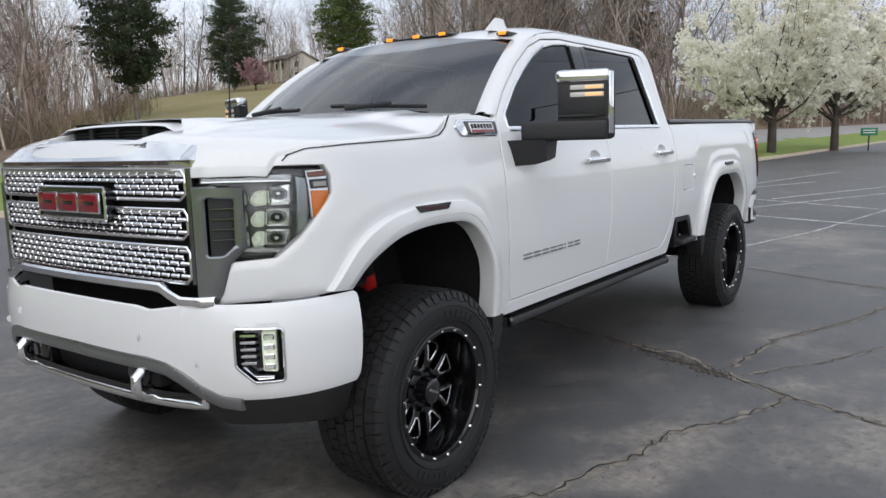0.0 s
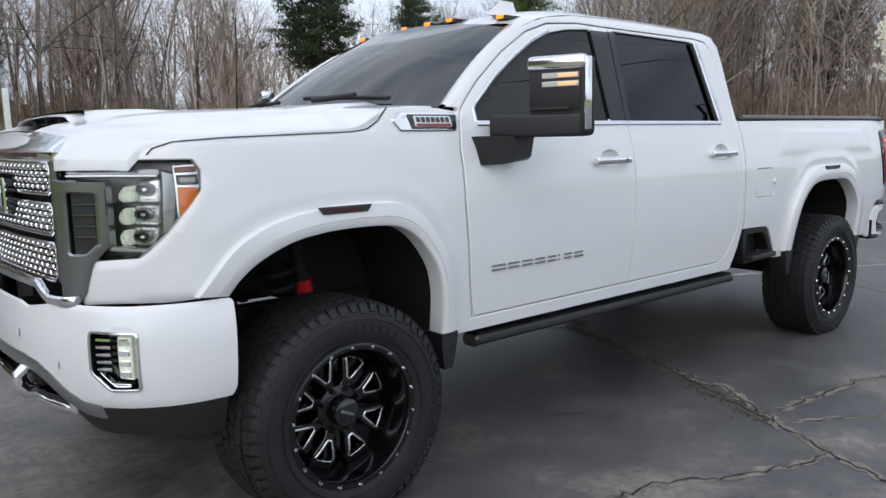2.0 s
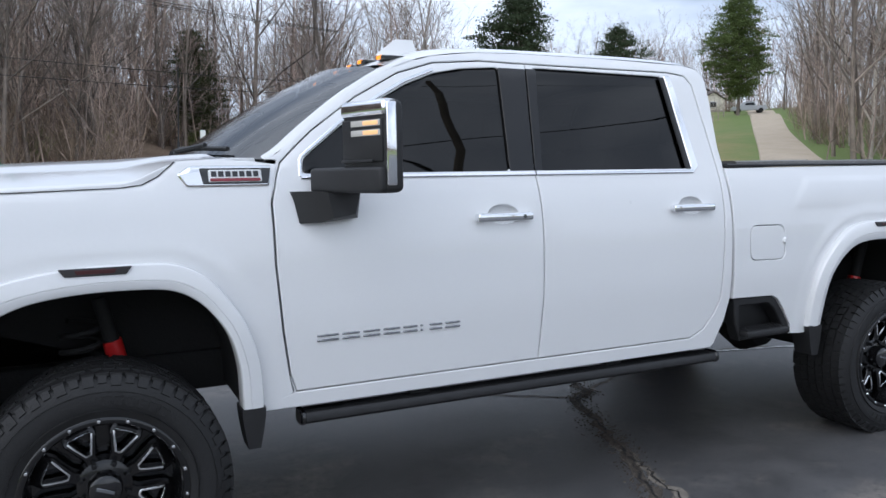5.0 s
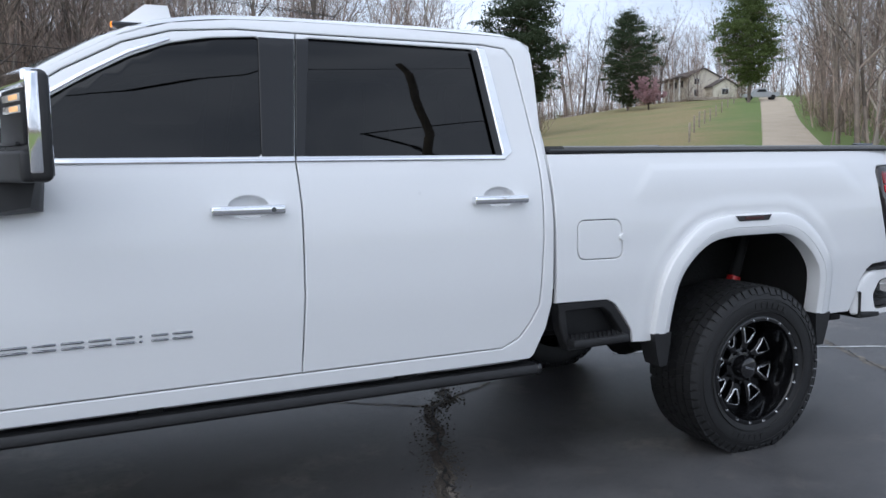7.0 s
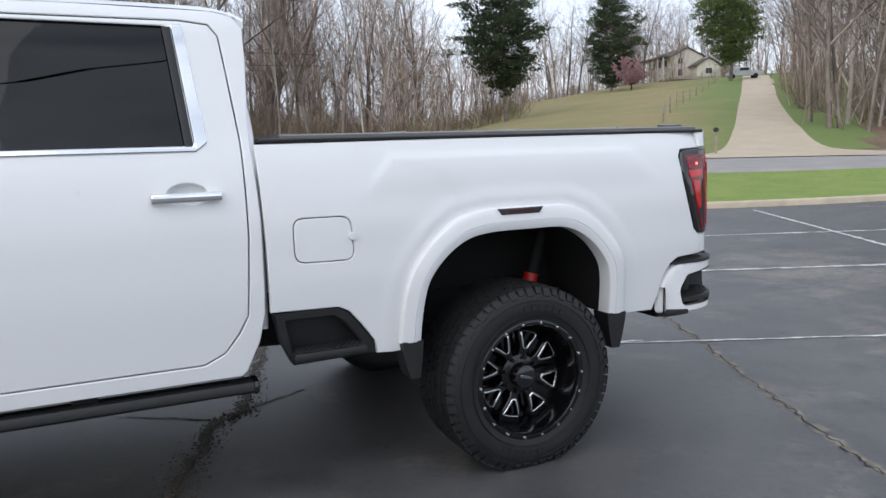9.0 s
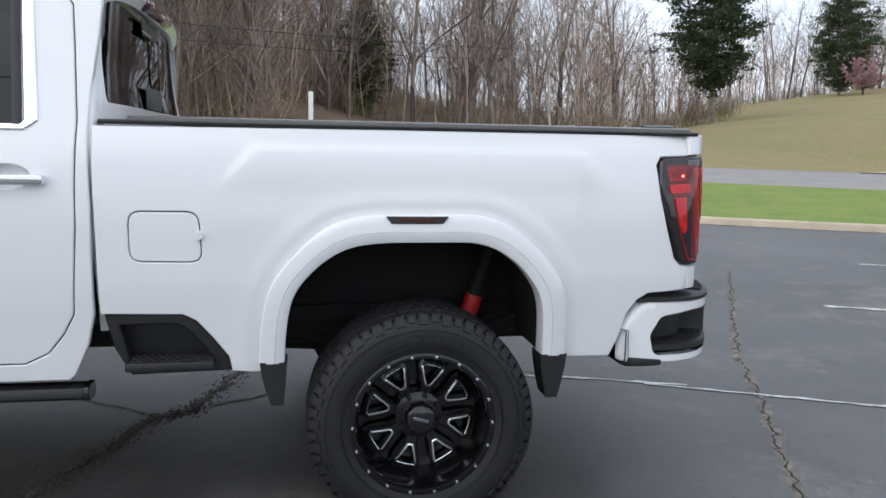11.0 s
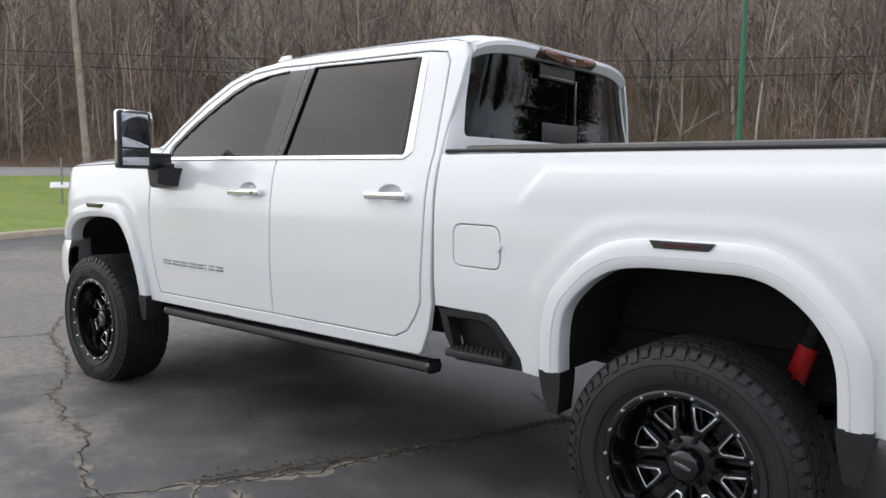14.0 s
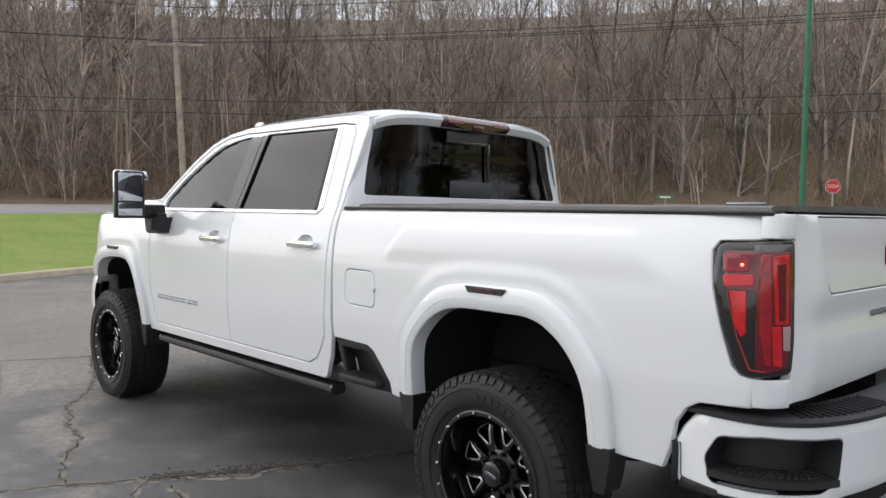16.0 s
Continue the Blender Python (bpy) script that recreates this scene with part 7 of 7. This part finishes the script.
mass("saplings", "fine brown twigs of young trees filling the woods", 680, saplings, 46, TWIG, edge_zone, .8, 1.7)
def drive_zone(rnd):
    return rnd.uniform(49.8, 60), rnd.uniform(46, 84)


mass("drive_brush", "fine brown twigs of young trees beside the drive", 16, saplings, 49, TWIG, drive_zone, .9, 1.9)
mass("undergrowth", "tangled dry brown undergrowth below the trees", 1700, shrubs, 44, BRUSH, edge_zone, .6, 1.5)
mass("green_undergrowth", "undergrowth with first green leaves", 170, shrubs, 45, BUD_GREEN, edge_zone, .6, 1.3)

# ---- house on the hill ----
SIDING = mat("cream_siding", (.76, .71, .60), .7, vary=.06, scale=1.5)
ROOFING = mat("brown_shingle", (.12, .10, .09), .9, vary=.25, scale=2, bump=.4, grain=20)
COLUMN = mat("white_trim", (.75, .74, .70), .6, vary=.05)
GLASS_FAR = mat("dark_pane", (.03, .035, .04), .1, vary=.2)
BRICK = mat("brick_base", (.42, .37, .32), .9, vary=.25, scale=6)


def house():
    x, y = polar(41.9, 160)
    z = height_at(x, y) - .2
    h = thing("house", "cream two-storey house with white porch columns on the hill", "house", pose(x, y, z, rz=-16) @ Matrix.Scale(.86, 4))

    def gable(cx, cy, w, d, eave, top):
        body = [(-w / 2, eave), (-w / 2, 0), (w / 2, 0), (w / 2, eave), (0, top)]
        return loft([[(cx + a, cy + s * d / 2, b) for a, b in body] for s in (-1, 1)], True, True)

    def roof(cx, cy, w, d, eave, top):
        k = (top - eave) / (w / 2)
        prof = [(-w / 2 - .5, eave - .5 * k), (0, top), (w / 2 + .5, eave - .5 * k), (w / 2 + .5, eave - .5 * k + .22), (0, top + .22), (-w / 2 - .5, eave - .5 * k + .22)]
        return loft([[(cx + a, cy + s * (d / 2 + .45), b) for a, b in prof] for s in (-1, 1)], True, True)
    part("wall", gable(0, 2, 7.5, 12, 5.2, 7.0), SIDING, h)
    part("roof", roof(0, 2, 7.5, 12, 5.2, 7.0), ROOFING, h)
    part("wall", gable(3.3, -5.0, 5.5, 5.0, 2.9, 4.4), SIDING, h)
    part("roof", roof(3.3, -5.0, 5.5, 5.0, 2.9, 4.4), ROOFING, h)
    part("foundation", rbox(1.0, 0, .2, 10.2, 15.2, .6, .02), BRICK, h)
    part("porch_roof", rbox(-4.6, 2, 5.2, 2.2, 12.6, .3, .03), ROOFING, h)
    for k in range(5):
        part("column", tube([(-5.4, -3.6 + k * 2.8, 0), (-5.4, -3.6 + k * 2.8, 5.1)], [.20, .17], 10), COLUMN, h, "white porch column")
    for wx, wy, wz, ww, wh in ((3.3, -7.52, 1.7, 1.5, 1.2), (-1.6, -4.02, 4.2, 1.0, 1.3), (-1.7, -4.02, 1.7, .9, 1.5)):
        w = part("window", rbox(wx, wy, wz, ww + .2, .08, wh + .2, .01), COLUMN, h)
        part("pane", rbox(wx - ww / 4, wy - .05, wz, ww / 2 - .06, .03, wh - .1, .005), GLASS_FAR, w)
        part("pane", rbox(wx + ww / 4, wy - .05, wz, ww / 2 - .06, .03, wh - .1, .005), GLASS_FAR, w)
    for k in range(3):
        w = part("window", rbox(-3.78, -1.5 + k * 3.2, 3.9, .08, 1.1, 1.5, .01), COLUMN, h)
        part("pane", rbox(-3.83, -1.5 + k * 3.2, 3.9, .03, .9, 1.3, .005), GLASS_FAR, w)


house()


def far_car(az, r, rz, body, label, pickup):
    x, y = polar(az, r)
    c = thing("parked_car", label, "car", pose(x, y, height_at(x, y) + .05, rz=rz))
    prof = [(-2.6, .45), (-2.65, .95), (-1.6, 1.05), (-.9, 1.75), (.7, 1.78), (1.0, 1.15), (2.6, 1.12), (2.65, .5)] if pickup else [(-2.2, .35), (-2.25, .75), (-1.2, .92), (-.5, 1.4), (.9, 1.42), (1.7, .95), (2.2, .9), (2.25, .4)]
    part("body", loft([[(a, s, b) for a, b in prof] for s in (-.9, -.86, .86, .9)], True, True), body, c)
    for s in (-1, 1):
        part("side_window", loft([[(a, s * .91, b) for a, b in ((-.75, 1.2), (-.55, 1.6), (.6, 1.62), (.75, 1.2))], [(a, s * .915, b) for a, b in ((-.75, 1.2), (-.55, 1.6), (.6, 1.62), (.75, 1.2))]], True, True), GLASS_FAR, c)
        for wx in (-1.7, 1.7):
            part("wheel", moved(lathe([(0, -.12), (.34, -.12), (.38, -.06), (.38, .06), (.34, .12), (0, .12)], 16), pose(wx, s * .82, .38)), RUBBER, c)


far_car(46.1, 133, -35, mat("silver_paint", (.55, .57, .60), .3, .3, coat=.5), "silver pickup parked beside the house", True)
far_car(49.9, 140, -60, mat("pale_paint", (.62, .63, .64), .3, .2, coat=.5), "pale car parked at the top of the drive", False)

# ---- poles, wires, signs, fence, posts ----
POLE_WOOD = mat("weathered_pole_wood", (.36, .31, .25), .9, vary=.3, scale=3, bump=.5, grain=30)
STEEL = mat("galvanised_steel", (.35, .36, .37), .45, .8, vary=.15)
GREEN_PAINT = mat("green_painted_steel", (.035, .16, .085), .5, vary=.2)
SIGN_RED = mat("sign_red", (.55, .02, .03), .45, vary=.08)
SIGN_WHITE = mat("sign_white", (.75, .75, .74), .5, vary=.06)
SIGN_GREEN = mat("sign_green", (.02, .20, .10), .5, vary=.1)
WIRE = mat("black_cable", (.02, .02, .02), .6, vary=.2)


def utility_pole(x, y, h, lean, label):
    t = thing("utility_pole", label, "utility pole", pose(x, y, height_at(x, y) if lot_gap(np.array([x]), np.array([y]))[0] > 0 else 0, rx=lean[0], ry=lean[1], rz=lean[2]))
    part("post", tube([(0, 0, -.5), (0, 0, h * .5), (0, 0, h)], [.17, .15, .11], 12), POLE_WOOD, t)
    part("cross_arm", rbox(0, 0, h - 1.5, 2.6, .11, .13, .02), POLE_WOOD, t)
    for k in (-1.2, -.45, .45, 1.2):
        part("insulator", moved(tube([(0, 0, 0), (0, 0, .10), (0, 0, .18)], [.03, .055, .03], 8), pose(k, 0, h - 1.43)), STEEL, t)
    part("pole_cap", tube([(0, 0, h), (0, 0, h + .35)], [.05, .03], 8), STEEL, t)
    for s in (-1, 1):
        part("brace", tube([(s * .8, 0, h - 1.52), (0, .05, h - 2.3)], .025, 6), STEEL, t)
    return t


px, py = -29.63, 13.48
utility_pole(px, py, 9.3, (0, -3.2, 62), "tall weathered wooden utility pole by the road")
rx_, ry_ = 8.5, -11.0
near = thing("wooden_pole", "tall wooden pole standing at the lot's near side", "pole", pose(rx_, ry_, 0, ry=-2))
part("post", tube([(0, 0, -.3), (0, 0, 6), (0, 0, 13)], [.15, .13, .10], 12), POLE_WOOD, near)
qx, qy = polar(-60.2, 46)
t = thing("wooden_post", "short bare wooden pole at the wood's edge", "pole", pose(qx, qy, height_at(qx, qy)))
part("post", tube([(0, 0, -.4), (0, 0, 6.2)], [.12, .09], 10), POLE_WOOD, t)
gx, gy = -1.72, 16.75
t = thing("sign_mast", "tall green painted steel mast by the lot exit", "mast", pose(gx, gy, 0))
part("post", tube([(0, 0, -.2), (0, 0, 8.5)], [.075, .06], 14), GREEN_PAINT, t)
part("base_plate", rbox(0, 0, .03, .4, .4, .05, .01), GREEN_PAINT, t)


def wire(a, b, sag, label="slack black overhead cable between poles"):
    pts = [tuple(np.array(a) + (np.array(b) - np.array(a)) * u - np.array([0, 0, 4 * sag * u * (1 - u)])) for u in np.linspace(0, 1, 25)]
    return tagged(part("overhead_cable", tube(pts, .014, 5), WIRE), label, "cable", group="overhead cables")


pz = height_at(px, py)
for k, (h, off) in enumerate(((8.0, -1.2), (8.0, .6), (8.0, 1.2), (9.6, 0), (5.2, 0), (4.6, .1))):
    a = (px + off * .47, py + off * .88, pz + h)
    qx2, qy2 = polar(15 + k * .4, 44 + .5 * k)
    wire(a, (qx2, qy2, height_at(qx2, qy2) + h + .6), .5 + .05 * k)
    qx3, qy3 = polar(-110, 46)
    wire(a, (qx3, qy3, height_at(qx3, qy3) + h), .4)

for off, h in ((-1.2, 11.6), (1.2, 11.6), (0, 9.0)):
    wire((rx_ + off * .26, ry_ + off * .97, h), (-30 + off, -16 + off, h + .5), .5)
    wire((rx_ + off * .26, ry_ + off * .97, h), (48 + off, -3 + off, h + .5), .5)

# a stop sign with its plate, post and word
def text_mesh(word, size, material):
    c = bpy.data.curves.new("word", "FONT")
    c.body, c.size, c.align_x, c.align_y, c.extrude = word, size, "CENTER", "CENTER", .002
    o = new("word", c)
    me = bpy.data.meshes.new_from_object(o.evaluated_get(bpy.context.evaluated_depsgraph_get()))
    bpy.data.objects.remove(o)
    me.materials.clear()
    me.materials.append(material)
    return me


sx, sy = polar(-21.5, 22.5)
sx, sy = EYE_X + 4.1 - math.sin(radians(19.5)) * 38, -3.3 + math.cos(radians(19.5)) * 38
stop = thing("stop_sign", "red octagonal stop sign on a steel post", "road sign", pose(sx, sy, height_at(sx, sy), rz=22))
zt = 2.86 - height_at(sx, sy)
part("post", rbox(0, .04, zt / 2 - .05, .06, .05, zt + .3, .008), STEEL, stop)
octo = [(.30 * math.cos(radians(22.5 + 45 * k)) , .30 * math.sin(radians(22.5 + 45 * k))) for k in range(8)]
part("plate_edge", loft([[(a * 1.06, y, zt + b * 1.06) for a, b in octo] for y in (-.004, .006)], True, True), SIGN_WHITE, stop)
face = part("plate", loft([[(a, y, zt + b) for a, b in octo] for y in (-.008, .003)], True, True), SIGN_RED, stop)
word = new("word", text_mesh("STOP", .20, SIGN_WHITE))
word.parent = stop
word.matrix_basis = pose(0, -.012, zt, 90, 0, 0)
ax, ay = polar(-23.0, 31)
street = thing("street_name_sign", "small green street name sign on a post", "road sign", pose(ax, ay, height_at(ax, ay), rz=20))
part("post", tube([(0, 0, -.2), (0, 0, 1.15)], .03, 8), STEEL, street)
part("plate", rbox(0, 0, 1.2, .62, .015, .16, .004), SIGN_GREEN, street)
part("name_bar", rbox(0, -.010, 1.2, .42, .004, .06, .002), SIGN_WHITE, street)
ax, ay = polar(80.4, 45)
vs = thing("verge_sign", "small dark green sign on two posts by the trees", "sign", pose(ax, ay, height_at(ax, ay), rz=-75))
part("post", tube([(0, 0, -.2), (0, 0, 1.0)], .04, 8), BLACK_PLASTIC, vs)
part("plate", rbox(0, -.03, .95, .85, .03, .42, .01), SIGN_GREEN, vs)
for k in range(2):
    part("text_bar", rbox(0, -.05, 1.03 - k * .14, .6, .006, .05, .002), SIGN_WHITE, vs)

# sloped box sign on a thin post across the near verge
bx_, by_ = EYE_X + 4.1 - math.sin(radians(66.9)) * 26, -3.3 + math.cos(radians(66.9)) * 26
bz_ = height_at(bx_, by_)
t = thing("tilted_panel", "small pale tilted panel on a post in the verge", "panel", pose(bx_, by_, bz_, rz=60))
part("post", tube([(0, 0, -.2), (0, 0, 1.35)], .03, 8), STEEL, t)
part("plate", rbox(0, 0, .55, .62, .34, .05, .01, 2, Matrix.Rotation(radians(28), 4, "X")), SIGN_WHITE, t)

# mail box, fence posts and lamp by the drive
mx_, my_ = polar(44.6, 36.0)
t = thing("mailbox", "dark mailbox on a post beside the drive", "mailbox", pose(mx_, my_, height_at(mx_, my_), rz=40))
part("post", rbox(0, 0, .5, .09, .09, 1.1, .01), POLE_WOOD, t)
part("box", loft([[(x, .10 * math.cos(a), 1.12 + .10 * math.sin(a)) for a in np.linspace(0, 2 * math.pi, 13)[:-1]] for x in (-.24, .24)], True, True), BLACK_PLASTIC, t)
for k in range(9):
    fx, fy = polar(41.0 + .42 * k, 52 + 7.5 * k)
    t = thing("fence_post", "thin weathered wooden fence post on the hill", "fence post", pose(fx, fy, height_at(fx, fy)), group="fence posts on the hill")
    part("post", rbox(0, 0, .55, .11, .11, 1.4, .02), POLE_WOOD, t)
wpx, wpy = polar(3.8, 27)
t = thing("white_post", "pale square post standing beyond the lot", "post", pose(wpx, wpy, height_at(wpx, wpy)))
part("post", rbox(0, 0, 1.25, .16, .16, 2.7, .02), SIGN_WHITE, t)
